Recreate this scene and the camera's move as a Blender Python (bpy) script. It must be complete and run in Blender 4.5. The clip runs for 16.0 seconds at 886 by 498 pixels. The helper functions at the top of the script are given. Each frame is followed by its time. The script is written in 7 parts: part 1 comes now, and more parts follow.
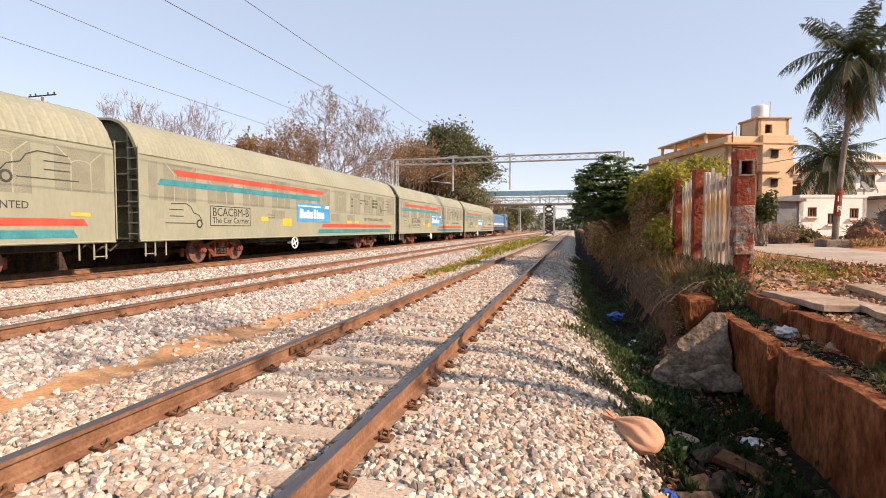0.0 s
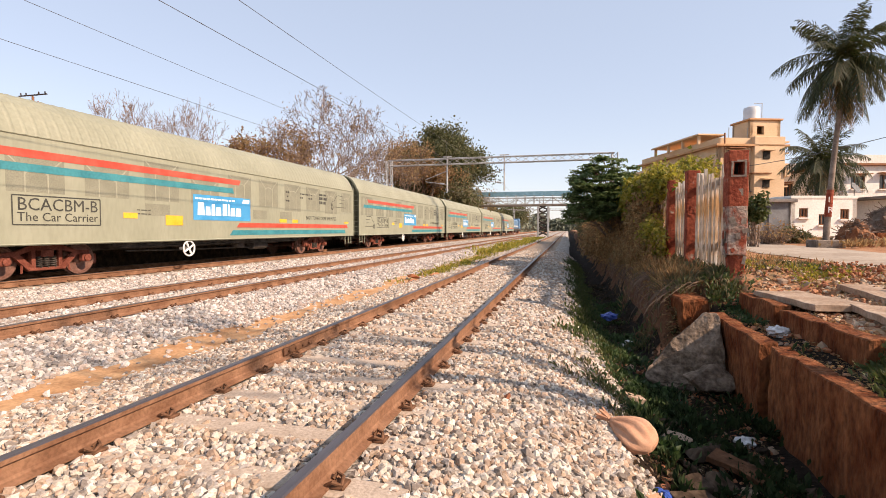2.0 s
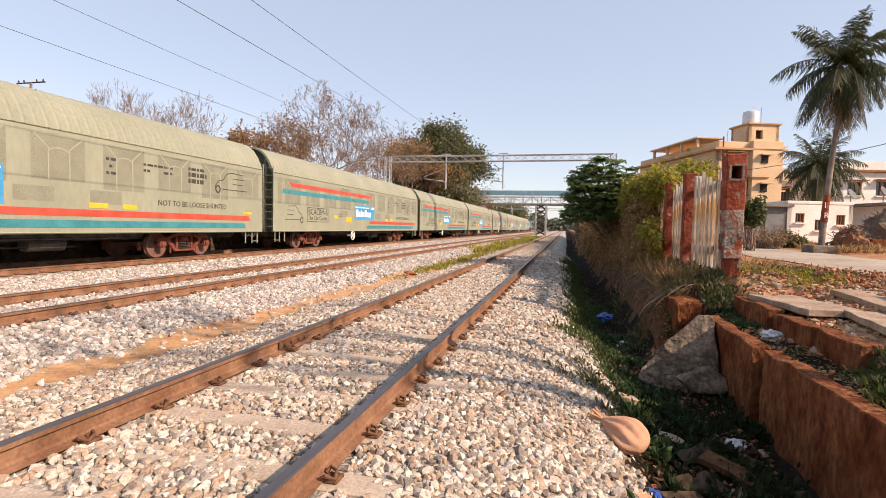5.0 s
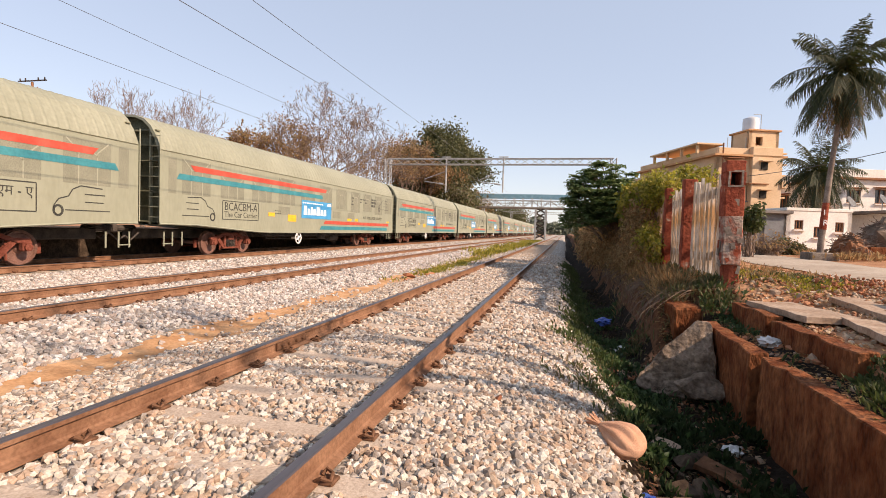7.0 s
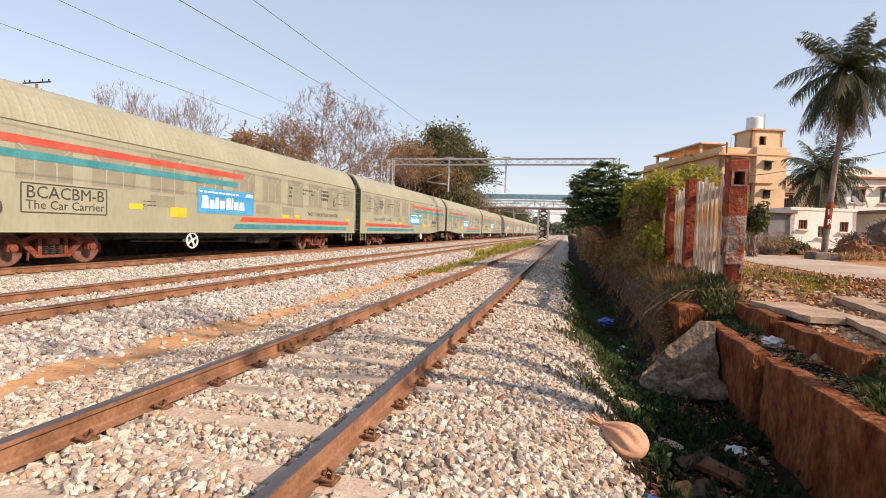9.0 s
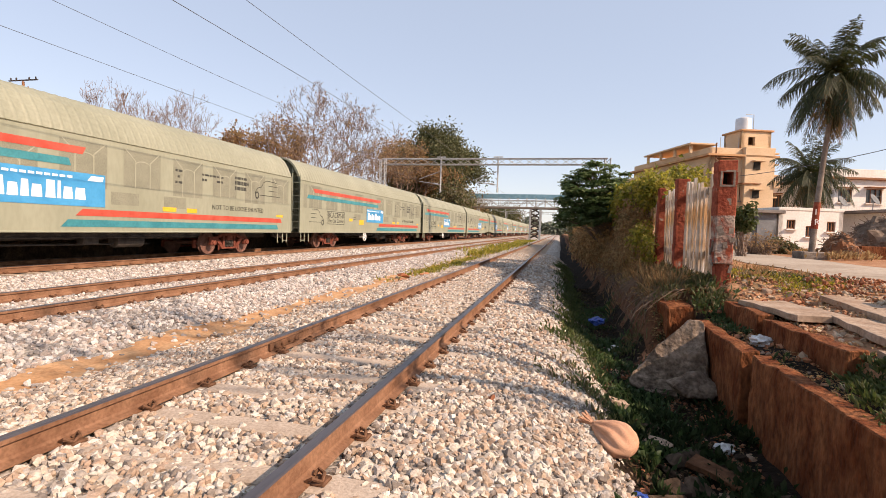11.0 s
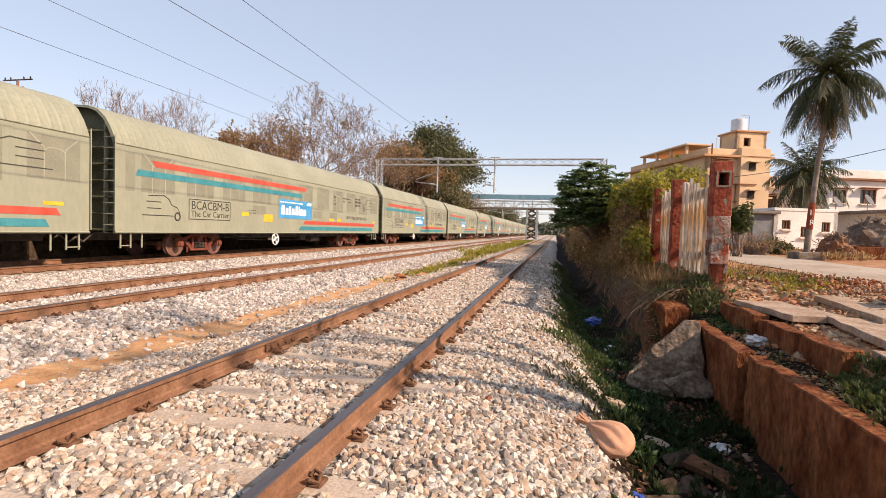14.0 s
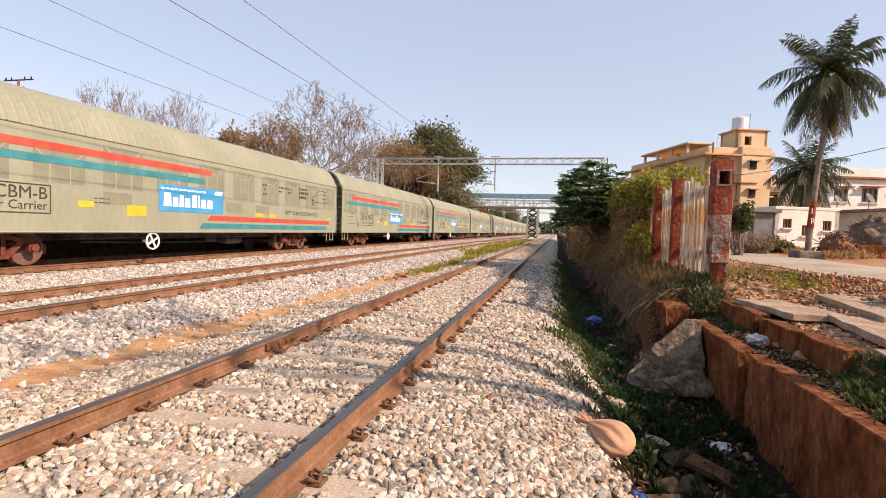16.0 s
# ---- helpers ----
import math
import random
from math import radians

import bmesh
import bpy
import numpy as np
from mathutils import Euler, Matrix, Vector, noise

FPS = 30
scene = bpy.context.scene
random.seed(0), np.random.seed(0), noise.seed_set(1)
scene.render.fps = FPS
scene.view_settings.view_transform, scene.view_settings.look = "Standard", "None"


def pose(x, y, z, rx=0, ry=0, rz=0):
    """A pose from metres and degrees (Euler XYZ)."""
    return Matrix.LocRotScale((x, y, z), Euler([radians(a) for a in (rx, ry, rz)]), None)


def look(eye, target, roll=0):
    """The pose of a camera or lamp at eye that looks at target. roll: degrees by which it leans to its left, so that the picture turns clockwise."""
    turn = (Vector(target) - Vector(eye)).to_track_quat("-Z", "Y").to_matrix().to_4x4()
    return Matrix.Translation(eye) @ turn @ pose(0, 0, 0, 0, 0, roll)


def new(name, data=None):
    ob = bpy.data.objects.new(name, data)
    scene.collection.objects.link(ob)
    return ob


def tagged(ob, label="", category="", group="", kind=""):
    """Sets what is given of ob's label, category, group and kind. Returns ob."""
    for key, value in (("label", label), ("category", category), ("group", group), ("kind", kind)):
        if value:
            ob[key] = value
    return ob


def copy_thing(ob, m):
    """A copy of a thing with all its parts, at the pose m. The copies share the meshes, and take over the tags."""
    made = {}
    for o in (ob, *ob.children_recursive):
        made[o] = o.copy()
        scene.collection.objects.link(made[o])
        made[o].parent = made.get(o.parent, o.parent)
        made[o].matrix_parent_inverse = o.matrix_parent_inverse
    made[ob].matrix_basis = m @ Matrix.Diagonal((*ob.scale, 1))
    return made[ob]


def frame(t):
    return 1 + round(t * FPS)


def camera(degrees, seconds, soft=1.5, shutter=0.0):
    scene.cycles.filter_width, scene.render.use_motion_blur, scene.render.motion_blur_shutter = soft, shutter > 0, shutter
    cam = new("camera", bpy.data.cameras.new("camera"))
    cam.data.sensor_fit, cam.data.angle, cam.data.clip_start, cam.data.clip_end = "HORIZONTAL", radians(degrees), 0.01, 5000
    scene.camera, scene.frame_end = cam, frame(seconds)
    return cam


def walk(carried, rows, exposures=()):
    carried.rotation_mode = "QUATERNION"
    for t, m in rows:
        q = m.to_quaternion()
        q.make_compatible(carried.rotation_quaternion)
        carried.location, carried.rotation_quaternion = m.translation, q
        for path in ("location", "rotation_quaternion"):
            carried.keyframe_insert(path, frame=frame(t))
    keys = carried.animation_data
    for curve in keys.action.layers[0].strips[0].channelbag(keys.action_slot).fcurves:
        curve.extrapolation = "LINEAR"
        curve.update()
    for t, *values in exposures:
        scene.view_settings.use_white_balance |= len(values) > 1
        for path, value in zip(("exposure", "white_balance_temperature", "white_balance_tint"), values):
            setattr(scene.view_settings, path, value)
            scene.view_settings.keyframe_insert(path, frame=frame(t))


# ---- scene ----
cam = camera(83.7, 16.0, soft=0.9)
PATH = [
    (0, (0.007, 0.004, 1.294), (-0.504, 1.936, 1.211), 0.0),
    (0.5, (0.006, 0.01, 1.291), (-0.506, 1.941, 1.212), -0.0),
    (1, (0.008, 0.009, 1.291), (-0.487, 1.945, 1.212), -0.0),
    (1.5, (0.004, 0.008, 1.293), (-0.488, 1.945, 1.212), -0.0),
    (2, (0.006, 0.01, 1.289), (-0.483, 1.948, 1.209), -0.0),
    (2.5, (0.005, 0.01, 1.294), (-0.478, 1.949, 1.21), -0.0),
    (3, (0.006, -0.011, 1.298), (-0.462, 1.931, 1.21), 0.3),
    (3.5, (0.002, -0.003, 1.295), (-0.469, 1.939, 1.204), 0.9),
    (4, (0.003, -0.002, 1.29), (-0.473, 1.938, 1.194), 1.0),
    (6.5, (0.011, -0.004, 1.293), (-0.465, 1.937, 1.213), 1.8),
    (7, (0.011, -0.005, 1.294), (-0.464, 1.936, 1.214), 1.9),
    (7.5, (0.013, -0.005, 1.294), (-0.463, 1.936, 1.215), 1.8),
    (8, (0.01, -0.004, 1.293), (-0.468, 1.936, 1.213), 1.8),
    (8.5, (0.013, -0.004, 1.294), (-0.47, 1.935, 1.217), 1.8),
    (9, (0.022, 0.004, 1.291), (-0.464, 1.942, 1.212), 1.8),
    (11.5, (0.032, -0.001, 1.292), (-0.42, 1.946, 1.213), 1.8),
    (12, (0.033, 0.002, 1.292), (-0.42, 1.948, 1.213), 1.8),
    (12.5, (0.031, 0.003, 1.292), (-0.42, 1.95, 1.214), 1.7),
    (13, (0.033, 0.005, 1.291), (-0.415, 1.953, 1.214), 1.7),
    (13.5, (0.029, 0.004, 1.291), (-0.415, 1.953, 1.214), 1.7),
    (14, (0.032, 0.001, 1.292), (-0.411, 1.95, 1.215), 1.8),
    (14.5, (0.034, 0.004, 1.292), (-0.411, 1.953, 1.215), 1.7),
    (15, (0.036, 0.004, 1.29), (-0.409, 1.953, 1.212), 1.7),
    (15.5, (0.036, 0.002, 1.293), (-0.408, 1.951, 1.213), 1.7),
    (16, (0.038, 0.005, 1.292), (-0.408, 1.953, 1.212), 1.7),
]
walk(cam, [(t, look(e, a, r)) for t, e, a, r in PATH], ((0, 0.47, 8300, 24), (4.0, 0.44, 8300, 24), (6.5, 0.39, 8300, 24), (16.0, 0.39, 8300, 24)))

# ---- light and sky ----
SUN_EL, SUN_AZ = 36.0, 104.0          # degrees; azimuth clockwise from +Y
world = bpy.data.worlds.new("sky")
scene.world = world
world.use_nodes = True
wn, wl = world.node_tree.nodes, world.node_tree.links
sky = wn.new("ShaderNodeTexSky")
sky.sky_type = 'NISHITA'
sky.sun_disc = False
sky.sun_elevation = radians(SUN_EL)
sky.sun_rotation = radians(SUN_AZ)
sky.air_density, sky.dust_density, sky.ozone_density = 0.95, 0.55, 1.3
wn["Background"].inputs["Strength"].default_value = 0.15
haze = wn.new("ShaderNodeMix"); haze.data_type = 'RGBA'
haze.inputs[0].default_value = 0.55                     # even dusty haze over the whole sky
haze.inputs[7].default_value = (2.8, 4.15, 5.9, 1)
wl.new(sky.outputs["Color"], haze.inputs[6])
wl.new(haze.outputs[2], wn["Background"].inputs["Color"])
sun_data = bpy.data.lights.new("sun", 'SUN')
sun_data.energy, sun_data.angle, sun_data.color = 4.6, radians(0.55), (1.0, 0.92, 0.8)
sun = new("sun", sun_data)
s_dir = Vector((math.sin(radians(SUN_AZ)) * math.cos(radians(SUN_EL)), math.cos(radians(SUN_AZ)) * math.cos(radians(SUN_EL)), math.sin(radians(SUN_EL))))
sun.matrix_world = look(s_dir * 60, (0, 0, 0))

# ---- materials ----
def material(name, c1, c2, scale=6.0, rough=0.8, bump=0.15, fine=60.0, metal=0.0, c3=None, stain=0.35, island=None, emit=0.0, obj_var=0.0, bump_dist=0.02, stretch=None):
    """Two-scale procedural surface: broad stains, fine grain, relief."""
    m = bpy.data.materials.new(name)
    m.use_nodes = True
    n, l = m.node_tree.nodes, m.node_tree.links
    bsdf = n["Principled BSDF"]
    co = n.new("ShaderNodeTexCoord")
    src = co.outputs["Object"]
    if stretch:
        mp = n.new("ShaderNodeMapping")
        mp.inputs["Scale"].default_value = stretch
        l.new(src, mp.inputs["Vector"])
        src = mp.outputs["Vector"]
    a = n.new("ShaderNodeTexNoise"); a.inputs["Scale"].default_value = scale; a.inputs["Detail"].default_value = 5
    b = n.new("ShaderNodeTexNoise"); b.inputs["Scale"].default_value = fine; b.inputs["Detail"].default_value = 3
    l.new(src, a.inputs["Vector"]); l.new(src, b.inputs["Vector"])
    r = n.new("ShaderNodeValToRGB")
    r.color_ramp.elements[0].position, r.color_ramp.elements[0].color = 0.36, (*c1, 1)
    r.color_ramp.elements[1].position, r.color_ramp.elements[1].color = 0.64, (*c2, 1)
    if c3:
        e = r.color_ramp.elements.new(0.74); e.color = (*c3, 1)
    if island:
        g = n.new("ShaderNodeNewGeometry")
        r2 = n.new("ShaderNodeValToRGB")
        r2.color_ramp.interpolation = 'CONSTANT'
        els = r2.color_ramp.elements
        for i, c in enumerate(island):
            e = els[i] if i < 2 else els.new(i / len(island))
            e.position, e.color = i / len(island), (*c, 1)
        l.new(g.outputs["Random Per Island"], r2.inputs["Fac"])
        base = r2.outputs["Color"]
    else:
        l.new(a.outputs["Fac"], r.inputs["Fac"])
        base = r.outputs["Color"]
    mx = n.new("ShaderNodeMix"); mx.data_type = 'RGBA'; mx.blend_type = 'MULTIPLY'
    mx.inputs[0].default_value = stain
    gr = n.new("ShaderNodeValToRGB")
    gr.color_ramp.elements[0].position, gr.color_ramp.elements[0].color = 0.3, (0.35, 0.33, 0.3, 1)
    gr.color_ramp.elements[1].position, gr.color_ramp.elements[1].color = 0.62, (1, 1, 1, 1)
    l.new(b.outputs["Fac"], gr.inputs["Fac"])
    l.new(base, mx.inputs[6]); l.new(gr.outputs["Color"], mx.inputs[7])
    out = mx.outputs[2]
    if obj_var:
        oi = n.new("ShaderNodeObjectInfo")
        hs = n.new("ShaderNodeHueSaturation")
        mr = n.new("ShaderNodeMapRange")
        mr.inputs[3].default_value, mr.inputs[4].default_value = 1 - obj_var, 1 + obj_var
        l.new(oi.outputs["Random"], mr.inputs[0]); l.new(mr.outputs[0], hs.inputs["Value"]); l.new(out, hs.inputs["Color"])
        out = hs.outputs["Color"]
    l.new(out, bsdf.inputs["Base Color"])
    bsdf.inputs["Roughness"].default_value = rough
    bsdf.inputs["Specular IOR Level"].default_value = 0.5 if rough < 0.7 else 0.12
    bsdf.inputs["Metallic"].default_value = metal
    if bump:
        bp = n.new("ShaderNodeBump"); bp.inputs["Strength"].default_value = bump; bp.inputs["Distance"].default_value = bump_dist
        l.new(b.outputs["Fac"], bp.inputs["Height"]); l.new(bp.outputs["Normal"], bsdf.inputs["Normal"])
    return m


def leaf_material(name, shades, rough=0.6, through_light=0.35):
    """Leaf blades: shades by island, with light passing through."""
    m = material(name, shades[0], shades[1], 3, rough, 0.0, 10, island=shades)
    n, l = m.node_tree.nodes, m.node_tree.links
    bsdf = n["Principled BSDF"]
    tr = n.new("ShaderNodeBsdfTranslucent")
    l.new(bsdf.inputs["Base Color"].links[0].from_socket, tr.inputs["Color"])
    mx = n.new("ShaderNodeMixShader"); mx.inputs[0].default_value = through_light
    l.new(bsdf.outputs[0], mx.inputs[1]); l.new(tr.outputs[0], mx.inputs[2])
    l.new(mx.outputs[0], n["Material Output"].inputs["Surface"])
    return m


def ballast_material():
    """Far ballast bed: pale crushed stone cells with dark gaps."""
    m = bpy.data.materials.new("ballast_bed")
    m.use_nodes = True
    n, l = m.node_tree.nodes, m.node_tree.links
    bsdf = n["Principled BSDF"]
    co = n.new("ShaderNodeTexCoord")
    v = n.new("ShaderNodeTexVoronoi"); v.inputs["Scale"].default_value = 17
    v2 = n.new("ShaderNodeTexVoronoi"); v2.feature = 'DISTANCE_TO_EDGE'; v2.inputs["Scale"].default_value = 17
    nz = n.new("ShaderNodeTexNoise"); nz.inputs["Scale"].default_value = 0.9; nz.inputs["Detail"].default_value = 6
    for q in (v, v2, nz):
        l.new(co.outputs["Object"], q.inputs["Vector"])
    sep = n.new("ShaderNodeSeparateColor"); l.new(v.outputs["Color"], sep.inputs[0])
    r = n.new("ShaderNodeValToRGB")
    cols = [(0.26, 0.24, 0.22), (0.4, 0.37, 0.335), (0.5, 0.475, 0.45), (0.34, 0.3, 0.27), (0.57, 0.54, 0.5)]
    els = r.color_ramp.elements
    for i, c in enumerate(cols):
        e = els[i] if i < 2 else els.new(i / 5)
        e.position, e.color = i / 5, (*c, 1)
    l.new(sep.outputs[0], r.inputs["Fac"])
    edge = n.new("ShaderNodeValToRGB")
    edge.color_ramp.elements[0].position, edge.color_ramp.elements[0].color = 0.0, (0.3, 0.27, 0.24, 1)
    edge.color_ramp.elements[1].position, edge.color_ramp.elements[1].color = 0.16, (1, 1, 1, 1)
    l.new(v2.outputs["Distance"], edge.inputs["Fac"])
    mx = n.new("ShaderNodeMix"); mx.data_type = 'RGBA'; mx.blend_type = 'MULTIPLY'; mx.inputs[0].default_value = 0.8
    l.new(r.outputs["Color"], mx.inputs[6]); l.new(edge.outputs["Color"], mx.inputs[7])
    tint = n.new("ShaderNodeValToRGB")
    tint.color_ramp.elements[0].position, tint.color_ramp.elements[0].color = 0.4, (1, 0.97, 0.93, 1)
    tint.color_ramp.elements[1].position, tint.color_ramp.elements[1].color = 0.7, (0.85, 0.72, 0.6, 1)
    l.new(nz.outputs["Fac"], tint.inputs["Fac"])
    m2 = n.new("ShaderNodeMix"); m2.data_type = 'RGBA'; m2.blend_type = 'MULTIPLY'; m2.inputs[0].default_value = 0.7
    l.new(mx.outputs[2], m2.inputs[6]); l.new(tint.outputs["Color"], m2.inputs[7])
    l.new(m2.outputs[2], bsdf.inputs["Base Color"])
    bsdf.inputs["Roughness"].default_value = 0.9
    bp = n.new("ShaderNodeBump"); bp.inputs["Strength"].default_value = 0.8; bp.inputs["Distance"].default_value = 0.03
    l.new(v2.outputs["Distance"], bp.inputs["Height"]); l.new(bp.outputs["Normal"], bsdf.inputs["Normal"])
    return m


def vent_material():
    """Perforated vent sheet of the wagons: rows of small dark holes in sage paint."""
    m = material("vent_sheet", (0.215, 0.218, 0.162), (0.25, 0.252, 0.19), 2.0, 0.65, 0.1, 30, stain=0.4)
    n, l = m.node_tree.nodes, m.node_tree.links
    co = n.new("ShaderNodeTexCoord")
    v = n.new("ShaderNodeTexVoronoi"); v.inputs["Scale"].default_value = 26; v.inputs["Randomness"].default_value = 0.0
    l.new(co.outputs["Object"], v.inputs["Vector"])
    r = n.new("ShaderNodeValToRGB")
    r.color_ramp.elements[0].position, r.color_ramp.elements[0].color = 0.24, (0.35, 0.34, 0.3, 1)
    r.color_ramp.elements[1].position, r.color_ramp.elements[1].color = 0.34, (1, 1, 1, 1)
    l.new(v.outputs["Distance"], r.inputs["Fac"])
    bsdf = n["Principled BSDF"]
    old = bsdf.inputs["Base Color"].links[0].from_socket
    mx = n.new("ShaderNodeMix"); mx.data_type = 'RGBA'; mx.blend_type = 'MULTIPLY'; mx.inputs[0].default_value = 0.45
    l.new(old, mx.inputs[6]); l.new(r.outputs["Color"], mx.inputs[7]); l.new(mx.outputs[2], bsdf.inputs["Base Color"])
    return m


M_BALLAST = ballast_material()
STONES = [(0.512, 0.466, 0.429), (0.339, 0.311, 0.294), (0.603, 0.563, 0.528), (0.409, 0.341, 0.296), (0.243, 0.218, 0.205), (0.545, 0.499, 0.463), (0.416, 0.388, 0.375), (0.442, 0.357, 0.312), (0.633, 0.605, 0.582), (0.357, 0.292, 0.254)]
M_STONE = material("crushed_stone", STONES[0], STONES[1], 10, 0.88, 0.35, 55, island=STONES, stain=0.45, bump_dist=0.008)
NEAR_STONES = [(0.535, 0.461, 0.386), (0.354, 0.307, 0.269), (0.624, 0.558, 0.484), (0.443, 0.331, 0.248), (0.255, 0.214, 0.187), (0.568, 0.494, 0.419), (0.43, 0.384, 0.351), (0.483, 0.344, 0.261), (0.647, 0.601, 0.545), (0.389, 0.282, 0.213)]
M_NEARSTONE = material("tan_crushed_stone", NEAR_STONES[0], NEAR_STONES[1], 10, 0.88, 0.35, 55, island=NEAR_STONES, stain=0.5, bump_dist=0.008)
M_SOIL = material("dry_red_soil", (0.36, 0.17, 0.09), (0.48, 0.26, 0.15), 1.7, 0.95, 0.5, 25, c3=(0.3, 0.2, 0.12), stain=0.5)
M_STRIP = material("orange_track_soil", (0.46, 0.24, 0.12), (0.6, 0.36, 0.2), 2.5, 0.95, 0.4, 22, stain=0.4)
# Near-black, so the soil colour itself carries the ditch's shade.
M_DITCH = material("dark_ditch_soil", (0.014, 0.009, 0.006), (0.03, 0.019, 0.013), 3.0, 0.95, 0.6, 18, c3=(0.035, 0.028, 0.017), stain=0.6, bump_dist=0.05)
M_ROAD = material("dusty_road", (0.36, 0.29, 0.23), (0.46, 0.39, 0.32), 0.8, 0.92, 0.3, 9, c3=(0.38, 0.26, 0.17), stain=0.35)
M_RAIL = material("rusty_rail_web", (0.2, 0.098, 0.058), (0.3, 0.16, 0.098), 4, 0.75, 0.2, 40, stain=0.45)
M_RAILTOP = material("polished_rail_head", (0.11, 0.095, 0.1), (0.17, 0.145, 0.145), 5, 0.36, 0.05, 60, metal=0.7, stain=0.25, stretch=(1, 0.1, 1))
M_SLEEPER = material("concrete_sleeper", (0.43, 0.34, 0.27), (0.53, 0.43, 0.35), 5, 0.9, 0.25, 45, stain=0.45)
M_CLIP = material("rusty_clip", (0.12, 0.06, 0.035), (0.2, 0.1, 0.06), 12, 0.8, 0.2, 80)
M_SAGE = material("sage_wagon_paint", (0.262, 0.272, 0.2), (0.305, 0.314, 0.236), 0.7, 0.55, 0.06, 9, stain=0.16, stretch=(1, 1, 0.35))
M_SAGE_ROOF = material("sage_roof_sheet", (0.25, 0.257, 0.188), (0.29, 0.296, 0.22), 0.6, 0.6, 0.06, 10, stain=0.22)
M_VENT = vent_material()
# Darker olive than the body paint, for end walls, ribs and eave seam.
M_SAGE_END = material("sooty_olive_end_paint", (0.17, 0.17, 0.11), (0.24, 0.235, 0.165), 2.0, 0.75, 0.15, 20, stain=0.5)
M_LINE = material("faded_light_weld", (0.3, 0.305, 0.23), (0.34, 0.342, 0.265), 3, 0.6, 0.0, 30, stain=0.15)
M_RED = material("red_stripe_paint", (0.48, 0.06, 0.035), (0.57, 0.1, 0.065), 2.0, 0.5, 0.04, 14, stain=0.22)
M_TEAL = material("teal_stripe_paint", (0.015, 0.19, 0.23), (0.035, 0.26, 0.3), 2.0, 0.5, 0.04, 14, stain=0.25)
M_BLUE = material("blue_sign_paint", (0.02, 0.26, 0.52), (0.04, 0.32, 0.6), 2.0, 0.45, 0.0, 14, stain=0.12)
M_WHITE = material("white_paint", (0.78, 0.78, 0.76), (0.84, 0.84, 0.82), 3, 0.5, 0.0, 20, stain=0.1)
M_YELLOW = material("yellow_marker_paint", (0.75, 0.4, 0.03), (0.82, 0.48, 0.05), 3, 0.55, 0.0, 20, stain=0.2)
M_BLACK = material("black_lettering", (0.035, 0.035, 0.03), (0.06, 0.06, 0.05), 4, 0.6, 0.0, 30)
M_UNDER = material("sooty_underframe", (0.042, 0.036, 0.033), (0.1, 0.084, 0.074), 3, 0.8, 0.2, 20)
M_BOGIE = material("red_oxide_bogie", (0.16, 0.045, 0.03), (0.25, 0.08, 0.055), 4, 0.7, 0.15, 25, stain=0.55)
M_WHEEL = material("rusty_wheel", (0.14, 0.062, 0.045), (0.22, 0.11, 0.085), 5, 0.6, 0.1, 30, stain=0.5)
M_STEEL = material("galvanised_steel", (0.36, 0.37, 0.37), (0.45, 0.46, 0.46), 2, 0.5, 0.05, 20, metal=0.3, stain=0.25)
M_WIRE = material("dull_copper_wire", (0.06, 0.06, 0.065), (0.09, 0.09, 0.095), 2, 0.6, 0.0, 10)
M_CONC = material("old_concrete", (0.2, 0.16, 0.135), (0.31, 0.26, 0.22), 2.2, 0.92, 0.4, 22, c3=(0.22, 0.18, 0.15), stain=0.55)
M_REDWALL = material("red_stained_retaining_wall", (0.15, 0.042, 0.016), (0.29, 0.11, 0.05), 4.6, 0.93, 1.0, 20, c3=(0.075, 0.034, 0.02), stain=0.8, stretch=(1, 1, 0.5), bump_dist=0.04)
M_REDPOST = material("peeling_red_post_paint", (0.23, 0.048, 0.028), (0.36, 0.095, 0.055), 5, 0.88, 0.9, 22, c3=(0.42, 0.34, 0.28), stain=0.6)
M_GREYPOST = material("flaking_grey_post", (0.3, 0.07, 0.04), (0.4, 0.33, 0.28), 7, 0.9, 0.9, 24, stain=0.65)
M_SLATPAINT = material("rust_streaked_whitewash", (0.6, 0.34, 0.17), (0.82, 0.76, 0.68), 5, 0.9, 0.4, 20, c3=(0.46, 0.19, 0.065), stain=0.6, stretch=(1, 1, 0.25), obj_var=0.2)
M_BARK = material("grey_brown_bark", (0.16, 0.115, 0.085), (0.25, 0.19, 0.15), 5, 0.95, 0.3, 30)
M_TWIG = material("dry_twig", (0.19, 0.13, 0.1), (0.29, 0.21, 0.165), 3, 0.95, 0.0, 12)
M_DRYLEAF = leaf_material("dry_brown_leaf", [(0.36, 0.2, 0.095), (0.46, 0.28, 0.14), (0.28, 0.17, 0.085), (0.46, 0.32, 0.165), (0.26, 0.18, 0.09)], 0.7, 0.55)
M_LEAF = leaf_material("mid_green_leaf", [(0.07, 0.1, 0.025), (0.09, 0.12, 0.03), (0.06, 0.08, 0.025), (0.12, 0.13, 0.045)])
M_DARKLEAF = leaf_material("dark_green_leaf", [(0.035, 0.075, 0.025), (0.055, 0.105, 0.03), (0.075, 0.125, 0.04), (0.045, 0.085, 0.028)])
M_YLEAF = leaf_material("yellow_green_leaf", [(0.3, 0.28, 0.035), (0.4, 0.35, 0.05), (0.2, 0.21, 0.03), (0.44, 0.36, 0.07), (0.26, 0.22, 0.05)], 0.6, 0.5)
M_SHRUB = leaf_material("feathery_green_leaf", [(0.1, 0.16, 0.055), (0.14, 0.21, 0.075), (0.19, 0.25, 0.095), (0.11, 0.17, 0.06)], 0.5, 0.4)
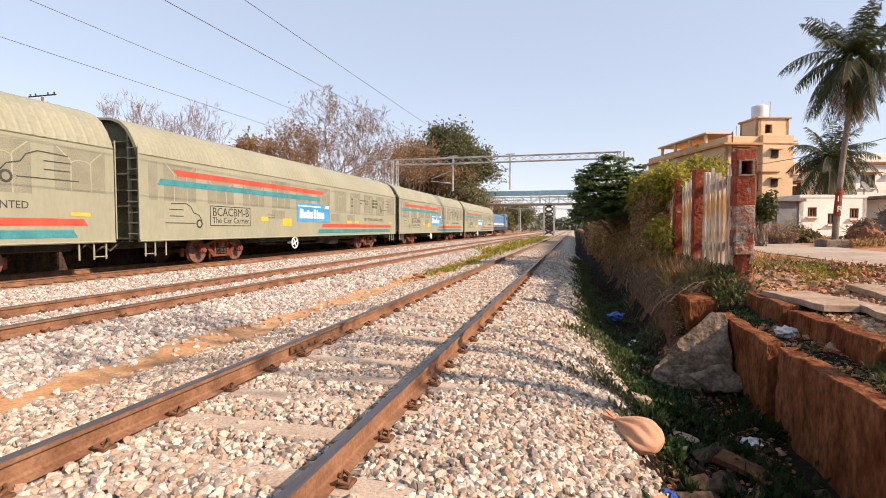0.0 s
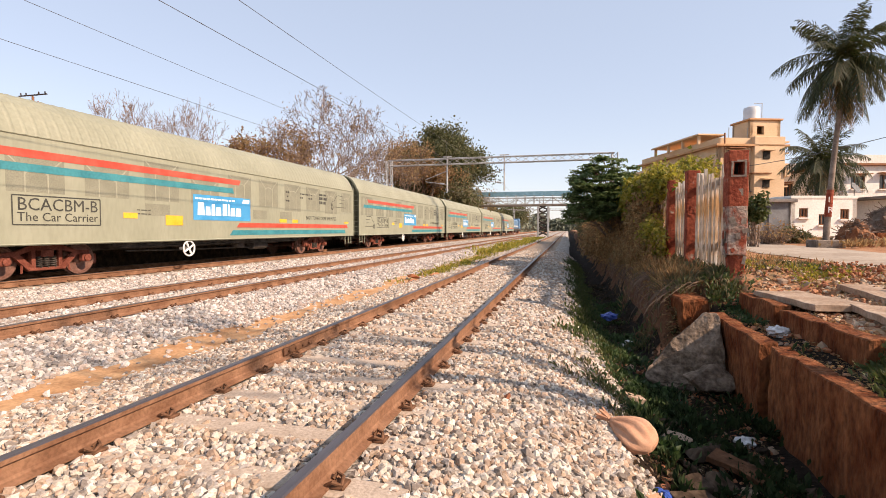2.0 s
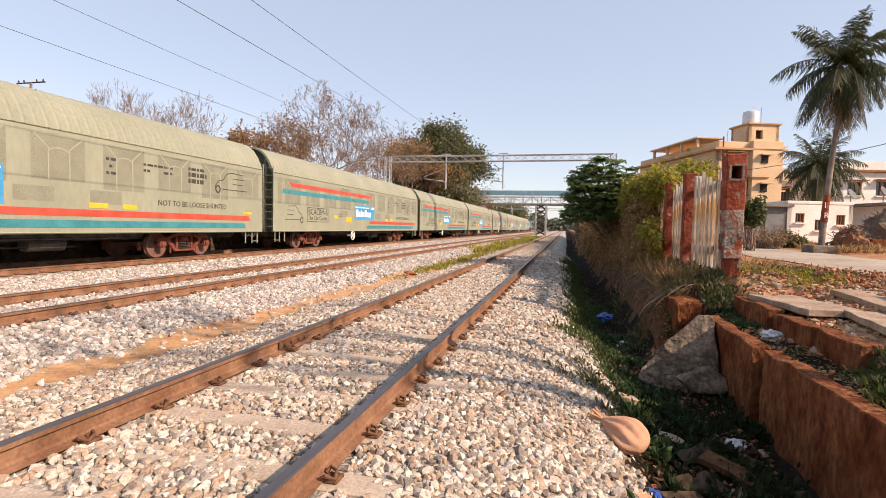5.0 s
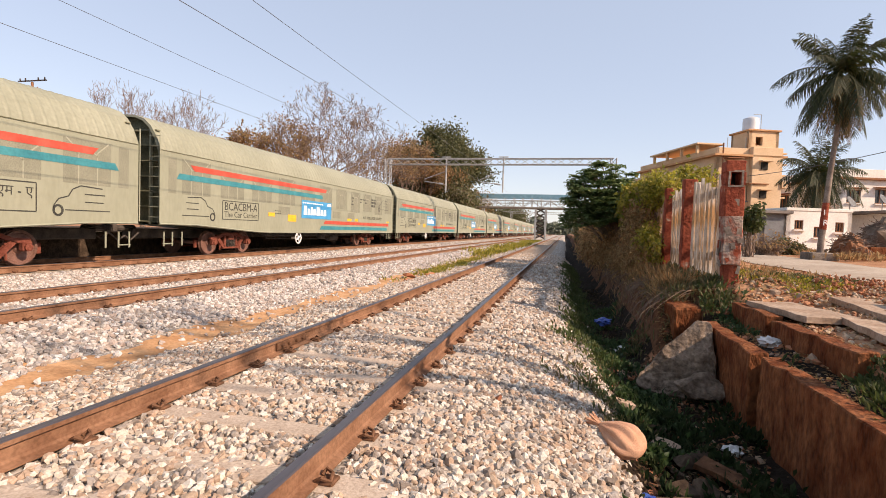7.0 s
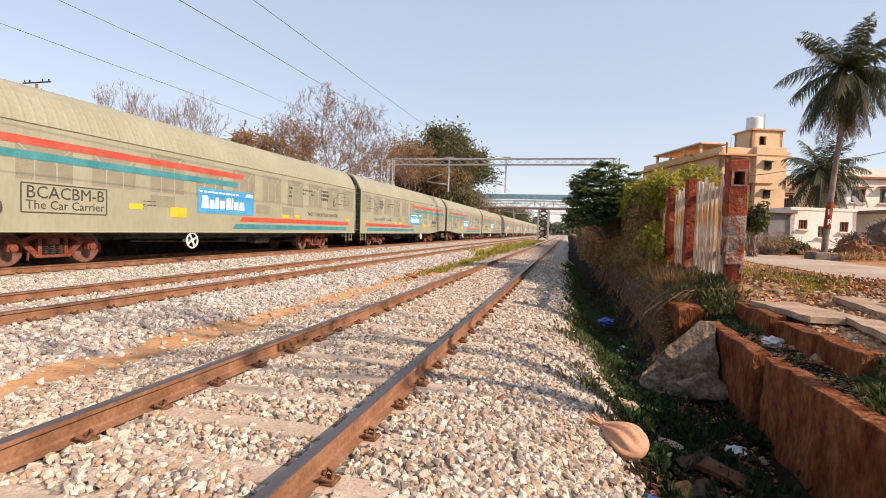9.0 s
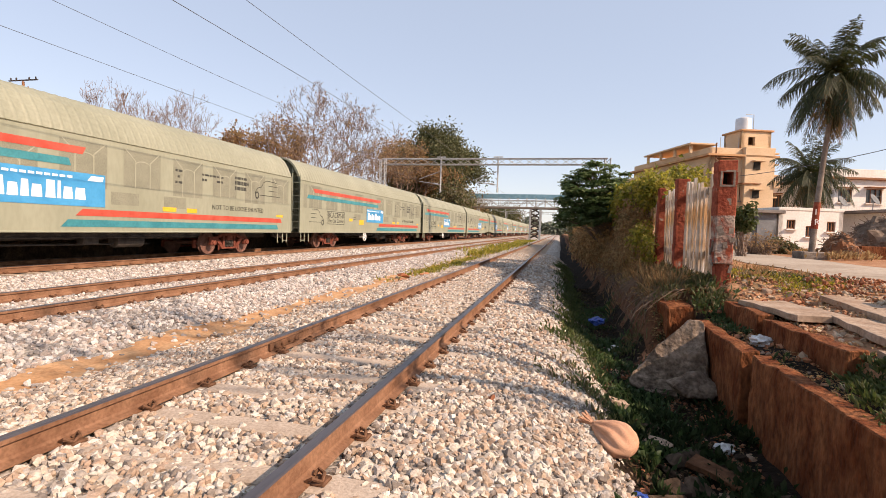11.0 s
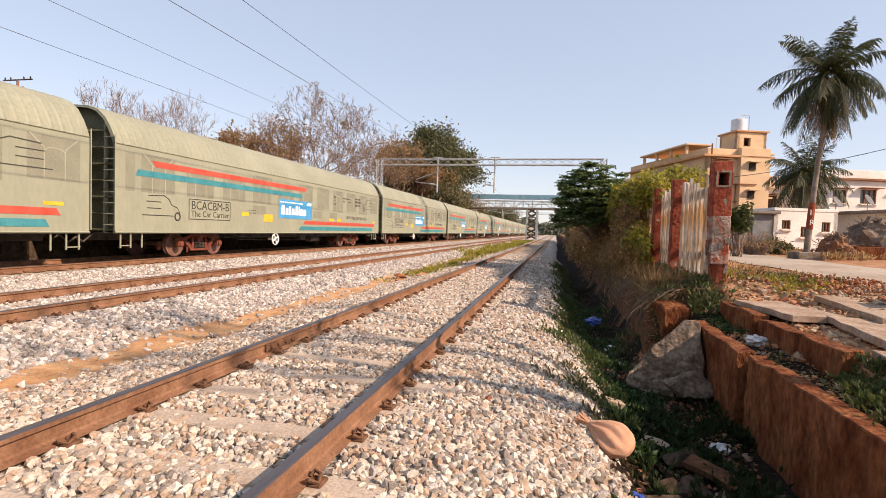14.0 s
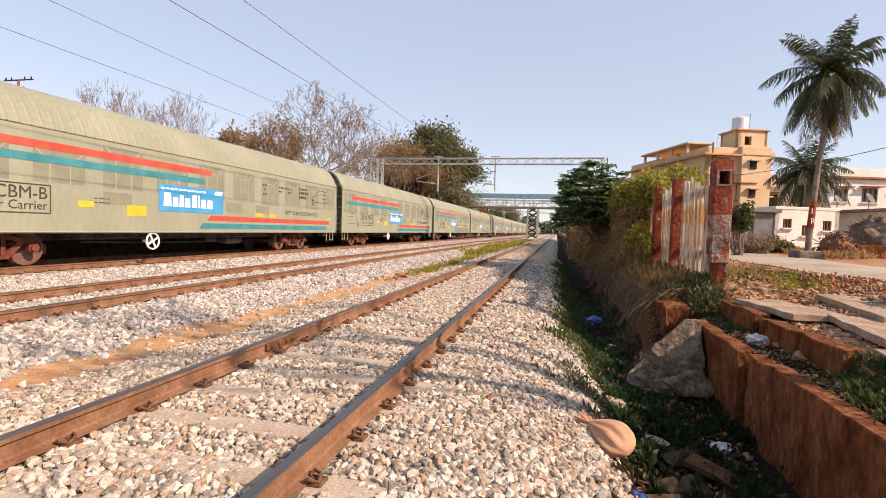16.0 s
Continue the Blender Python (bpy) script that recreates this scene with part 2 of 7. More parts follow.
# Leaf greens taken nearly to black, standing in for the ditch shade.
M_SHADELEAF = leaf_material("damp_ditch_leaf", [(0.016, 0.032, 0.012), (0.026, 0.046, 0.016), (0.035, 0.05, 0.02)], 0.7, 0.25)
M_OLIVE = leaf_material("dusty_olive_leaf", [(0.13, 0.13, 0.05), (0.18, 0.16, 0.07), (0.1, 0.11, 0.04), (0.2, 0.15, 0.08)])
M_PALM = leaf_material("palm_leaflet", [(0.032, 0.048, 0.016), (0.046, 0.062, 0.018), (0.085, 0.085, 0.028), (0.04, 0.045, 0.02)])
M_PALMDRY = leaf_material("dry_palm_leaflet", [(0.28, 0.16, 0.05), (0.22, 0.12, 0.05), (0.36, 0.24, 0.09), (0.14, 0.09, 0.045)])
M_FARGREEN = leaf_material("dusty_far_leaf", [(0.1, 0.115, 0.045), (0.13, 0.135, 0.055), (0.08, 0.095, 0.04), (0.16, 0.15, 0.07)])
# Concrete colour darkened to stand for shade.
M_SHADECONC = material("ditch_stained_concrete", (0.05, 0.034, 0.024), (0.11, 0.075, 0.054), 4.5, 0.95, 0.5, 18, c3=(0.13, 0.09, 0.06), stain=0.6, bump_dist=0.03)
M_SLABCONC = material("weathered_slab_concrete", (0.14, 0.1, 0.074), (0.29, 0.22, 0.17), 4.5, 0.95, 0.9, 18, c3=(0.18, 0.13, 0.095), stain=0.6, bump_dist=0.03)
# Rock browns kept dark in place of the shade the ditch lies in.
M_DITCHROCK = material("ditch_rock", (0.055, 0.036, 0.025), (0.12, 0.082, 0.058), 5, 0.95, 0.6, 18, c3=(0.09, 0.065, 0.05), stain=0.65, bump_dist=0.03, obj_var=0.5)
# Most scrap colours are lowered to stand for the shade over the ditch.
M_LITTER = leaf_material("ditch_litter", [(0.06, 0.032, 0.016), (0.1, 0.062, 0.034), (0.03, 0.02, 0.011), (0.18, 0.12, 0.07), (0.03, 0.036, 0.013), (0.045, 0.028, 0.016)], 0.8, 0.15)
# Red soil colour darkened to paint in the shade of the cut bank.
M_BANK = material("damp_red_bank_soil", (0.1, 0.046, 0.025), (0.19, 0.088, 0.048), 3.0, 0.96, 0.7, 16, c3=(0.09, 0.05, 0.03), stain=0.6, bump_dist=0.04)
M_TANSLAB = material("tan_dusted_slab", (0.36, 0.25, 0.18), (0.46, 0.35, 0.27), 3, 0.93, 0.4, 22, stain=0.5)
M_YWALL = material("ochre_house_plaster", (0.62, 0.43, 0.27), (0.7, 0.5, 0.33), 0.7, 0.85, 0.1, 10, stain=0.25)
M_YTRIM = material("tan_eave_paint", (0.5, 0.27, 0.14), (0.58, 0.33, 0.18), 1.5, 0.85, 0.1, 10, stain=0.3)
M_WWALL = material("whitewashed_plaster", (0.7, 0.67, 0.62), (0.8, 0.77, 0.73), 0.8, 0.88, 0.12, 9, stain=0.22)
M_TRIM = material("brown_house_trim", (0.25, 0.11, 0.06), (0.32, 0.16, 0.09), 2, 0.8, 0.1, 20)
M_ROOFSH = material("grey_fibre_roof_sheet", (0.17, 0.15, 0.14), (0.25, 0.22, 0.2), 2, 0.9, 0.2, 20)
M_GREYDOOR = material("grey_painted_shutter", (0.16, 0.17, 0.18), (0.22, 0.23, 0.24), 2, 0.7, 0.08, 20)
M_DARK = material("dark_interior", (0.03, 0.028, 0.025), (0.05, 0.045, 0.04), 3, 0.9, 0.0, 20)
M_GLASS = material("dusty_window_glass", (0.04, 0.045, 0.05), (0.07, 0.075, 0.08), 3, 0.15, 0.0, 20)
M_TANK = material("grey_water_tank", (0.5, 0.52, 0.54), (0.6, 0.62, 0.64), 2, 0.4, 0.0, 15, stain=0.15)
M_BRICK = material("red_brick_rubble", (0.36, 0.13, 0.07), (0.48, 0.2, 0.11), 3, 0.95, 0.3, 25, island=[(0.38, 0.15, 0.08), (0.46, 0.21, 0.12), (0.3, 0.12, 0.07), (0.4, 0.28, 0.2)])
M_RUBBLE = material("tan_verge_rubble", (0.5, 0.3, 0.18), (0.4, 0.24, 0.14), 8, 0.92, 0.3, 40, island=[(0.5, 0.32, 0.2), (0.42, 0.2, 0.11), (0.56, 0.42, 0.3), (0.34, 0.17, 0.1), (0.46, 0.36, 0.27)], stain=0.45)
M_JUTE = material("jute_sack_cloth", (0.55, 0.28, 0.175), (0.64, 0.36, 0.24), 6, 0.9, 0.5, 120, stain=0.35, stretch=(1, 1, 1))
M_BLUEBAG = material("blue_plastic", (0.02, 0.07, 0.35), (0.04, 0.12, 0.45), 9, 0.35, 0.3, 30)
M_PALEBAG = material("pale_plastic", (0.55, 0.55, 0.55), (0.7, 0.7, 0.7), 9, 0.4, 0.3, 30)
M_TEALROOF = material("blue_green_roof_sheet", (0.14, 0.31, 0.4), (0.2, 0.4, 0.5), 2, 0.6, 0.05, 20)
M_LOCO = material("blue_loco_paint", (0.07, 0.17, 0.3), (0.1, 0.22, 0.36), 2, 0.45, 0.03, 20)
# Distance haze is mixed into this leaf colour.
M_HILL = material("hazy_far_trees", (0.15, 0.18, 0.14), (0.2, 0.22, 0.17), 0.3, 0.95, 0.0, 2)


# ---- mesh tools ----
class MB:
    """Collects vertices and faces of one mesh."""

    def __init__(self):
        self.v, self.f, self.mi = [], [], []

    def add(self, verts, faces, slot=0):
        k = len(self.v)
        self.v.extend(tuple(p) for p in verts)
        self.f.extend(tuple(k + i for i in q) for q in faces)
        self.mi.extend([slot] * len(faces))
        return self

    def box(self, c, s, m=None, ch=0.0, slot=0):
        hx, hy, hz = s[0] / 2, s[1] / 2, s[2] / 2
        if ch <= 0:
            vs = [Vector((x, y, z)) for x in (-hx, hx) for y in (-hy, hy) for z in (-hz, hz)]
            fs = [(0, 1, 3, 2), (4, 6, 7, 5), (0, 4, 5, 1), (2, 3, 7, 6), (0, 2, 6, 4), (1, 5, 7, 3)]
        else:
            ch = min(ch, hx * 0.9, hy * 0.9, hz * 0.9)
            ring = [(-hx + ch, -hy), (hx - ch, -hy), (hx, -hy + ch), (hx, hy - ch), (hx - ch, hy), (-hx + ch, hy), (-hx, hy - ch), (-hx, -hy + ch)]
            inner = [(max(-hx + ch, min(hx - ch, a)), max(-hy + ch, min(hy - ch, b))) for a, b in ring]
            vs = [Vector((a, b, -hz)) for a, b in inner] + [Vector((a, b, -hz + ch)) for a, b in ring] + [Vector((a, b, hz - ch)) for a, b in ring] + [Vector((a, b, hz)) for a, b in inner]
            fs = [tuple(range(7, -1, -1)), tuple(range(24, 32))]
            for r in range(3):
                for i in range(8):
                    j = (i + 1) % 8
                    fs.append((r * 8 + i, r * 8 + j, r * 8 + 8 + j, r * 8 + 8 + i))
        t = Matrix.Translation(c) @ (m or Matrix.Identity(4))
        return self.add([t @ p for p in vs], fs, slot)

    def tube(self, pts, radii, n=6, slot=0, cap=True):
        pts = [Vector(p) for p in pts]
        if not hasattr(radii, "__len__"):
            radii = [radii] * len(pts)
        vs, fs = [], []
        up = None
        for i, p in enumerate(pts):
            d = (pts[min(i + 1, len(pts) - 1)] - pts[max(i - 1, 0)])
            d = d.normalized() if d.length > 1e-9 else Vector((0, 0, 1))
            if up is None:
                up = Vector((0, 0, 1)) if abs(d.z) < 0.9 else Vector((1, 0, 0))
            a = d.cross(up).normalized()
            b = a.cross(d).normalized()
            up = b
            for k in range(n):
                w = 2 * math.pi * k / n
                vs.append(p + (a * math.cos(w) + b * math.sin(w)) * radii[i])
        for i in range(len(pts) - 1):
            for k in range(n):
                j = (k + 1) % n
                fs.append((i * n + k, i * n + j, (i + 1) * n + j, (i + 1) * n + k))
        if cap:
            fs.append(tuple(range(n - 1, -1, -1)))
            fs.append(tuple(range((len(pts) - 1) * n, len(pts) * n)))
        return self.add(vs, fs, slot)

    def lathe(self, prof, n=16, m=None, slot=0):
        """Turns (radius, height) pairs about the z axis."""
        m = m or Matrix.Identity(4)
        vs = [m @ Vector((r * math.cos(2 * math.pi * k / n), r * math.sin(2 * math.pi * k / n), z)) for r, z in prof for k in range(n)]
        fs = [(i * n + k, i * n + (k + 1) % n, (i + 1) * n + (k + 1) % n, (i + 1) * n + k) for i in range(len(prof) - 1) for k in range(n)]
        fs.append(tuple(range(n - 1, -1, -1)))
        fs.append(tuple(range((len(prof) - 1) * n, len(prof) * n)))
        return self.add(vs, fs, slot)

    def prism(self, poly, d0, d1, axis="y", slot=0):
        """A polygon in the plane across the axis, drawn out from d0 to d1."""
        n = len(poly)
        put = {"y": lambda a, b, d: (a, d, b), "x": lambda a, b, d: (d, a, b), "z": lambda a, b, d: (a, b, d)}[axis]
        vs = [put(a, b, d0) for a, b in poly] + [put(a, b, d1) for a, b in poly]
        fs = [tuple(range(n)), tuple(range(2 * n - 1, n - 1, -1))] + [(i, n + i, n + (i + 1) % n, (i + 1) % n) for i in range(n)]
        return self.add(vs, fs, slot)

    def mesh(self, name, mats, smooth=False, fix=True):
        me = bpy.data.meshes.new(name)
        me.from_pydata(self.v, [], self.f)
        for m in (mats if isinstance(mats, (list, tuple)) else [mats]):
            me.materials.append(m)
        if any(self.mi):
            me.polygons.foreach_set("material_index", self.mi)
        if fix:
            bm = bmesh.new(); bm.from_mesh(me)
            bmesh.ops.recalc_face_normals(bm, faces=bm.faces)
            bm.to_mesh(me); bm.free()
        if smooth:
            me.polygons.foreach_set("use_smooth", [True] * len(me.polygons))
        me.update()
        return me


def part(name, mb, mats, parent=None, label="", smooth=False, fix=True):
    me = mb.mesh(name, mats, smooth, fix) if isinstance(mb, MB) else mb
    ob = new(name, me)
    if parent:
        ob.parent = parent
    if label:
        ob["label"] = label
    return ob


def thing(name, label, category, group="", kind="", at=None):
    ob = new(name)
    ob.empty_display_size = 0.2
    if at is not None:
        ob.matrix_basis = at
    return tagged(ob, label, category, group, kind)


def text_mesh(s, size, mat):
    """Lettering as a mesh that faces +X and reads along +Y."""
    cu = bpy.data.curves.new("lettering", 'FONT')
    cu.body, cu.size, cu.extrude, cu.resolution_u = s, size, 0.002, 2
    tmp = bpy.data.objects.new("lettering", cu)
    scene.collection.objects.link(tmp)
    bpy.context.view_layer.update()
    me = bpy.data.meshes.new_from_object(tmp.evaluated_get(bpy.context.evaluated_depsgraph_get()))
    bpy.data.objects.remove(tmp)
    me.transform(Matrix(((0, 0, 1, 0), (1, 0, 0, 0), (0, 1, 0, 0), (0, 0, 0, 1))))
    me.materials.clear(); me.materials.append(mat)
    return me


rng = np.random.default_rng(7)
rnd = random.Random(11)

# ---- ground ----
T1, T2, T3 = -2.22, -8.17, -14.43      # track centre lines
GAUGE = 1.743                           # between rail centres
NEAR_PROFILE = [(-60, -0.1), (-22, -0.25), (-17.6, -0.42), (-16.2, -0.2), (-12.7, -0.2), (-11.3, -0.3), (-9.8, -0.2), (-6.6, -0.2), (-5.6, -0.34), (-5.0, -0.38), (-4.3, -0.3), (-3.7, -0.2),
                (-0.75, -0.2), (-0.1, -0.3), (0.42, -0.48), (0.75, -0.8), (1.1, -0.92), (1.9, -0.88), (2.2, -0.86), (2.24, -0.04), (2.75, 0.02), (2.8, 0.17), (3.6, 0.3), (5.0, 0.56), (9.5, 0.58), (12, 0.62), (60, 0.7)]
FAR_PROFILE = [(-60, -0.1), (-22, -0.25), (-17.6, -0.42), (-16.2, -0.2), (-12.7, -0.2), (-11.3, -0.3), (-9.8, -0.2), (-6.6, -0.2), (-5.6, -0.34), (-5.0, -0.38), (-4.3, -0.3), (-3.7, -0.2),
               (-0.75, -0.2), (-0.2, -0.3), (0.12, -0.46), (0.4, -0.75), (0.8, -0.92), (1.35, -0.9), (1.55, -0.55), (1.68, 0.05), (1.95, 0.27), (2.35, 0.38), (2.6, 0.48), (2.9, 0.6), (3.6, 0.6), (5.0, 0.57), (9.5, 0.58), (12, 0.62), (60, 0.7)]


def profile(pts, x):
    return float(np.interp(x, [p[0] for p in pts], [p[1] for p in pts]))


def ground_z(x, y):
    w = min(1, max(0, (y - 8.5) / 0.8))
    z = profile(NEAR_PROFILE, x) * (1 - w) + profile(FAR_PROFILE, x) * w
    if x > 0.3 and not 5.0 < x < 9.6:
        amp = 0.06 if x < 6 else 0.03
        z += (noise.noise(Vector((x * 1.7, y * 1.7, 0))) * amp + noise.noise(Vector((x * 5, y * 5, 3))) * amp * 0.5) * (0.2 if 2.05 < x < 2.4 else 1)
    elif x > -17:
        z += noise.noise(Vector((x * 2.2, y * 2.2, 5))) * 0.018
    return z


def ground():
    xs = sorted(set([round(v, 3) for v in np.concatenate([np.linspace(-1500, -60, 8), np.linspace(-58, -18, 14), np.arange(-17.6, -6.5, 0.35), np.arange(-6.5, 5.2, 0.13), np.arange(5.2, 12, 0.5), np.linspace(12.5, 60, 16), np.linspace(70, 1500, 8)])] + [2.2, 2.24, 2.75, 2.8]))
    ys = list(np.linspace(-60, 0, 14)) + list(np.arange(0.4, 12, 0.16)) + list(np.arange(12, 30, 0.4)) + list(np.geomspace(30, 2500, 40))
    mb = MB()
    verts = [(x, y, ground_z(x, y)) for y in ys for x in xs]
    nx = len(xs)
    faces, slots = [], []
    for j in range(len(ys) - 1):
        for i in range(nx - 1):
            cx, cy = (xs[i] + xs[i + 1]) / 2, (ys[j] + ys[j + 1]) / 2
            wob = noise.noise(Vector((cx * 0.9, cy * 0.9, 9))) * 0.35 + noise.noise(Vector((cx * 4, cy * 4, 2))) * 0.15
            edge = 0.62 if cy < 8.6 else 0.3
            if cx < -17.2 or cx > 2.7:
                s = 1
            elif abs(cx + 5.05) < 0.45 + wob and cy < 60:
                s = 2
            elif cy > 8.8 and cx > 1.45 + wob:
                s = 4 if cx < 2.75 else 1
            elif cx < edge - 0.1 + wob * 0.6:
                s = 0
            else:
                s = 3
            faces.append((j * nx + i, j * nx + i + 1, (j + 1) * nx + i + 1, (j + 1) * nx + i)); slots.append(s)
    mb.v, mb.f, mb.mi = verts, faces, slots
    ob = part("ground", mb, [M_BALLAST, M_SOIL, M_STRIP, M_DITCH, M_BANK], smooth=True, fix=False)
    tagged(ob, "pale stone ballast beds, dry red soil and a ditch darkened for its shade", "ground", kind="structure")


ground()


def road():
    mb = MB()
    ys = list(np.arange(-20, 120, 1.5))
    vs = []
    for y in ys:
        a = 5.25 + 0.035 * max(0, y - 8) + noise.noise(Vector((0, y * 0.4, 0))) * 0.25
        b = 8.6 + 0.05 * max(0, y - 8) + noise.noise(Vector((5, y * 0.3, 0))) * 0.3
        for k in range(6):
            x = a + (b - a) * k / 5
            vs.append((x, y, max(ground_z(x, y), 0.56) + 0.02 + 0.03 * math.sin(math.pi * k / 5)))
    fs = [(j * 6 + k, j * 6 + k + 1, j * 6 + 7 + k, j * 6 + 6 + k) for j in range(len(ys) - 1) for k in range(5)]
    mb.add(vs, fs)
    tagged(part("road", mb, M_ROAD, smooth=True), "dusty pale village road beside the railway boundary", "road", kind="structure")


road()

# ---- tracks ----
RAIL_PROFILE = [(-0.068, -0.172), (0.068, -0.172), (0.068, -0.16), (0.02, -0.145), (0.009, -0.13), (0.009, -0.052), (0.034, -0.04), (0.036, -0.01), (0.028, -0.001), (-0.028, -0.001), (-0.036, -0.01), (-0.034, -0.04), (-0.009, -0.052), (-0.009, -0.13), (-0.02, -0.145), (-0.068, -0.16)]


def rail(parent, x):
    mb = MB()
    n = len(RAIL_PROFILE)
    y0, y1 = -40.0, 900.0
    vs = [(x + a, y, b) for y in (y0, y1) for a, b in RAIL_PROFILE]
    fs = [(i, (i + 1) % n, n + (i + 1) % n, n + i) for i in range(n)] + [tuple(range(n)), tuple(range(2 * n - 1, n - 1, -1))]
    mb.add(vs, fs)
    for k in (7, 8, 9):
        mb.mi[k] = 1
    return part("rail", mb, [M_RAIL, M_RAILTOP], parent)


def sleeper_mesh():
    mb = MB()
    prof = [(-0.125, -0.4), (0.125, -0.4), (0.105, -0.185), (0.09, -0.175), (-0.09, -0.175), (-0.105, -0.185)]
    mb.prism(prof, -1.37, 1.37, "x")
    return mb.mesh("sleeper", M_SLEEPER)


def clip_mesh():
    """A pair of spring clips with their seat on both sides of the rail foot."""
    mb = MB()
    for s in (-1, 1):
        mb.tube([(s * 0.05, -0.06, -0.15), (s * 0.09, -0.065, -0.125), (s * 0.135, -0.04, -0.15), (s * 0.12, 0.02, -0.13), (s * 0.07, 0.05, -0.125), (s * 0.055, 0.02, -0.15)], 0.012, 6)
        mb.box((s * 0.11, 0, -0.165), (0.09, 0.11, 0.025), ch=0.008)
    return mb.mesh("rail_clip", M_CLIP)


SLEEPER, CLIP = sleeper_mesh(), clip_mesh()


def track(xc, near, far, label, first):
    t = thing("track", label, "railway track", "railway tracks", "structure")
    for s in (-1, 1):
        rail(t, xc + s * GAUGE / 2)
    y = first
    rest = MB()
    while y < far:
        if y < near:
            o = new("sleeper", SLEEPER); o.parent = t; o.location = (xc, y, 0)
            if 0 < y < 16:
                for s in (-1, 1):
                    c = new("rail_clip", CLIP); c.parent = t; c.location = (xc + s * GAUGE / 2, y, 0)
        else:
            rest.box((xc, y, -0.28), (2.74, 0.22, 0.21))
        y += 0.625
    part("far_sleepers", rest, M_SLEEPER, t)
    return t


t_one = track(T1, 28, 110, "rusty broad gauge track on concrete sleepers in pale ballast", -37.45)
track(T2, 22, 90, "rusty middle track on concrete sleepers in pale ballast", -37.2)
track(T3, 22, 90, "main line track under the car carrier train", -37.3)


def fishplate(x, y):
    mb = MB()
    for s in (-1, 1):
        mb.box((x + s * 0.028, y, -0.09), (0.022, 0.62, 0.085), ch=0.006)
        for k in (-0.22, -0.08, 0.08, 0.22):
            mb.lathe([(0.018, 0), (0.018, 0.02), (0.01, 0.028)], 8, Matrix.Translation((x + s * 0.038, y + k, -0.09)) @ pose(0, 0, 0, 0, 90 * s, 0))
    part("fishplate", mb, M_CLIP, t_one, "dark bolted joint bar")


fishplate(T1 - GAUGE / 2, 5.2)

# ---- train ----
PITCH, LB, HW = 23.3, 22.45, 1.56      # wagon spacing, body length, half width
SECTION = [(HW, 3.6), (1.5, 3.78), (1.36, 4.08), (1.16, 4.38), (0.9, 4.6), (0.55, 4.72), (0, 4.76)]
SECTION = SECTION + [(-a, b) for a, b in SECTION[-2::-1]]


def wheelset(parent, y):
    mb = MB()
    turn = pose(0, 0, 0, 0, 90, 0)
    for s in (-1, 1):
        m = Matrix.Translation((s * 0.83, 0, 0)) @ (turn if s > 0 else turn @ pose(0, 0, 0, 180))
        mb.lathe([(0.47, -0.06), (0.47, -0.035), (0.445, -0.03), (0.44, 0.06), (0.38, 0.065), (0.36, 0.03), (0.16, 0.02), (0.13, 0.07), (0.09, 0.08)], 28, m)
    mb.tube([(-1.1, 0, 0), (1.1, 0, 0)], 0.075, 10)
    for s in (-1, 1):
        mb.box((s * 1.13, 0, 0), (0.05, 0.13, 0.04), ch=0.01)
    o = part("wheelset", mb, M_WHEEL, parent, "rusty spinning wheelset")
    o.location = (0, y, 0.46)
    return o


def bogie(parent, y):
    """A cast three-piece bogie: open side frames, spring nests, bolster, axle boxes."""
    mb = MB()
    for s in (-1, 1):
        x0, x1 = s * 0.98, s * 1.09
        mb.prism([(-1.2, 0.6), (-1.16, 0.7), (-0.78, 0.72), (-0.42, 0.86), (0.42, 0.86), (0.78, 0.72), (1.16, 0.7), (1.2, 0.6), (0.8, 0.6), (0.4, 0.74), (-0.4, 0.74), (-0.8, 0.6)], x0, x1, "x")
        for k in (-1, 1):
            mb.prism([(k * 0.86, 0.62), (k * 0.7, 0.66), (k * 0.34, 0.3), (k * 0.46, 0.22)], x0, x1, "x")
            mb.prism([(k * 0.3, 0.76), (k * 0.4, 0.76), (k * 0.4, 0.28), (k * 0.3, 0.28)], x0, x1, "x")
            mb.box((s * 1.08, k * 1.05, 0.5), (0.18, 0.24, 0.24), ch=0.03)
            mb.lathe([(0.1, 0), (0.1, 0.05), (0.06, 0.07)], 10, Matrix.Translation((s * 1.16, k * 1.05, 0.48)) @ pose(0, 0, 0, 0, 90 * s, 0))
            mb.tube([(s * 1.04, k * 0.6, 0.6), (s * 1.04, k * 0.62, 0.16)], 0.03, 6)
        mb.box((s * 1.04, 0, 0.25), (0.13, 0.96, 0.08), ch=0.015)
    mb.box((0, 0, 0.66), (2.25, 0.34, 0.2), ch=0.03)
    o = part("bogie", mb, M_BOGIE, parent, "red oxide bogie frame")
    o.location = (0, y, 0)
    ws = [wheelset(o, -1.05), wheelset(o, 1.05)]
    for s in (-1, 1):
        sp = MB()
        for k in (-0.19, 0, 0.19):
            coil = [(s * 1.04 + 0.07 * math.cos(q * 0.9), k + 0.07 * math.sin(q * 0.9), 0.29 + 0.008 * q) for q in range(36)]
            sp.tube(coil, 0.016, 4)
        part("spring_nest", sp, M_UNDER, o, "dark coil springs")
        bk = MB(); bk.box((s * 0.72, 1.62, 0.42), (0.1, 0.12, 0.3), ch=0.02); bk.box((s * 0.72, -1.62, 0.42), (0.1, 0.12, 0.3), ch=0.02)
        bk.tube([(s * 0.72, -1.6, 0.5), (s * 0.72, 1.6, 0.5)], 0.03, 5)
        part("brake_rigging", bk, M_BOGIE, o)
    return o, ws


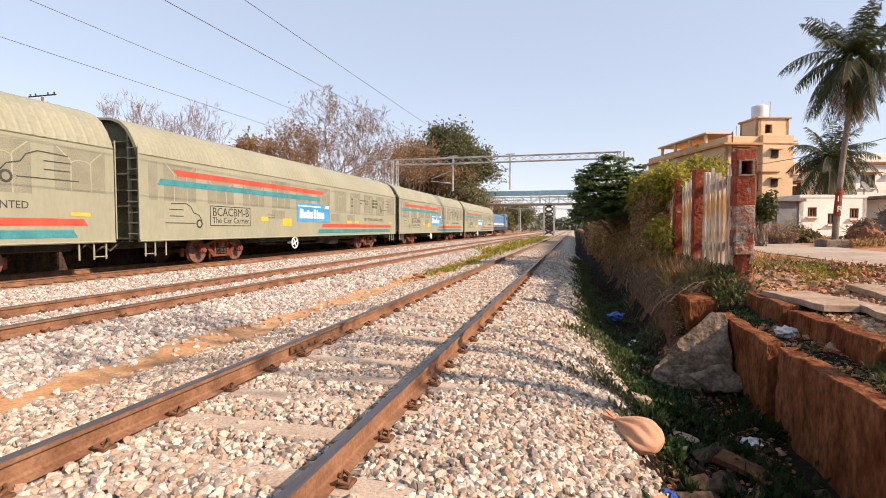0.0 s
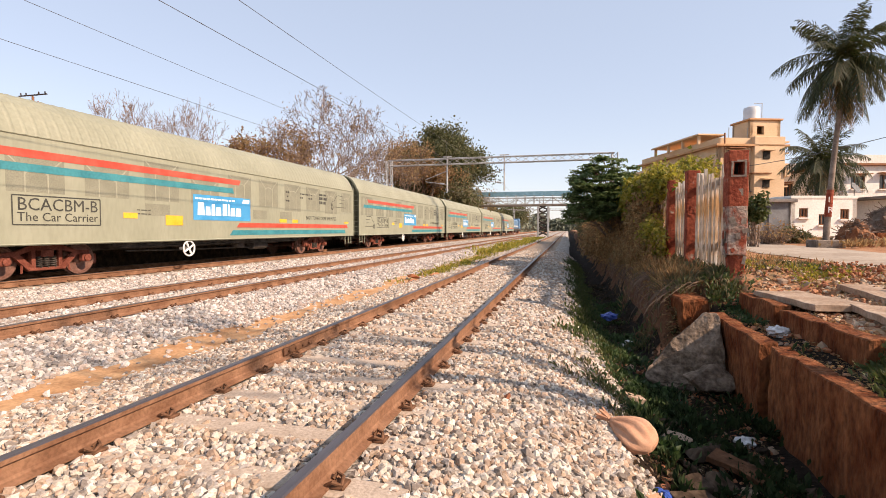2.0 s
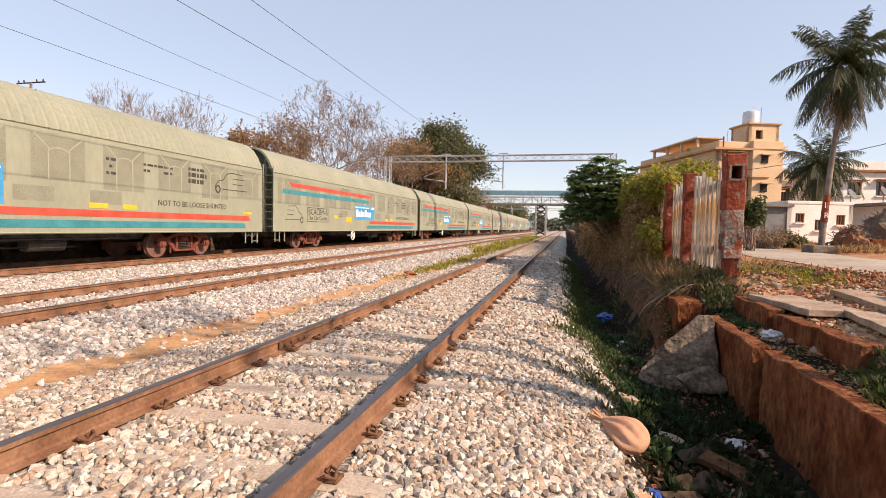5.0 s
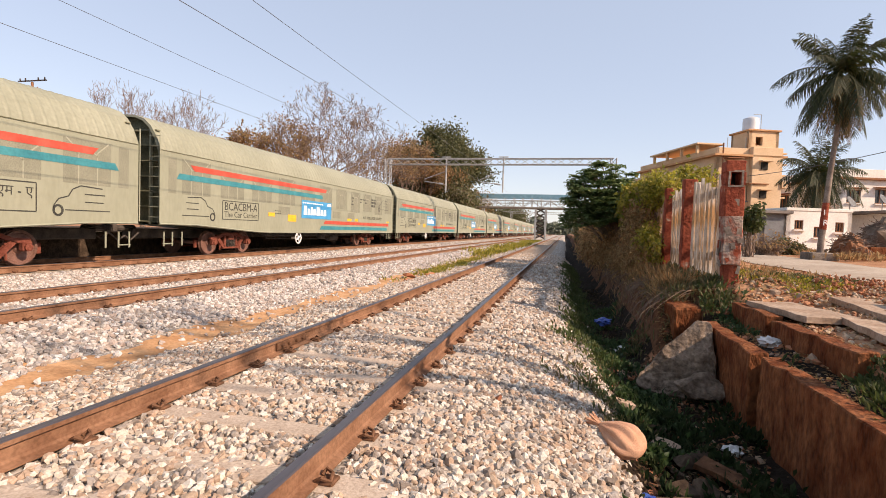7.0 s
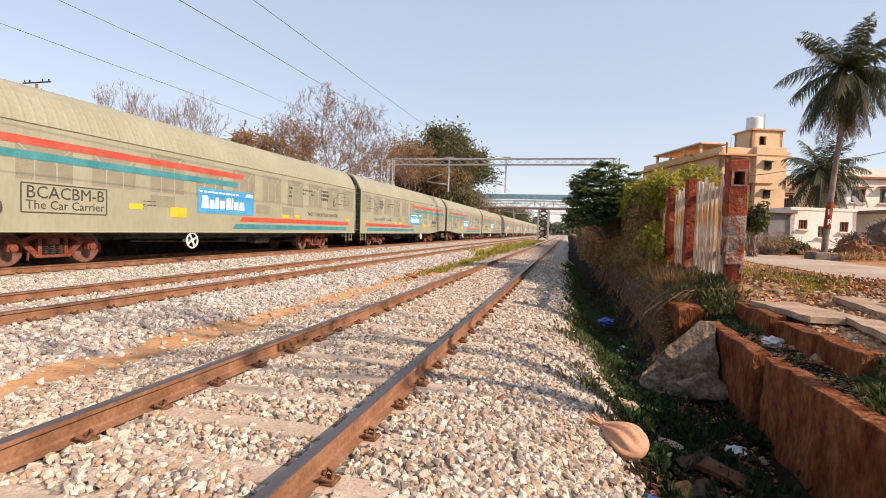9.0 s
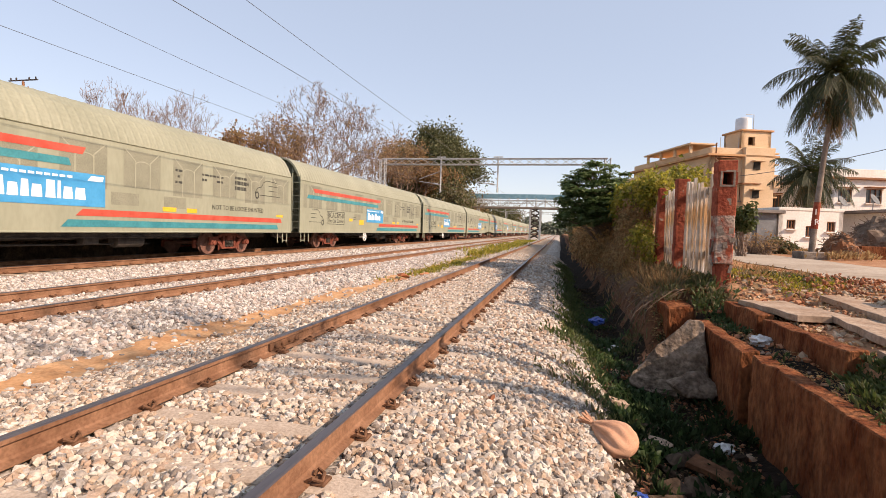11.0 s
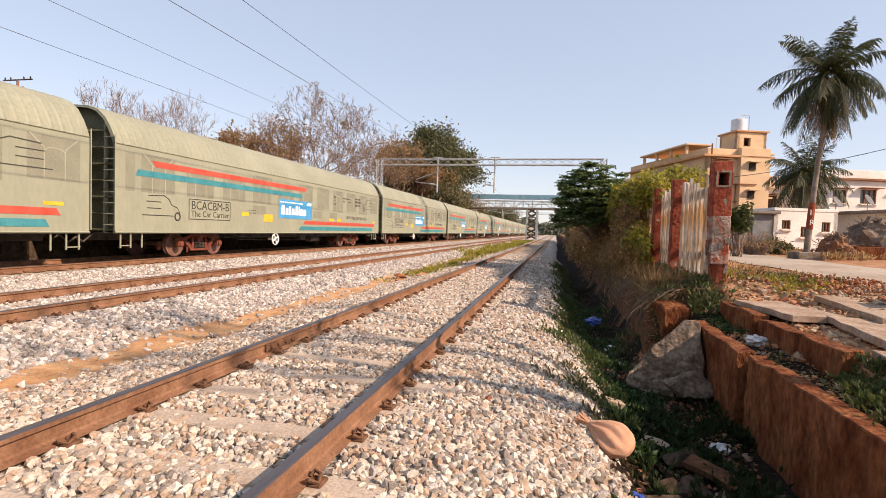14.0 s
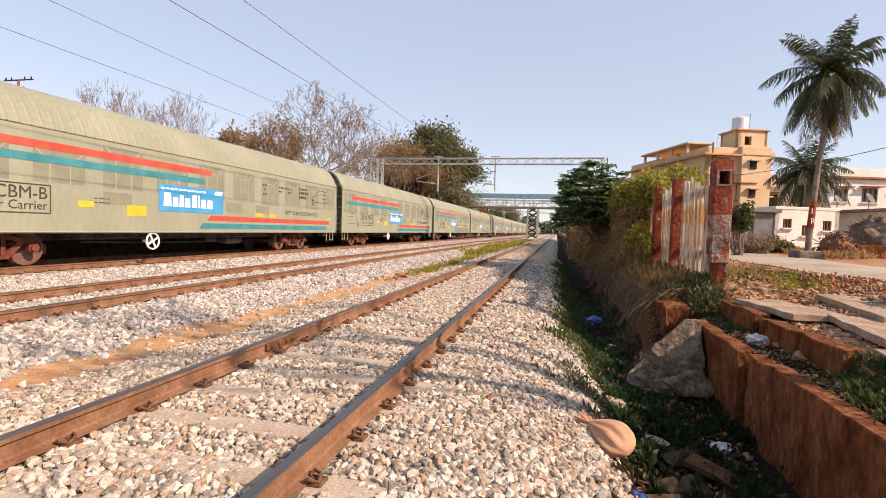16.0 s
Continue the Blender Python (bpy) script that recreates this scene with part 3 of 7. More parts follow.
def strip(mb, a, b, w, x, slot=0):
    """A flat painted or welded line from a to b, given as (along, height)."""
    (y0, z0), (y1, z1) = a, b
    d = Vector((y1 - y0, z1 - z0)); d = d.normalized() if d.length else Vector((1, 0))
    px, pz = -d.y * w / 2, d.x * w / 2
    q = [(y0 + px, z0 + pz), (y1 + px, z1 + pz), (y1 - px, z1 - pz), (y0 - px, z0 - pz)]
    mb.prism(q, x, x + 0.004, "x", slot)


def sign_plate(parent, poly, mat, name, x=HW + 0.002, t=0.004, label=""):
    mb = MB(); mb.prism(poly, x, x + t, "x")
    return part(name, mb, mat, parent, label)


def slab(u0, u1, z0, z1, s0=0.0, s1=0.0):
    """A painted band, its lower edge shifted by s0 and s1 at its ends."""
    return [(u0 + s0, z0), (u1 + s1, z0), (u1, z1), (u0, z1)]


def car_icon(parent, u, z, w, flip, name="car_outline"):
    """The line drawing of a car with speed lines; flip: it faces the other way."""
    mb = MB()
    f = (lambda a: u + w - a * w) if flip else (lambda a: u + a * w)
    pts = [(0.05, 0.95), (0.5, 1.0), (0.66, 0.86), (0.74, 0.62), (0.92, 0.52), (1.0, 0.32), (1.02, 0.2)]
    h = 0.8
    for a, b in zip(pts, pts[1:]):
        strip(mb, (f(a[0]), z + a[1] * h), (f(b[0]), z + b[1] * h), 0.03, HW + 0.003)
    for a0, a1, b in ((0.0, 0.42, 0.72), (0.02, 0.42, 0.45), (-0.12, 0.8, 0.16)):
        strip(mb, (f(a0), z + b * h), (f(a1), z + b * h), 0.028, HW + 0.003)
    cy, cz = f(0.93), z + 0.14 * h
    ring = [(cy + 0.12 * math.cos(k * math.pi / 8), cz + 0.13 * math.sin(k * math.pi / 8)) for k in range(17)]
    for a, b in zip(ring, ring[1:]):
        strip(mb, a, b, 0.06, HW + 0.003)
    return part(name, mb, M_BLACK, parent, "black line drawing of a car")


def bars(parent, u, z, rows, name="illegible_lettering"):
    """Rows of small dark bars for writing too small to read: (dz, start, end, height)."""
    mb = MB()
    for dz, a, b, h in rows:
        y = a
        while y < b:
            w = min(0.1 + 0.06 * ((int(y * 37)) % 3), b - y)
            mb.prism([(u + y, z + dz), (u + y + w, z + dz), (u + y + w, z + dz + h), (u + y, z + dz + h)], HW + 0.002, HW + 0.005, "x")
            y += w + 0.045
    return part(name, mb, M_BLACK, parent)


def wagon(kind, turned):
    """A double-deck car carrier. kind A has a floor that rises to one end. The body runs from y = 0 (rear) to LB; all local."""
    w = thing("car_carrier_wagon", "sage green car carrier wagon with red and teal stripes" if kind == "B" else "sage green car carrier wagon with a rising floor end", "railway wagon", "wagons of the moving train")
    U = (lambda u: LB - u) if turned else (lambda u: u)
    fl = (lambda a, b: (min(U(a), U(b)), max(U(a), U(b))))
    # body shell
    mb = MB()
    bottom = [(0, 0.88), (LB, 0.88)]
    if kind == "A":
        bottom = [(0, 1.13), (1.6, 1.12), (5.0, 0.9), (6.2, 0.86), (LB, 0.86)]
    bottom = sorted((U(a), b) for a, b in bottom)
    poly = [(a, b) for a, b in bottom] + [(LB, 3.6), (0, 3.6)]
    for s in (-1, 1):
        mb.prism(poly, s * HW, s * (HW - 0.06), "x")
    for a, b in zip(bottom, bottom[1:]):
        mb.add([(-HW + 0.06, a[0], a[1] + 0.02), (HW - 0.06, a[0], a[1] + 0.02), (HW - 0.06, b[0], b[1] + 0.02), (-HW + 0.06, b[0], b[1] + 0.02)], [(0, 1, 2, 3)])
    body = part("body", mb, M_SAGE, w)
    # sill rail along the lower edge and the eave gutter
    mb = MB()
    for a, b in zip(bottom, bottom[1:]):
        d = (a[1] + b[1]) / 2 + 0.02
        mb.tube([(HW + 0.005, a[0], a[1] + 0.03), (HW + 0.005, b[0], b[1] + 0.03)], 0.03, 4)
    part("lower_sill", mb, M_SAGE, w)
    mb = MB()
    for s in (-1, 1):
        mb.box((s * (HW + 0.008), LB / 2, 3.585), (0.022, LB, 0.022), ch=0.005)
    part("eave_gutter", mb, M_SAGE_END, w, "olive eave seam")
    # ribbed roof
    mb = MB()
    ys, off = [], []
    y = 0.0
    while y < LB - 0.29:
        ys += [y, y + 0.17, y + 0.21, y + 0.25]; off += [0, 0, 0.011, 0.011]
        y += 0.29
    ys.append(LB); off.append(0)
    n = len(SECTION)
    vs = []
    for yy, o in zip(ys, off):
        for a, b in SECTION:
            r = Vector((a, b - 3.2)).normalized() * o
            vs.append((a + r.x, yy, b + r.y))
    fs = [(j * n + i, j * n + i + 1, (j + 1) * n + i + 1, (j + 1) * n + i) for j in range(len(ys) - 1) for i in range(n - 1)]
    mb.add(vs, fs)
    part("roof", mb, M_SAGE_ROOF, w, "ribbed curved roof sheet", fix=False)
    # end walls with frames and rungs
    for yy, d in ((0.0, 1), (LB, -1)):
        mb = MB()
        z0 = min(bottom, key=lambda q: abs(q[0] - yy))[1]
        ring = [(HW - 0.06, z0 + 0.05)] + [(a * 0.965, b - 0.03) for a, b in SECTION] + [(-HW + 0.06, z0 + 0.05)]
        mb.prism(ring, yy + d * 0.28, yy + d * 0.33, "y")
        e = part("end_wall", mb, M_SAGE_END, w, "dark olive end wall")
        fr = MB()
        for s in (-1, 1):
            fr.box((s * (HW - 0.05), yy + d * 0.05, (z0 + 3.6) / 2), (0.09, 0.1, 3.6 - z0), ch=0.015)
            fr.box((s * (HW - 0.5), yy + d * 0.14, (z0 + 4.2) / 2), (0.06, 0.12, 4.2 - z0), ch=0.01)
        rim = [(a, b) for a, b in SECTION] + [(a * 0.94, b - 0.07) for a, b in reversed(SECTION)]
        k = len(SECTION)
        fr.add([(a, yy, b) for a, b in rim] + [(a, yy + d * 0.1, b) for a, b in rim], [(i, i + 1, 2 * k - 2 - i, 2 * k - 1 - i) for i in range(k - 1)] + [(2 * k + i, 2 * k + i + 1, 4 * k - 2 - i, 4 * k - 1 - i) for i in range(k - 1)] + [(2 * k - 1 - i, 2 * k - 2 - i, 4 * k - 2 - i, 4 * k - 1 - i) for i in range(k - 1)])
        part("frame", fr, M_SAGE, e, "sage end frame")
        z = z0 + 0.1
        while z < 4.3:
            rg = MB(); rg.box((0, yy + d * 0.15, z), (2.7, 0.16, 0.045), ch=0.01)
            part("end_rib", rg, M_SAGE_END, e)
            z += 0.5
        ld = MB()
        for k in range(9):
            ld.tube([(HW + 0.02, yy - d * 0.03, z0 + 0.25 + 0.33 * k), (HW - 0.42, yy - d * 0.03, z0 + 0.25 + 0.33 * k)], 0.014, 5)
        ld.tube([(HW + 0.02, yy - d * 0.03, z0 + 0.1), (HW + 0.02, yy - d * 0.03, z0 + 2.95)], 0.02, 5)
        part("ladder", ld, M_SAGE, e)
        cp = MB()
        cp.tube([(0, yy + d * 0.5, 0.98), (0, yy - d * 0.25, 0.98)], 0.11, 8)
        cp.box((0, yy - d * 0.34, 0.98), (0.3, 0.24, 0.3), ch=0.05)
        for s in (-0.6, 0.6):
            cp.tube([(s, yy + d * 0.2, 0.9), (s, yy - d * 0.2, 0.6), (s, yy - d * 0.42, 0.75)], 0.03, 6)
        part("coupler", cp, M_UNDER, w)
        st = MB()
        for s in (0.25, 0.62):
            st.box((HW - 0.07, yy + d * s, 0.66), (0.04, 0.045, 0.48), ch=0.008)
        st.box((HW - 0.07, yy + d * 0.43, 0.5), (0.06, 0.42, 0.03), ch=0.006)
        part("step_bracket", st, M_SAGE, w, "pale hanging footstep bracket")
        st = MB(); st.box((HW - 0.07, yy + d * 1.05, 0.66), (0.04, 0.045, 0.48), ch=0.008)
        part("hanger", st, M_SAGE, w)
    # vent panels with welded arch lines
    k = 0
    u = 0.95
    while u < LB - 1.3:
        wide = 1.42
        z0, z1 = (2.15, 3.42) if u > 10.8 else (2.2, 3.05 if k % 3 else 3.42)
        if u > 10.8 and k % 2 == 0:
            z0 = 2.28
        a0, a1 = fl(u, u + wide)
        pn = MB(); pn.prism([(a0, z0), (a1, z0), (a1, z1), (a0, z1)], HW - 0.004, HW + 0.0015, "x")
        p = part("vent_panel", pn, M_VENT, w, "darker perforated ventilation panel")
        ln = MB()
        mid = (a0 + a1) / 2
        top = z1 - 0.32
        for q in (-0.28, 0.28):
            strip(ln, (mid + q, z0), (mid + q, top), 0.035, HW + 0.0015)
            strip(ln, (mid + q, top), (mid + q * 2.3, z1), 0.035, HW + 0.0015)
        arc = [(mid + 0.28 * math.cos(i * math.pi / 6), top - 0.1 + 0.12 * math.sin(i * math.pi / 6)) for i in range(7)]
        for a, b in zip(arc, arc[1:]):
            strip(ln, a, b, 0.03, HW + 0.0015)
        part("arch_frame", ln, M_LINE, p, "pale welded arch lines")
        k += 1
        u += 1.98
    a0, a1 = fl(0.35, 0.7)
    pn = MB(); pn.prism([(a0, 2.2), (a1, 2.2), (a1, 3.4), (a0, 3.4)], HW - 0.004, HW + 0.001, "x")
    part("vent_panel", pn, M_VENT, w)
    # lower perforated strips
    for u in (6.9, 12.4, 14.4):
        a0, a1 = fl(u, u + 1.0)
        pn = MB(); pn.prism([(a0, 1.72), (a1, 1.72), (a1, 2.1), (a0, 2.1)], HW - 0.004, HW + 0.001, "x")
        part("vent_panel", pn, M_VENT, w)
    # paint
    X1 = HW + 0.006
    sg = -1 if turned else 1
    def band(u0, u1, z0, z1, s, mat, name, label):
        q = [(U(u0 + s), z0), (U(u1 - s * 0.6), z0), (U(u1), z1), (U(u0), z1)]
        sign_plate(w, q, mat, name, X1, 0.003, label)
    band(1.35, 11.6, 3.05, 3.25, 0.18, M_RED, "stripe", "red painted stripe")
    band(0.82, 11.1, 2.7, 2.9, -0.12, M_TEAL, "stripe", "teal painted stripe")
    q = 1.36
    band(11.5, 21.5, q, q + 0.19, -0.2, M_RED, "stripe", "red painted stripe")
    band(11.08, 21.2, q - 0.31, q - 0.11, -0.2, M_TEAL, "stripe", "teal painted stripe")
    a0, a1 = fl(8.95, 12.2)
    sp = sign_plate(w, slab(a0, a1, 1.62, 2.54), M_BLUE, "sign_panel", X1, 0.004, "blue panel with a plain white emblem")
    mb = MB()
    y = a0 + 0.2
    for i, (bw, bh, gap) in enumerate([(0.36, 0.46, 0.05), (0.26, 0.32, 0.05), (0.2, 0.42, 0.05), (0.28, 0.32, 0.08), (0.26, 0.46, 0.05), (0.1, 0.46, 0.05), (0.28, 0.32, 0.05), (0.32, 0.32, 0.05)]):
        mb = MB(); mb.prism([(y, 1.8), (y + bw, 1.8), (y + bw * 0.9, 1.8 + bh), (y + bw * 0.1, 1.8 + bh)], X1 + 0.004, X1 + 0.007, "x"); y += bw + gap
        part("emblem_shape", mb, M_WHITE, sp, "white emblem shape")
    mb = MB()
    y = a0 + 0.1
    for i in range(11):
        mb.prism([(y, 2.37), (y + 0.15, 2.37), (y + 0.15, 2.43), (y, 2.43)], X1 + 0.004, X1 + 0.007, "x"); y += 0.2
    part("small_emblem", mb, M_WHITE, sp)
    mb = MB(); mb.prism([(a1 - 0.55, 2.34), (a1 - 0.1, 2.34), (a1 - 0.05, 2.48), (a1 - 0.45, 2.48)], X1 + 0.004, X1 + 0.007, "x")
    part("small_emblem", mb, M_WHITE, sp)
    for u, z, a, b in ((6.1, 1.62, 0.5, 0.17), (7.7, 1.42, 0.75, 0.33), (14.35, 1.6, 0.6, 0.15), (15.45, 1.6, 0.5, 0.15), (21.15, 1.62, 0.55, 0.1)):
        a0, a1 = fl(u, u + a)
        sign_plate(w, slab(a0, a1, z, z + b), M_YELLOW, "marker_patch", X1, 0.003, "yellow painted marker")
    # class box
    a0, a1 = fl(3.05, 5.35)
    mb = MB()
    for e0, e1 in (((a0, 1.4), (a1, 1.4)), ((a1, 1.4), (a1, 2.12)), ((a1, 2.12), (a0, 2.12)), ((a0, 2.12), (a0, 1.4))):
        strip(mb, e0, e1, 0.03, HW + 0.003)
    part("box_outline", mb, M_BLACK, w, "thin black frame line")
    if turned:
        rows = [("बीसीएसीबीएम - ए", 0.34, 0.09, 1.78), ("कार कैरियर", 0.26, 0.4, 1.5)]
    else:
        rows = [("BCACBM-" + kind, 0.45, 0.1, 1.76), ("The Car Carrier", 0.32, 0.1, 1.49)]
    for s, size, du, z in rows:
        me = text_mesh(s, size, M_BLACK)
        o = new("lettering", me); o.parent = w; o.location = (HW + 0.006, a0 + du, z)
        span = max(v.co.y for v in me.vertices)
        fit = min(1.0, (a1 - a0 - 2 * du + 0.02) / span)
        me.transform(Matrix.Diagonal((1, fit, 1, 1)))
    car_icon(w, fl(1.15, 2.6)[0], 1.35, 1.45, turned)
    a0, a1 = fl(18.2, 19.8)
    car_icon(w, fl(19.5, 21.3)[0], 2.42, 1.7, not turned)
    me = text_mesh("लूज शंटिंग न करें" if turned else "NOT TO BE LOOSE SHUNTED", 0.25 if turned else 0.265, M_BLACK)
    o = new("lettering", me); o.parent = w; o.location = (HW + 0.006, fl(16.75, 20.1)[0], 1.78)
    span = max(v.co.y for v in me.vertices)
    me.transform(Matrix.Diagonal((1, 3.35 / span, 1, 1)))
    b0 = fl(18.1, 19.3)[0]
    bars(w, b0, 2.55, [(0.52, 0, 0.8, 0.1), (0.3, 0, 0.9, 0.15), (0.08, 0, 0.75, 0.15)])
    bars(w, fl(16.2, 17.5)[0], 2.75, [(0.25, 0, 1.2, 0.07), (0.06, 0, 0.25, 0.08), (0.06, 0.8, 1.2, 0.08)])
    bars(w, fl(14.9, 15.3)[0], 2.6, [(0.4, 0, 0.35, 0.08), (0.2, 0.1, 0.25, 0.08), (0, 0, 0.35, 0.08)])
    bars(w, fl(6.6, 7.1)[0], 1.75, [(0.12, 0, 0.5, 0.03), (0.0, 0, 0.5, 0.03)])
    # underframe
    mb = MB()
    mb.box((0, LB / 2, 0.8), (0.5, LB - 0.5, 0.34), ch=0.03)
    for s in (-1, 1):
        mb.box((s * 1.25, LB / 2, 0.84), (0.12, LB - 12, 0.14), ch=0.02)
    for k in range(5):
        mb.box((0, 7 + k * 2.1, 0.82), (2.6, 0.14, 0.18))
    part("underframe", mb, M_UNDER, w, "sooty steel underframe")
    mb = MB()
    c = U(13.6)
    mb.tube([(0.9, c - 0.5, 0.6), (0.9, c + 0.5, 0.6)], 0.2, 12)
    mb.box((0.95, U(12.2), 0.66), (0.3, 0.5, 0.28), ch=0.03)
    mb.tube([(1.3, 6.2, 0.74), (1.3, LB - 6.2, 0.74)], 0.025, 6)
    mb.tube([(1.1, 6.6, 0.62), (0.9, 9.2, 0.55), (0.9, 14.5, 0.5)], 0.03, 6)
    part("brake_gear", mb, M_UNDER, w)
    hw = MB()
    hy = U(8.75)
    ring = [(HW - 0.03, hy + 0.26 * math.cos(t * math.pi / 10), 0.62 + 0.26 * math.sin(t * math.pi / 10)) for t in range(21)]
    hw.tube(ring, 0.03, 6, cap=False)
    for t in range(4):
        g = 0.5 + t * math.pi / 2
        hw.tube([(HW - 0.03, hy, 0.62), (HW - 0.03, hy + 0.25 * math.cos(g), 0.62 + 0.25 * math.sin(g))], 0.035, 5)
    hw.tube([(HW - 0.4, hy, 0.62), (HW, hy, 0.62)], 0.05, 8)
    part("brake_handwheel", hw, M_WHITE, w, "white brake handwheel")
    for yb in (4.2, LB - 4.0):
        bogie(w, yb)
    return w


def locomotive():
    w = thing("locomotive", "blue diesel locomotive leading the car carrier train", "locomotive")
    L = 20.0
    mb = MB(); mb.box((0, L / 2, 1.15), (2.9, L, 0.4), ch=0.05)
    part("frame", mb, M_UNDER, w)
    mb = MB(); mb.box((0, L / 2 - 1.5, 2.55), (2.1, L - 6.5, 2.5), ch=0.25)
    part("hood", mb, M_LOCO, w, "blue engine hood")
    mb = MB(); mb.box((0, L - 3.4, 2.75), (2.95, 2.6, 2.9), ch=0.25)
    cab = part("cab", mb, M_LOCO, w)
    for s in (-1, 1):
        mb = MB(); mb.box((s * 1.48, L - 3.4, 3.3), (0.03, 1.5, 0.7), ch=0.01)
        part("window", mb, M_GLASS, cab, "dark cab window")
    mb = MB(); mb.box((0, L - 1.1, 2.2), (2.1, 2.0, 1.8), ch=0.25)
    part("nose", mb, M_LOCO, w)
    mb = MB(); mb.box((0, L / 2 - 1.5, 2.1), (2.13, L - 7, 0.3), ch=0.02)
    part("stripe", mb, M_WHITE, w, "pale side stripe")
    for s in (-1, 1):
        mb = MB()
        for k in range(14):
            mb.tube([(s * 1.4, 0.3 + k * 1.4, 1.3), (s * 1.4, 0.3 + k * 1.4, 2.2)], 0.02, 5)
        mb.tube([(s * 1.4, 0.3, 2.2), (s * 1.4, L - 5, 2.2)], 0.02, 5)
        part("handrail", mb, M_STEEL, w)
    mb = MB(); mb.box((0, L / 2, 0.75), (2.4, 4.5, 0.6), ch=0.15)
    part("fuel_tank", mb, M_UNDER, w)
    for yb in (4.0, L - 4.0):
        bogie(w, yb)
    return w

TRAIN = []
proto_b, proto_a, proto_at = wagon("B", False), wagon("A", False), wagon("A", True)
used = set()
for i in range(-18, 3):
    src = proto_a if i == -6 else proto_at if i == -7 else proto_b
    if src.name in used:
        ob = copy_thing(src, pose(T3, i * PITCH, 0))
    else:
        ob = src
        used.add(src.name)
    TRAIN.append((ob, i * PITCH))
TRAIN.append((locomotive(), 3 * PITCH))

# ---- overhead line ----
def wire(name, x, z0, z1, sag, label):
    mb = MB()
    for a in np.arange(-73, 520, 60.0):
        pts = [(x + 0.25 * math.sin((a + 60 * k / 8) / 19), a + 60 * k / 8, z0 + z1 - sag * 4 * (k / 8) * (1 - k / 8)) for k in range(9)]
        mb.tube(pts, 0.009 if a > 60 else 0.008, 5, cap=False)
    return tagged(part(name, mb, M_WIRE), label, "wire", "overhead wires", "structure")


wire("contact_wire", T3, 5.9, 0.32, 0.0, "thin dark contact wire over the main line")
wire("messenger_wire", T3, 7.9, 0, 0.45, "thin dark messenger wire over the main line")
wire("contact_wire", T2, 5.72, 0.2, 0.0, "thin dark contact wire over the middle track")
wire("messenger_wire", T2, 7.4, 0, 0.4, "thin dark messenger wire over the middle track")


def dropper(x, y, z0, z1):
    mb = MB(); mb.tube([(x, y, z0), (x, y, z1)], 0.006, 4); mb.box((x, y, z0), (0.03, 0.12, 0.08), ch=0.01)
    tagged(part("dropper", mb, M_WIRE), "thin dropper wire with a small clamp", "wire", "overhead wires", "structure")


for yy in (33, 41, 54, 66):
    dropper(T2 + 0.1, yy, 5.93, 7.15)
    dropper(T3 + 0.1, yy + 1, 6.23, 7.6)


def lattice(mb, a, b, size, n, r=0.03):
    """A square lattice girder from a to b."""
    a, b = Vector(a), Vector(b)
    d = (b - a).normalized()
    u = d.cross(Vector((0, 1, 0)) if abs(d.y) < 0.8 else Vector((1, 0, 0))).normalized()
    v = d.cross(u)
    off = [u * s * size / 2 + v * t * size / 2 for s, t in ((-1, -1), (1, -1), (1, 1), (-1, 1))]
    for o in off:
        mb.tube([a + o, b + o], r, 4)
    for k in range(n):
        p, q = a + (b - a) * (k / n), a + (b - a) * ((k + 1) / n)
        for i in range(4):
            j = (i + 1) % 4
            mb.tube([p + off[i], q + off[j]] if k % 2 else [p + off[j], q + off[i]], r * 0.6, 3, cap=False)


def portal(y, x0, x1, z):
    t = thing("overhead_line_portal", "grey lattice steel portal spanning the tracks for overhead wires", "portal", "overhead line portals")
    for x in (x0, x1):
        mb = MB(); lattice(mb, (x, y, -0.3), (x, y, z + 0.3), 0.5, 14, 0.05)
        part("leg", mb, M_STEEL, t)
    mb = MB(); lattice(mb, (x0, y, z), (x1, y, z), 0.55, 26, 0.045)
    part("beam", mb, M_STEEL, t)
    for x in (T2 + 2.3, T3 + 3.0):
        mb = MB(); mb.tube([(x, y, z + 0.5), (x, y, z - 2.9)], 0.08, 6)
        mb.box((x, y, z + 0.45), (0.9, 0.1, 0.1), ch=0.02)
        mb.tube([(x, y, z - 2.2), (x - 2.2, y, z - 1.9)], 0.035, 5)
        mb.tube([(x, y, z - 0.9), (x - 2.2, y, z - 1.7)], 0.035, 5)
        mb.tube([(x - 0.3, y, z - 2.15), (x - 0.7, y, z - 2.1)], 0.09, 8)
        part("drop_arm", mb, M_STEEL, t, "hanging arm with wire brackets")
    return t


portal(47, -17.4, 4.0, 7.85)
portal(107, -17.4, 4.0, 7.6)
portal(165, -17.4, 4.0, 7.6)


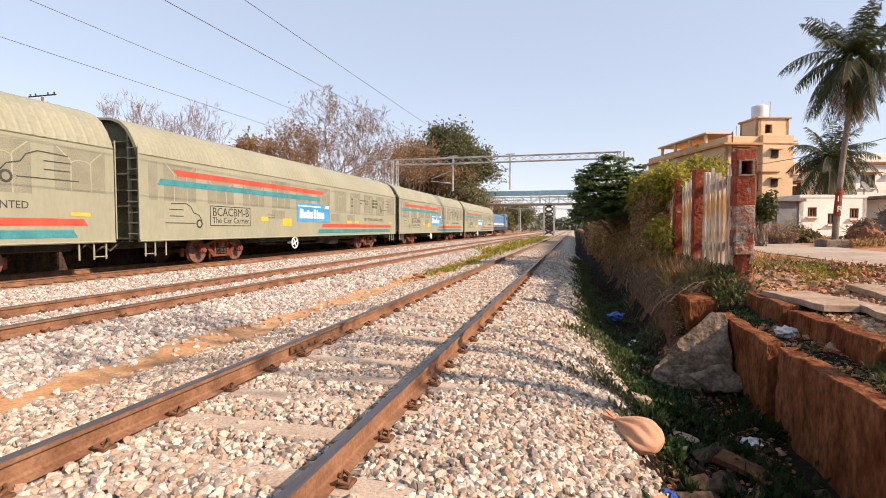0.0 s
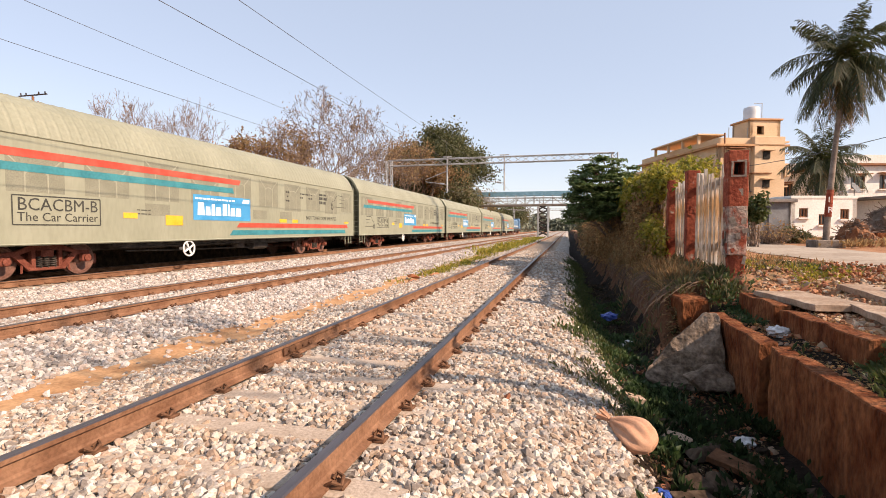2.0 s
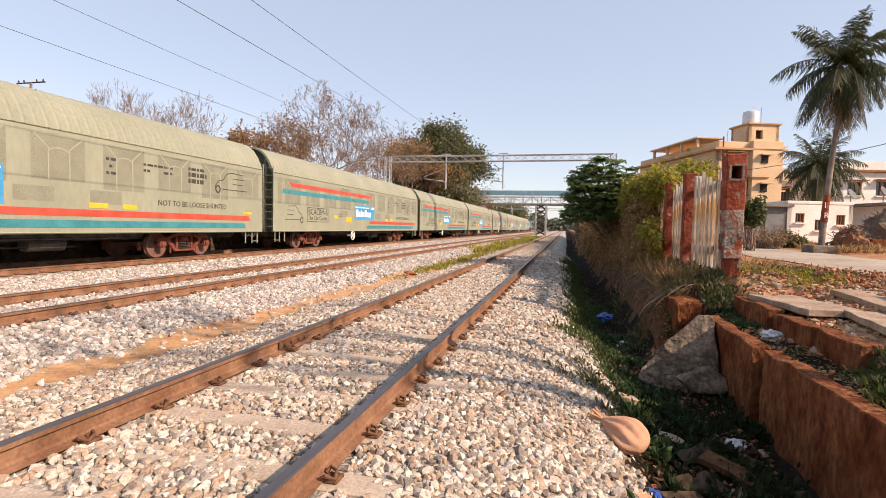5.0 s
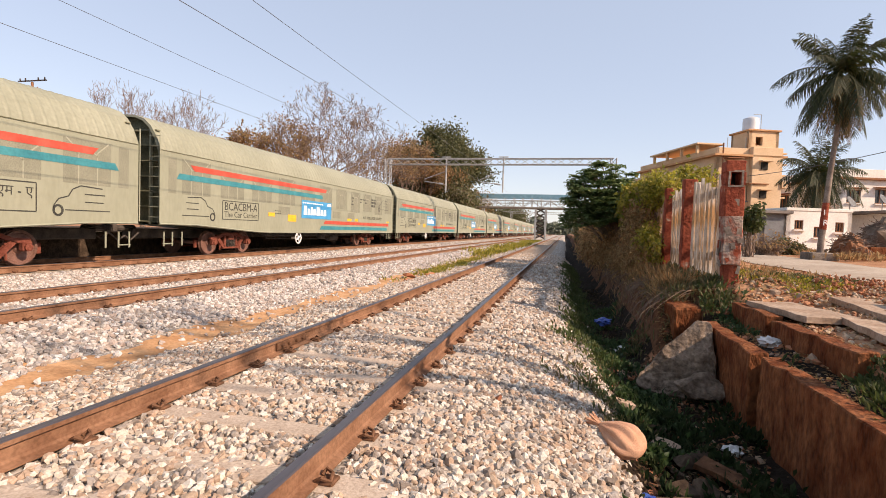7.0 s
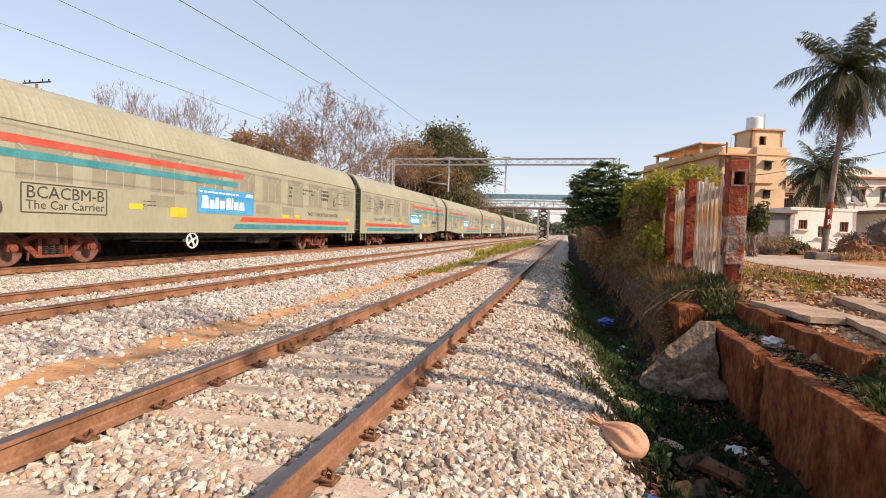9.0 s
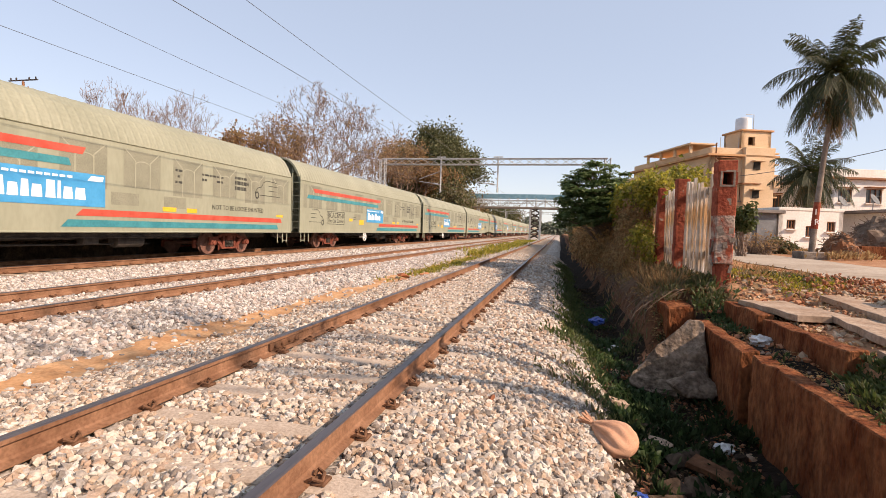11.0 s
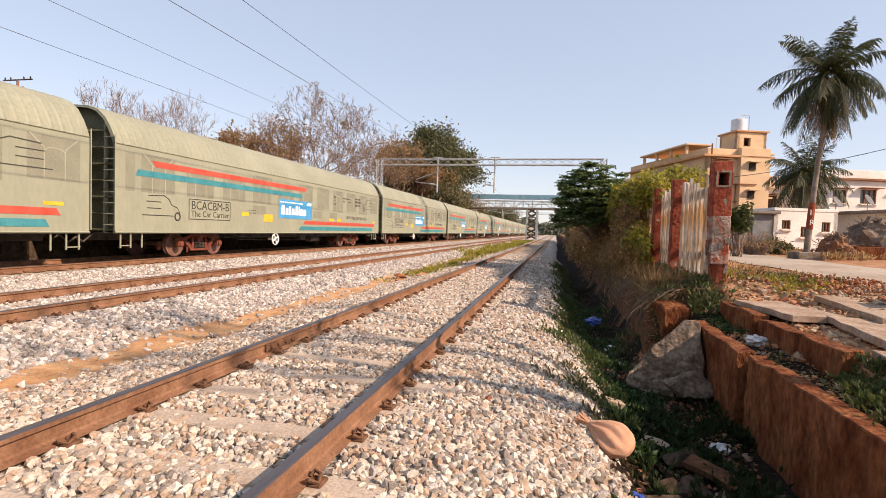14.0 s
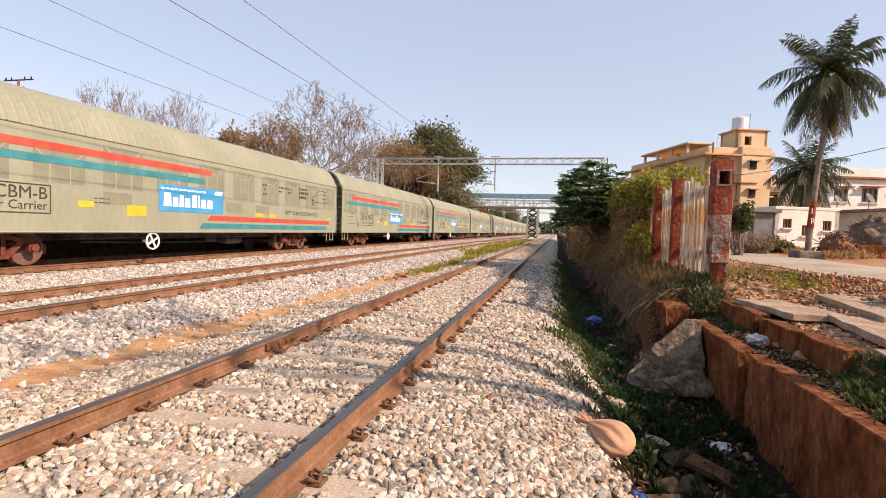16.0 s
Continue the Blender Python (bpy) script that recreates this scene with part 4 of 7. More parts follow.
def footbridge(y):
    t = thing("footbridge", "steel railway footbridge with blue-green roof sheets", "footbridge")
    x0, x1 = -21.0, 2.5
    mb = MB(); mb.box(((x0 + x1) / 2, y, 6.0), (x1 - x0, 2.6, 0.3), ch=0.03)
    part("deck", mb, M_CONC, t)
    mb = MB()
    mb.prism([(-1.7, 8.55), (0, 8.95), (1.7, 8.55), (1.7, 8.5), (0, 8.88), (-1.7, 8.5)], x0 - 0.5, x1 + 0.5, "x")
    part("roof", mb, M_TEALROOF, t, "blue-green corrugated roof")
    for s in (-1.72, 1.72):
        mb = MB(); mb.box(((x0 + x1) / 2, y + s, 8.3), (x1 - x0 + 1, 0.05, 0.75), ch=0.01)
        part("fascia", mb, M_TEALROOF, t, "blue-green side sheeting")
    for s in (-1.25, 1.25):
        mb = MB()
        n = 13
        for k in range(n + 1):
            x = x0 + (x1 - x0) * k / n
            mb.tube([(x, y + s, 6.1), (x, y + s, 8.55)], 0.06, 4)
            if k < n:
                x2 = x0 + (x1 - x0) * (k + 1) / n
                mb.tube([(x, y + s, 6.2), (x2, y + s, 7.5)] if k % 2 else [(x, y + s, 7.5), (x2, y + s, 6.2)], 0.045, 4)
        for z in (6.2, 7.5, 8.5):
            mb.tube([(x0, y + s, z), (x1, y + s, z)], 0.06, 4)
        part("truss", mb, M_STEEL, t, "grey truss side")
    for xt, wt in ((-4.75, 1.9), (-19.5, 1.9)):
        for sx in (-1, 1):
            for sy in (-1, 1):
                mb = MB(); mb.box((xt + sx * wt / 2, y + sy * 1.1, 2.8), (0.34, 0.34, 6.4), ch=0.03)
                part("column", mb, M_STEEL, t)
        mb = MB()
        for k in range(6):
            z = 0.1 + k
            mb.tube([(xt - wt / 2, y - 1.1, z), (xt + wt / 2, y - 1.1, z + 0.95)], 0.15, 4)
            mb.tube([(xt + wt / 2, y - 1.1, z), (xt - wt / 2, y - 1.1, z + 0.95)], 0.15, 4)
        part("bracing", mb, M_UNDER, t, "dark cross bracing")
    return t


footbridge(100)


def crossarm_pole(x, y, z):
    t = thing("telegraph_pole", "rusty steel pole with a crossarm and insulators", "pole")
    mb = MB()
    mb.tube([(x, y, -0.3), (x, y, z - 0.1)], 0.09, 8)
    mb.tube([(x + 0.8, y, -0.3), (x + 0.5, y, z - 0.5)], 0.05, 6)
    part("shaft", mb, M_TRIM, t)
    mb = MB(); mb.box((x, y, z), (2.9, 0.09, 0.09), ch=0.01)
    part("crossarm", mb, M_UNDER, t)
    for k in (-1.25, -0.7, 0.6, 1.25):
        mb = MB(); mb.lathe([(0.03, 0), (0.06, 0.05), (0.045, 0.1), (0.06, 0.14), (0.02, 0.2)], 8, Matrix.Translation((x + k, y, z + 0.045)))
        part("insulator", mb, M_UNDER, t)


crossarm_pole(-41.2, 30.5, 11.9)


# ---- plants ----
def np_mesh(name, verts, faces, mat, smooth=False):
    """A mesh of equal-sided faces from arrays."""
    me = bpy.data.meshes.new(name)
    k = faces.shape[1]
    me.vertices.add(len(verts)); me.vertices.foreach_set("co", verts.astype(np.float32).ravel())
    me.loops.add(faces.size); me.loops.foreach_set("vertex_index", faces.astype(np.int32).ravel())
    me.polygons.add(len(faces)); me.polygons.foreach_set("loop_start", np.arange(0, faces.size, k, dtype=np.int32))
    me.polygons.foreach_set("use_smooth", np.full(len(faces), smooth, dtype=bool))
    for m in (mat if isinstance(mat, (list, tuple)) else [mat]):
        me.materials.append(m)
    me.update(calc_edges=True)
    me.validate()
    return me


def unit(v):
    return v / np.maximum(np.linalg.norm(v, axis=-1, keepdims=True), 1e-9)


def leaves(points, length, width, g, droop=0.3, flat=0.0, aim=None):
    """Folded leaf blades (two quads) at the points, with random turns."""
    n = len(points)
    d = g.normal(size=(n, 3))
    if aim is not None:
        d = d * 0.5 + aim
    d[:, 2] = d[:, 2] * (1 - flat) - droop
    d = unit(d)
    s = unit(np.cross(d, g.normal(size=(n, 3)) * (1 - flat) + np.array([0, 0, 1.0 + flat])))
    nn = np.cross(s, d)
    L = length * g.uniform(0.6, 1.35, (n, 1))
    w = width * g.uniform(0.7, 1.3, (n, 1))
    p0, p3 = points, points + d * L - np.array([0, 0, 1.0]) * L * 0.15
    a = points + d * L * 0.5 + s * w + nn * w * 0.4
    b = points + d * L * 0.5 - s * w + nn * w * 0.4
    m = points + d * L * 0.52
    v = np.stack([p0, a, p3, b, m], 1).reshape(-1, 3)
    k = np.arange(n)[:, None] * 5
    f = np.concatenate([k + np.array([[0, 4, 2, 1]]), k + np.array([[0, 3, 2, 4]])])
    return v, f


def branch_tree(mb, tips, base, direction, length, radius, depth, r, spread=0.6, up=0.15, kids=(2, 4), sides=5, ratio=0.72):
    """Tapered limbs that fork; tips collects the ends of the last twigs."""
    p, d = Vector(base), Vector(direction).normalized()
    pts, rad = [p.copy()], [radius]
    steps = 3 if depth > 1 else 2
    for i in range(steps):
        d = (d + Vector((r.gauss(0, 0.16), r.gauss(0, 0.16), r.gauss(0, 0.1) + up * 0.4))).normalized()
        p = p + d * length / steps
        pts.append(p.copy()); rad.append(radius * (1 - 0.42 * (i + 1) / steps))
    mb.tube(pts, rad, sides if depth > 2 else 3, cap=False)
    if depth == 0:
        tips.append(p)
        return
    if depth <= 2:
        tips.append(pts[1])
    for k in range(r.randint(*kids)):
        at = pts[-1] if k < 2 else pts[r.randint(1, steps)]
        w = Vector((r.gauss(0, 1), r.gauss(0, 1), r.gauss(0, 0.7) + up)).normalized()
        branch_tree(mb, tips, at, d + w * spread * 1.4, length * ratio * r.uniform(0.75, 1.15), max(0.017, rad[-1] * r.uniform(0.7, 0.95)), depth - 1, r, spread, up, kids, sides, ratio)


def tree(x, y, height, seed, label, leaf=None, count=0, size=(0.25, 0.09), depth=5, kids=(2, 4), spread=0.62, trunk_r=0.3, bark=None, name="bare_tree", jitter=0.3, trunk=0.28, first=0.27):
    r, g = random.Random(seed), np.random.default_rng(seed)
    t = thing(name, label, "tree", "trees beyond the tracks")
    z0 = ground_z(x, y)
    mb, tips = MB(), []
    base = Vector((x, y, z0 - 0.1))
    top = base + Vector((r.gauss(0, 0.3), r.gauss(0, 0.3), height * trunk))
    tr = MB(); tr.tube([base, base + (top - base) * 0.15, base.lerp(top, 0.6), top], [trunk_r * 1.35, trunk_r, trunk_r * 0.85, trunk_r * 0.7], 9)
    part("trunk", tr, bark or M_BARK, t, smooth=True)
    for k in range(5):
        w = 2 * math.pi * (k + r.random() * 0.6) / 5
        branch_tree(mb, tips, top - Vector((0, 0, r.random() * height * 0.06)), (math.cos(w) * 0.75, math.sin(w) * 0.75, 0.9), height * first, trunk_r * 0.5, depth, r, spread, 0.25, kids)
    zs = max(p.z for p in tips)
    k = (height + z0) / zs
    mb.v = [(a, b, top.z + (c - top.z) * (height + z0 - top.z) / (zs - top.z)) for a, b, c in mb.v]
    part("crown", mb, M_TWIG, t, "bare forking limbs and twigs", fix=False)
    if leaf and count:
        pts = np.array([(p.x, p.y, top.z + (p.z - top.z) * (height + z0 - top.z) / (zs - top.z)) for p in tips])
        sel = pts[g.integers(0, len(pts), count)] + g.normal(size=(count, 3)) * jitter
        v, f = leaves(sel, size[0], size[1], g)
        part("foliage", np_mesh("foliage", v, f, leaf), None, t)
    return t


def at_depth(px, zc):
    """Ground place of a bearing, given as its offset from the view axis per unit depth."""
    xc = px * zc
    return 0.967 * xc - 0.2545 * zc, 0.2545 * xc + 0.967 * zc


for bearing, depth_m, h, seed, leaf, n, sz in (
        (-0.245, 52, 15.4, 3, M_DRYLEAF, 1500, (0.2, 0.06)),
        (-0.355, 55, 12.6, 4, M_DRYLEAF, 4200, (0.3, 0.11)),
        (-0.27, 70, 17.0, 14, M_DRYLEAF, 900, (0.3, 0.1)),
        (-0.15, 66, 14.0, 5, M_DRYLEAF, 500, (0.28, 0.1)),
        (-0.085, 76, 15.5, 6, M_DRYLEAF, 1200, (0.3, 0.11)),
        (-0.585, 62, 18.2, 7, None, 0, (0.2, 0.1)),
        (-0.49, 64, 17.4, 8, None, 0, (0.2, 0.1)),
        (-0.04, 84, 16.5, 9, M_DRYLEAF, 5000, (0.36, 0.14))):
    tx, ty = at_depth(bearing, depth_m)
    tree(tx, ty, h, seed, "leafless grey-brown tree with fine spreading twigs beyond the train" if n < 3000 else "half-bare tree with dry brown leaves beyond the train", leaf, n, sz, depth=7 if -0.26 < bearing < -0.05 else 6, kids=(2, 3), first=0.19 if bearing < -0.4 else 0.25)
for bearing, depth_m, h, seed, leaf, n, sz, jit in (
        (0.006, 94, 20.5, 21, M_FARGREEN, 60000, (0.45, 0.17), 0.85),
        (-0.045, 97, 18.0, 22, M_DRYLEAF, 14000, (0.4, 0.14), 1.0),
        (0.035, 84, 9.5, 23, M_OLIVE, 3500, (0.4, 0.15), 0.6),
        (0.07, 122, 11.5, 24, M_DRYLEAF, 2500, (0.45, 0.18), 0.8),
        (0.085, 140, 9.5, 25, M_OLIVE, 5000, (0.5, 0.2), 0.9),
        (0.112, 160, 7.0, 26, M_OLIVE, 5000, (0.55, 0.22), 0.9),
        (0.14, 190, 10.0, 27, M_FARGREEN, 5000, (0.6, 0.24), 1.0),
        (0.155, 215, 12.0, 28, M_OLIVE, 5000, (0.6, 0.24), 1.0)):
    tx, ty = at_depth(bearing, depth_m)
    tree(tx, ty, h, seed, "leafy green tree with an uneven rounded crown" if leaf is M_FARGREEN else "dusty olive tree beyond the footbridge", leaf, n, sz, depth=4, kids=(2, 4), spread=0.75, name="leafy_tree", jitter=jit, trunk=0.22, first=0.3)

# roadside tree that shades the tracks
tree(9.6, 3.5, 11.5, 33, "leafless roadside tree that throws branch shadows over the tracks", None, 0, depth=4, kids=(2, 3), trunk_r=0.2, spread=0.38, trunk=0.45, first=0.15)


def far_woods():
    g = np.random.default_rng(5)
    n = 26000
    ang = g.uniform(-0.75, 0.75, n)
    d = g.uniform(230, 420, n)
    hmax = 8.0 + 2.6 * np.sin(ang * 23) + 1.8 * np.sin(ang * 61 + 1) + (d - 230) * 0.015
    pts = np.stack([0.967 * ang * d - 0.2545 * d, 0.2545 * ang * d + 0.967 * d, g.uniform(-0.5, 1, n) * hmax], 1)
    keep = ((np.abs(pts[:, 0] + 8) > 13) | (d > 385)) & (pts[:, 2] > -0.3)
    v, f = leaves(pts[keep], 2.2, 0.9, g)
    tagged(part("far_woods", np_mesh("far_woods", v, f, M_HILL), None), "hazy belt of distant trees along the horizon", "woods", kind="stuff")


far_woods()


def far_grove():
    g = np.random.default_rng(6)
    n = 9000
    ang, d = g.uniform(0.12, 0.33, n), g.uniform(395, 430, n)
    top = 10.5 + 2.5 * np.sin(ang * 70) + 1.5 * np.sin(ang * 160)
    pts = np.stack([0.967 * ang * d - 0.2545 * d, 0.2545 * ang * d + 0.967 * d, g.uniform(-0.05, 1, n) * top], 1)
    v, f = leaves(pts, 2.2, 0.9, g)
    tagged(part("far_grove", np_mesh("far_grove", v, f, M_HILL), None), "hazy grove where the tracks curve out of sight", "woods", kind="stuff")


far_grove()


def clump(name, cx, cy, cz, rx, ry, rz, n, seed, leaf, label, size=(0.14, 0.05), stems=30, twig=None, droop=0.2, flat=0.0, lumps=9, category="bush", foot=None):
    """A bush: stems from its foot, and leaves in uneven lumps."""
    r, g = random.Random(seed), np.random.default_rng(seed)
    t = thing(name, label, category)
    c = np.array([cx, cy, cz])
    lump = c + unit(g.normal(size=(lumps, 3))) * g.uniform(0.35, 0.85, (lumps, 1)) * np.array([rx, ry, rz])
    pick = g.integers(0, lumps, n)
    pts = lump[pick] + g.normal(size=(n, 3)) * np.array([rx, ry, rz]) * 0.24
    mb = MB()
    fz = ground_z(cx, cy) if foot is None else foot[2]
    fx, fy = (cx, cy) if foot is None else foot[:2]
    for k in range(stems):
        e = pts[g.integers(0, n)]
        b = Vector((fx + r.gauss(0, rx * 0.18), fy + r.gauss(0, ry * 0.25), fz - 0.05))
        m = b.lerp(Vector(e), 0.55) + Vector((r.gauss(0, 0.1) * rx, r.gauss(0, 0.1) * ry, 0.12 * rz))
        q = 0.018 if twig is None else twig
        mb.tube([b, m, Vector(e)], [q, q * 0.7, q * 0.3], 4, cap=False)
    part("stem", mb, M_TWIG, t, "thin woody stems", fix=False)
    v, f = leaves(pts, size[0], size[1], g, droop, flat)
    part("foliage", np_mesh("foliage", v, f, leaf), None, t)
    return t


def spray_tree(seed):
    """The dark green tree over the fence: level sprays of paired leaflets."""
    g, r = np.random.default_rng(seed), random.Random(seed)
    t = thing("leafy_shrub_tree", "dark green shrub tree with layered feathery sprays", "tree")
    base = Vector((2.2, 20.0, 0.2))
    mb = MB()
    pts, aims = [], []
    for k in range(230):
        w = r.uniform(0, 2 * math.pi)
        rad = math.sqrt(r.random()) * 1.32
        h = 0.9 + 2.9 * (1 - (rad / 2.0) ** 2) * r.uniform(0.15, 1.0)
        e = Vector((1.5 + math.cos(w) * rad, 20.3 + math.sin(w) * rad, h + 0.45))
        m = base.lerp(e, 0.6) + Vector((0, 0, 0.35))
        mb.tube([base + Vector((r.gauss(0, 0.05), r.gauss(0, 0.05), 0)), m, e], [0.035, 0.02, 0.008], 4, cap=False)
        out = Vector((math.cos(w), math.sin(w), 0))
        for j in range(7):
            a = w + r.uniform(-1.2, 1.2)
            d = Vector((math.cos(a), math.sin(a), r.uniform(-0.35, 0.15)))
            L = r.uniform(0.3, 0.55)
            side = d.cross(Vector((0, 0, 1))).normalized()
            for q in range(9):
                for s in (-1, 1):
                    pts.append(e + d * L * q / 8); aims.append(side * s + d * 0.5)
    part("stem", mb, M_BARK, t, "thin dark limbs", fix=False)
    v, f = leaves(np.array([tuple(p) for p in pts]), 0.15, 0.04, g, 0.1, 0.5, aim=np.array([tuple(a) for a in aims]) * 1.5)
    part("foliage", np_mesh("foliage", v, f, M_SHRUB), None, t)


spray_tree(51)
clump("creeper", 3.55, 16.6, 2.65, 0.5, 2.0, 0.62, 8000, 52, M_YLEAF, "yellow-green creeper heaped over the boundary fence", (0.13, 0.05), 50, lumps=22, foot=(3.5, 16.5, 0.5))
clump("creeper", 2.3, 18.2, 2.3, 0.5, 1.3, 0.6, 9000, 53, M_YLEAF, "yellow-green creeper heaped over the boundary fence", (0.15, 0.06), 40, lumps=16, foot=(2.5, 18.2, 0.4))
clump("creeper", 2.75, 17.2, 2.6, 0.6, 2.6, 0.55, 12000, 152, M_YLEAF, "yellow-green creeper matted over the fence tops", (0.13, 0.05), 60, lumps=30, foot=(2.8, 17.5, 0.5))
clump("creeper", 2.45, 18.0, 1.75, 0.3, 1.3, 0.5, 2600, 54, M_OLIVE, "olive creeper with thinning leaves on the fence", (0.13, 0.05), 60, lumps=18, foot=(2.5, 18, 0.4))
clump("dry_brush", 1.95, 16.0, 0.5, 0.45, 2.6, 0.75, 8000, 55, M_DRYLEAF, "dry brown vines hanging down the ditch bank", (0.15, 0.014), 220, 0.007, droop=0.7, lumps=26, foot=(2.3, 16, 0.4))
clump("dry_brush", 1.8, 20.5, 0.75, 0.55, 2.8, 0.9, 9000, 56, M_DRYLEAF, "dry brown vines hanging down the ditch bank", (0.16, 0.016), 160, 0.008, droop=0.7, lumps=26, foot=(2.2, 19, 0.4))
clump("dry_brush", 1.6, 27, 1.0, 0.9, 5.0, 1.3, 8000, 57, M_DRYLEAF, "dry brown thicket along the ditch bank", (0.2, 0.03), 120, 0.012, droop=0.5, lumps=30, foot=(2.2, 27, 0.4))
clump("creeper", 2.3, 17.0, 1.55, 0.45, 2.2, 0.8, 6500, 153, M_DRYLEAF, "half-dry brown creeper cascading from the fence", (0.11, 0.04), 120, 0.008, droop=0.5, lumps=30, foot=(2.6, 17, 0.5))
clump("creeper", 2.25, 15.0, 1.1, 0.35, 1.6, 0.55, 3000, 154, M_YLEAF, "sparse yellow-green creeper on the bank top", (0.11, 0.04), 60, 0.008, droop=0.4, lumps=20, foot=(2.5, 15, 0.5))
clump("hedge", 2.6, 40, 1.6, 1.3, 14.0, 1.7, 14000, 58, M_OLIVE, "dusty hedge along the railway boundary", (0.28, 0.1), 90, 0.02, lumps=60)
clump("hedge", 3.4, 80, 1.8, 1.8, 30.0, 2.0, 12000, 59, M_OLIVE, "dusty hedge along the railway boundary", (0.45, 0.17), 90, 0.03, lumps=80)


# ---- coconut palms ----
def palm(x, y, h, lean, crown_r, seed, label, fronds=30, thick=0.2):
    r, g = random.Random(seed), np.random.default_rng(seed)
    t = thing("coconut_palm", label, "palm tree", "coconut palms")
    z0 = ground_z(x, y)
    pts = [(x + lean[0] * (k / 10) ** 1.3, y + lean[1] * (k / 10) ** 1.3, z0 + h * k / 10) for k in range(11)]
    mb = MB()
    fine = []
    for k in range(60):
        a = k / 59
        fine.append((x + lean[0] * a ** 1.3, y + lean[1] * a ** 1.3, z0 + h * a))
    mb.tube(fine, [thick * (1.25 - 0.5 * k / 59) * (1.0 + 0.06 * (k % 2)) for k in range(60)], 10)
    trunk = part("trunk", mb, M_CONC, t, "grey ringed palm trunk", smooth=True)
    top = Vector(fine[-1])
    for k in range(fronds):
        w = 2.39996 * k + r.uniform(-0.2, 0.2)
        age = k / (fronds - 1)                       # 0 young and upright, 1 old and hanging
        el = math.radians(80 - 165 * age ** 0.9 + r.uniform(-18, 18))
        L = crown_r * (1.0 + 0.25 * math.sin(math.pi * age)) * r.uniform(0.7, 1.12)
        d = Vector((math.cos(w) * math.cos(el), math.sin(w) * math.cos(el), math.sin(el)))
        side = Vector((-math.sin(w), math.cos(w), 0))
        p = top + d * 0.15
        rach = [p.copy()]
        dd = d.copy()
        n = 12
        for i in range(n):
            dd = (dd + Vector((0, 0, -0.09 - 0.07 * (1 - abs(d.z))))).normalized()
            p = p + dd * L / n
            rach.append(p.copy())
        fm = MB()
        fm.tube(rach, [0.035 * (1 - 0.85 * i / n) * crown_r / 2.6 for i in range(n + 1)], 4, cap=False)
        dry = age > 0.68
        for i in range(2, n * 5 + 1):
            a = i / (n * 5)
            k0 = min(n - 1, int(a * n)); fr = a * n - k0
            q = rach[k0].lerp(rach[k0 + 1], fr)
            tang = (rach[k0 + 1] - rach[k0]).normalized()
            ll = L * 0.31 * math.sin(math.pi * (0.14 + 0.8 * a)) * r.uniform(0.6, 1.2)
            for s in (-1, 1):
                if r.random() < 0.04 + 0.1 * age:
                    continue
                out = (side * s * 0.7 + tang * (0.5 + r.gauss(0, 0.12)) + Vector((0, 0, -0.4 - 0.7 * age + r.gauss(0, 0.2)))).normalized()
                e = q + out * ll + Vector((0, 0, -0.22 * ll))
                m = q + out * ll * 0.5
                wd = tang * (0.024 * crown_r / 2.6)
                fm.add([q - wd * 0.5, q + wd * 0.5, m + wd, m - wd, e], [(0, 1, 2, 3), (3, 2, 4)])
        part("frond", fm, M_PALMDRY if dry and k % 2 == 0 else M_PALM, t, "dry brown hanging frond" if dry and k % 2 == 0 else "", fix=False)
    for k in range(9):
        mb = MB()
        w = 2.4 * k
        c = top + Vector((math.cos(w) * 0.25, math.sin(w) * 0.25, -0.28 - 0.08 * (k % 3)))
        mb.lathe([(0.02, -0.13), (0.09, -0.08), (0.115, 0.0), (0.09, 0.09), (0.03, 0.14)], 8, Matrix.Translation(c))
        part("coconut", mb, M_OLIVE, t, smooth=True)
    return t, trunk


px_, py_ = at_depth((1476 - 784) / 876, 18.5)
p_one, trunk_one = palm(px_, py_, 6.95, (0.55, 0.15), 2.1, 61, "tall coconut palm with a painted band on its leaning trunk", 60, 0.088)
mb = MB()
band_pts = [(px_ + 0.55 * a ** 1.3, py_ + 0.15 * a ** 1.3, ground_z(px_, py_) + 6.95 * a) for a in (0.17, 0.22, 0.27, 0.315)]
mb.tube(band_pts, [0.12, 0.117, 0.114, 0.111], 14)
bnd = part("painted_band", mb, M_REDPOST, p_one, "dull red painted band")
for k, ch in enumerate("IR"):
    me = text_mesh(ch, 0.3, M_WHITE)
    o = new("lettering", me)
    o.parent = bnd
    o.matrix_basis = pose(px_ - 0.02, py_ - 0.135, ground_z(px_, py_) + 1.72 - 0.38 * k, 0, 0, -90)
qx_, qy_ = at_depth((1458 - 784) / 876, 33)
palm(qx_, qy_, 5.2, (0.3, 0.2), 2.5, 62, "shorter coconut palm behind the tall one", 52, 0.17)


def ring_planter(x, y):
    t = thing("tree_ring", "low square concrete ring round the palm foot", "planter")
    mb = MB()
    z = ground_z(x, y)
    for a, b, sx, sy in ((0, -0.4, 0.92, 0.16), (0, 0.4, 0.92, 0.16), (-0.38, 0, 0.16, 0.63), (0.38, 0, 0.16, 0.63)):
        mb = MB(); mb.box((x + a, y + b, z + 0.13), (sx, sy, 0.36), ch=0.03)
        part("kerb_block", mb, M_CONC, t)


ring_planter(px_, py_)


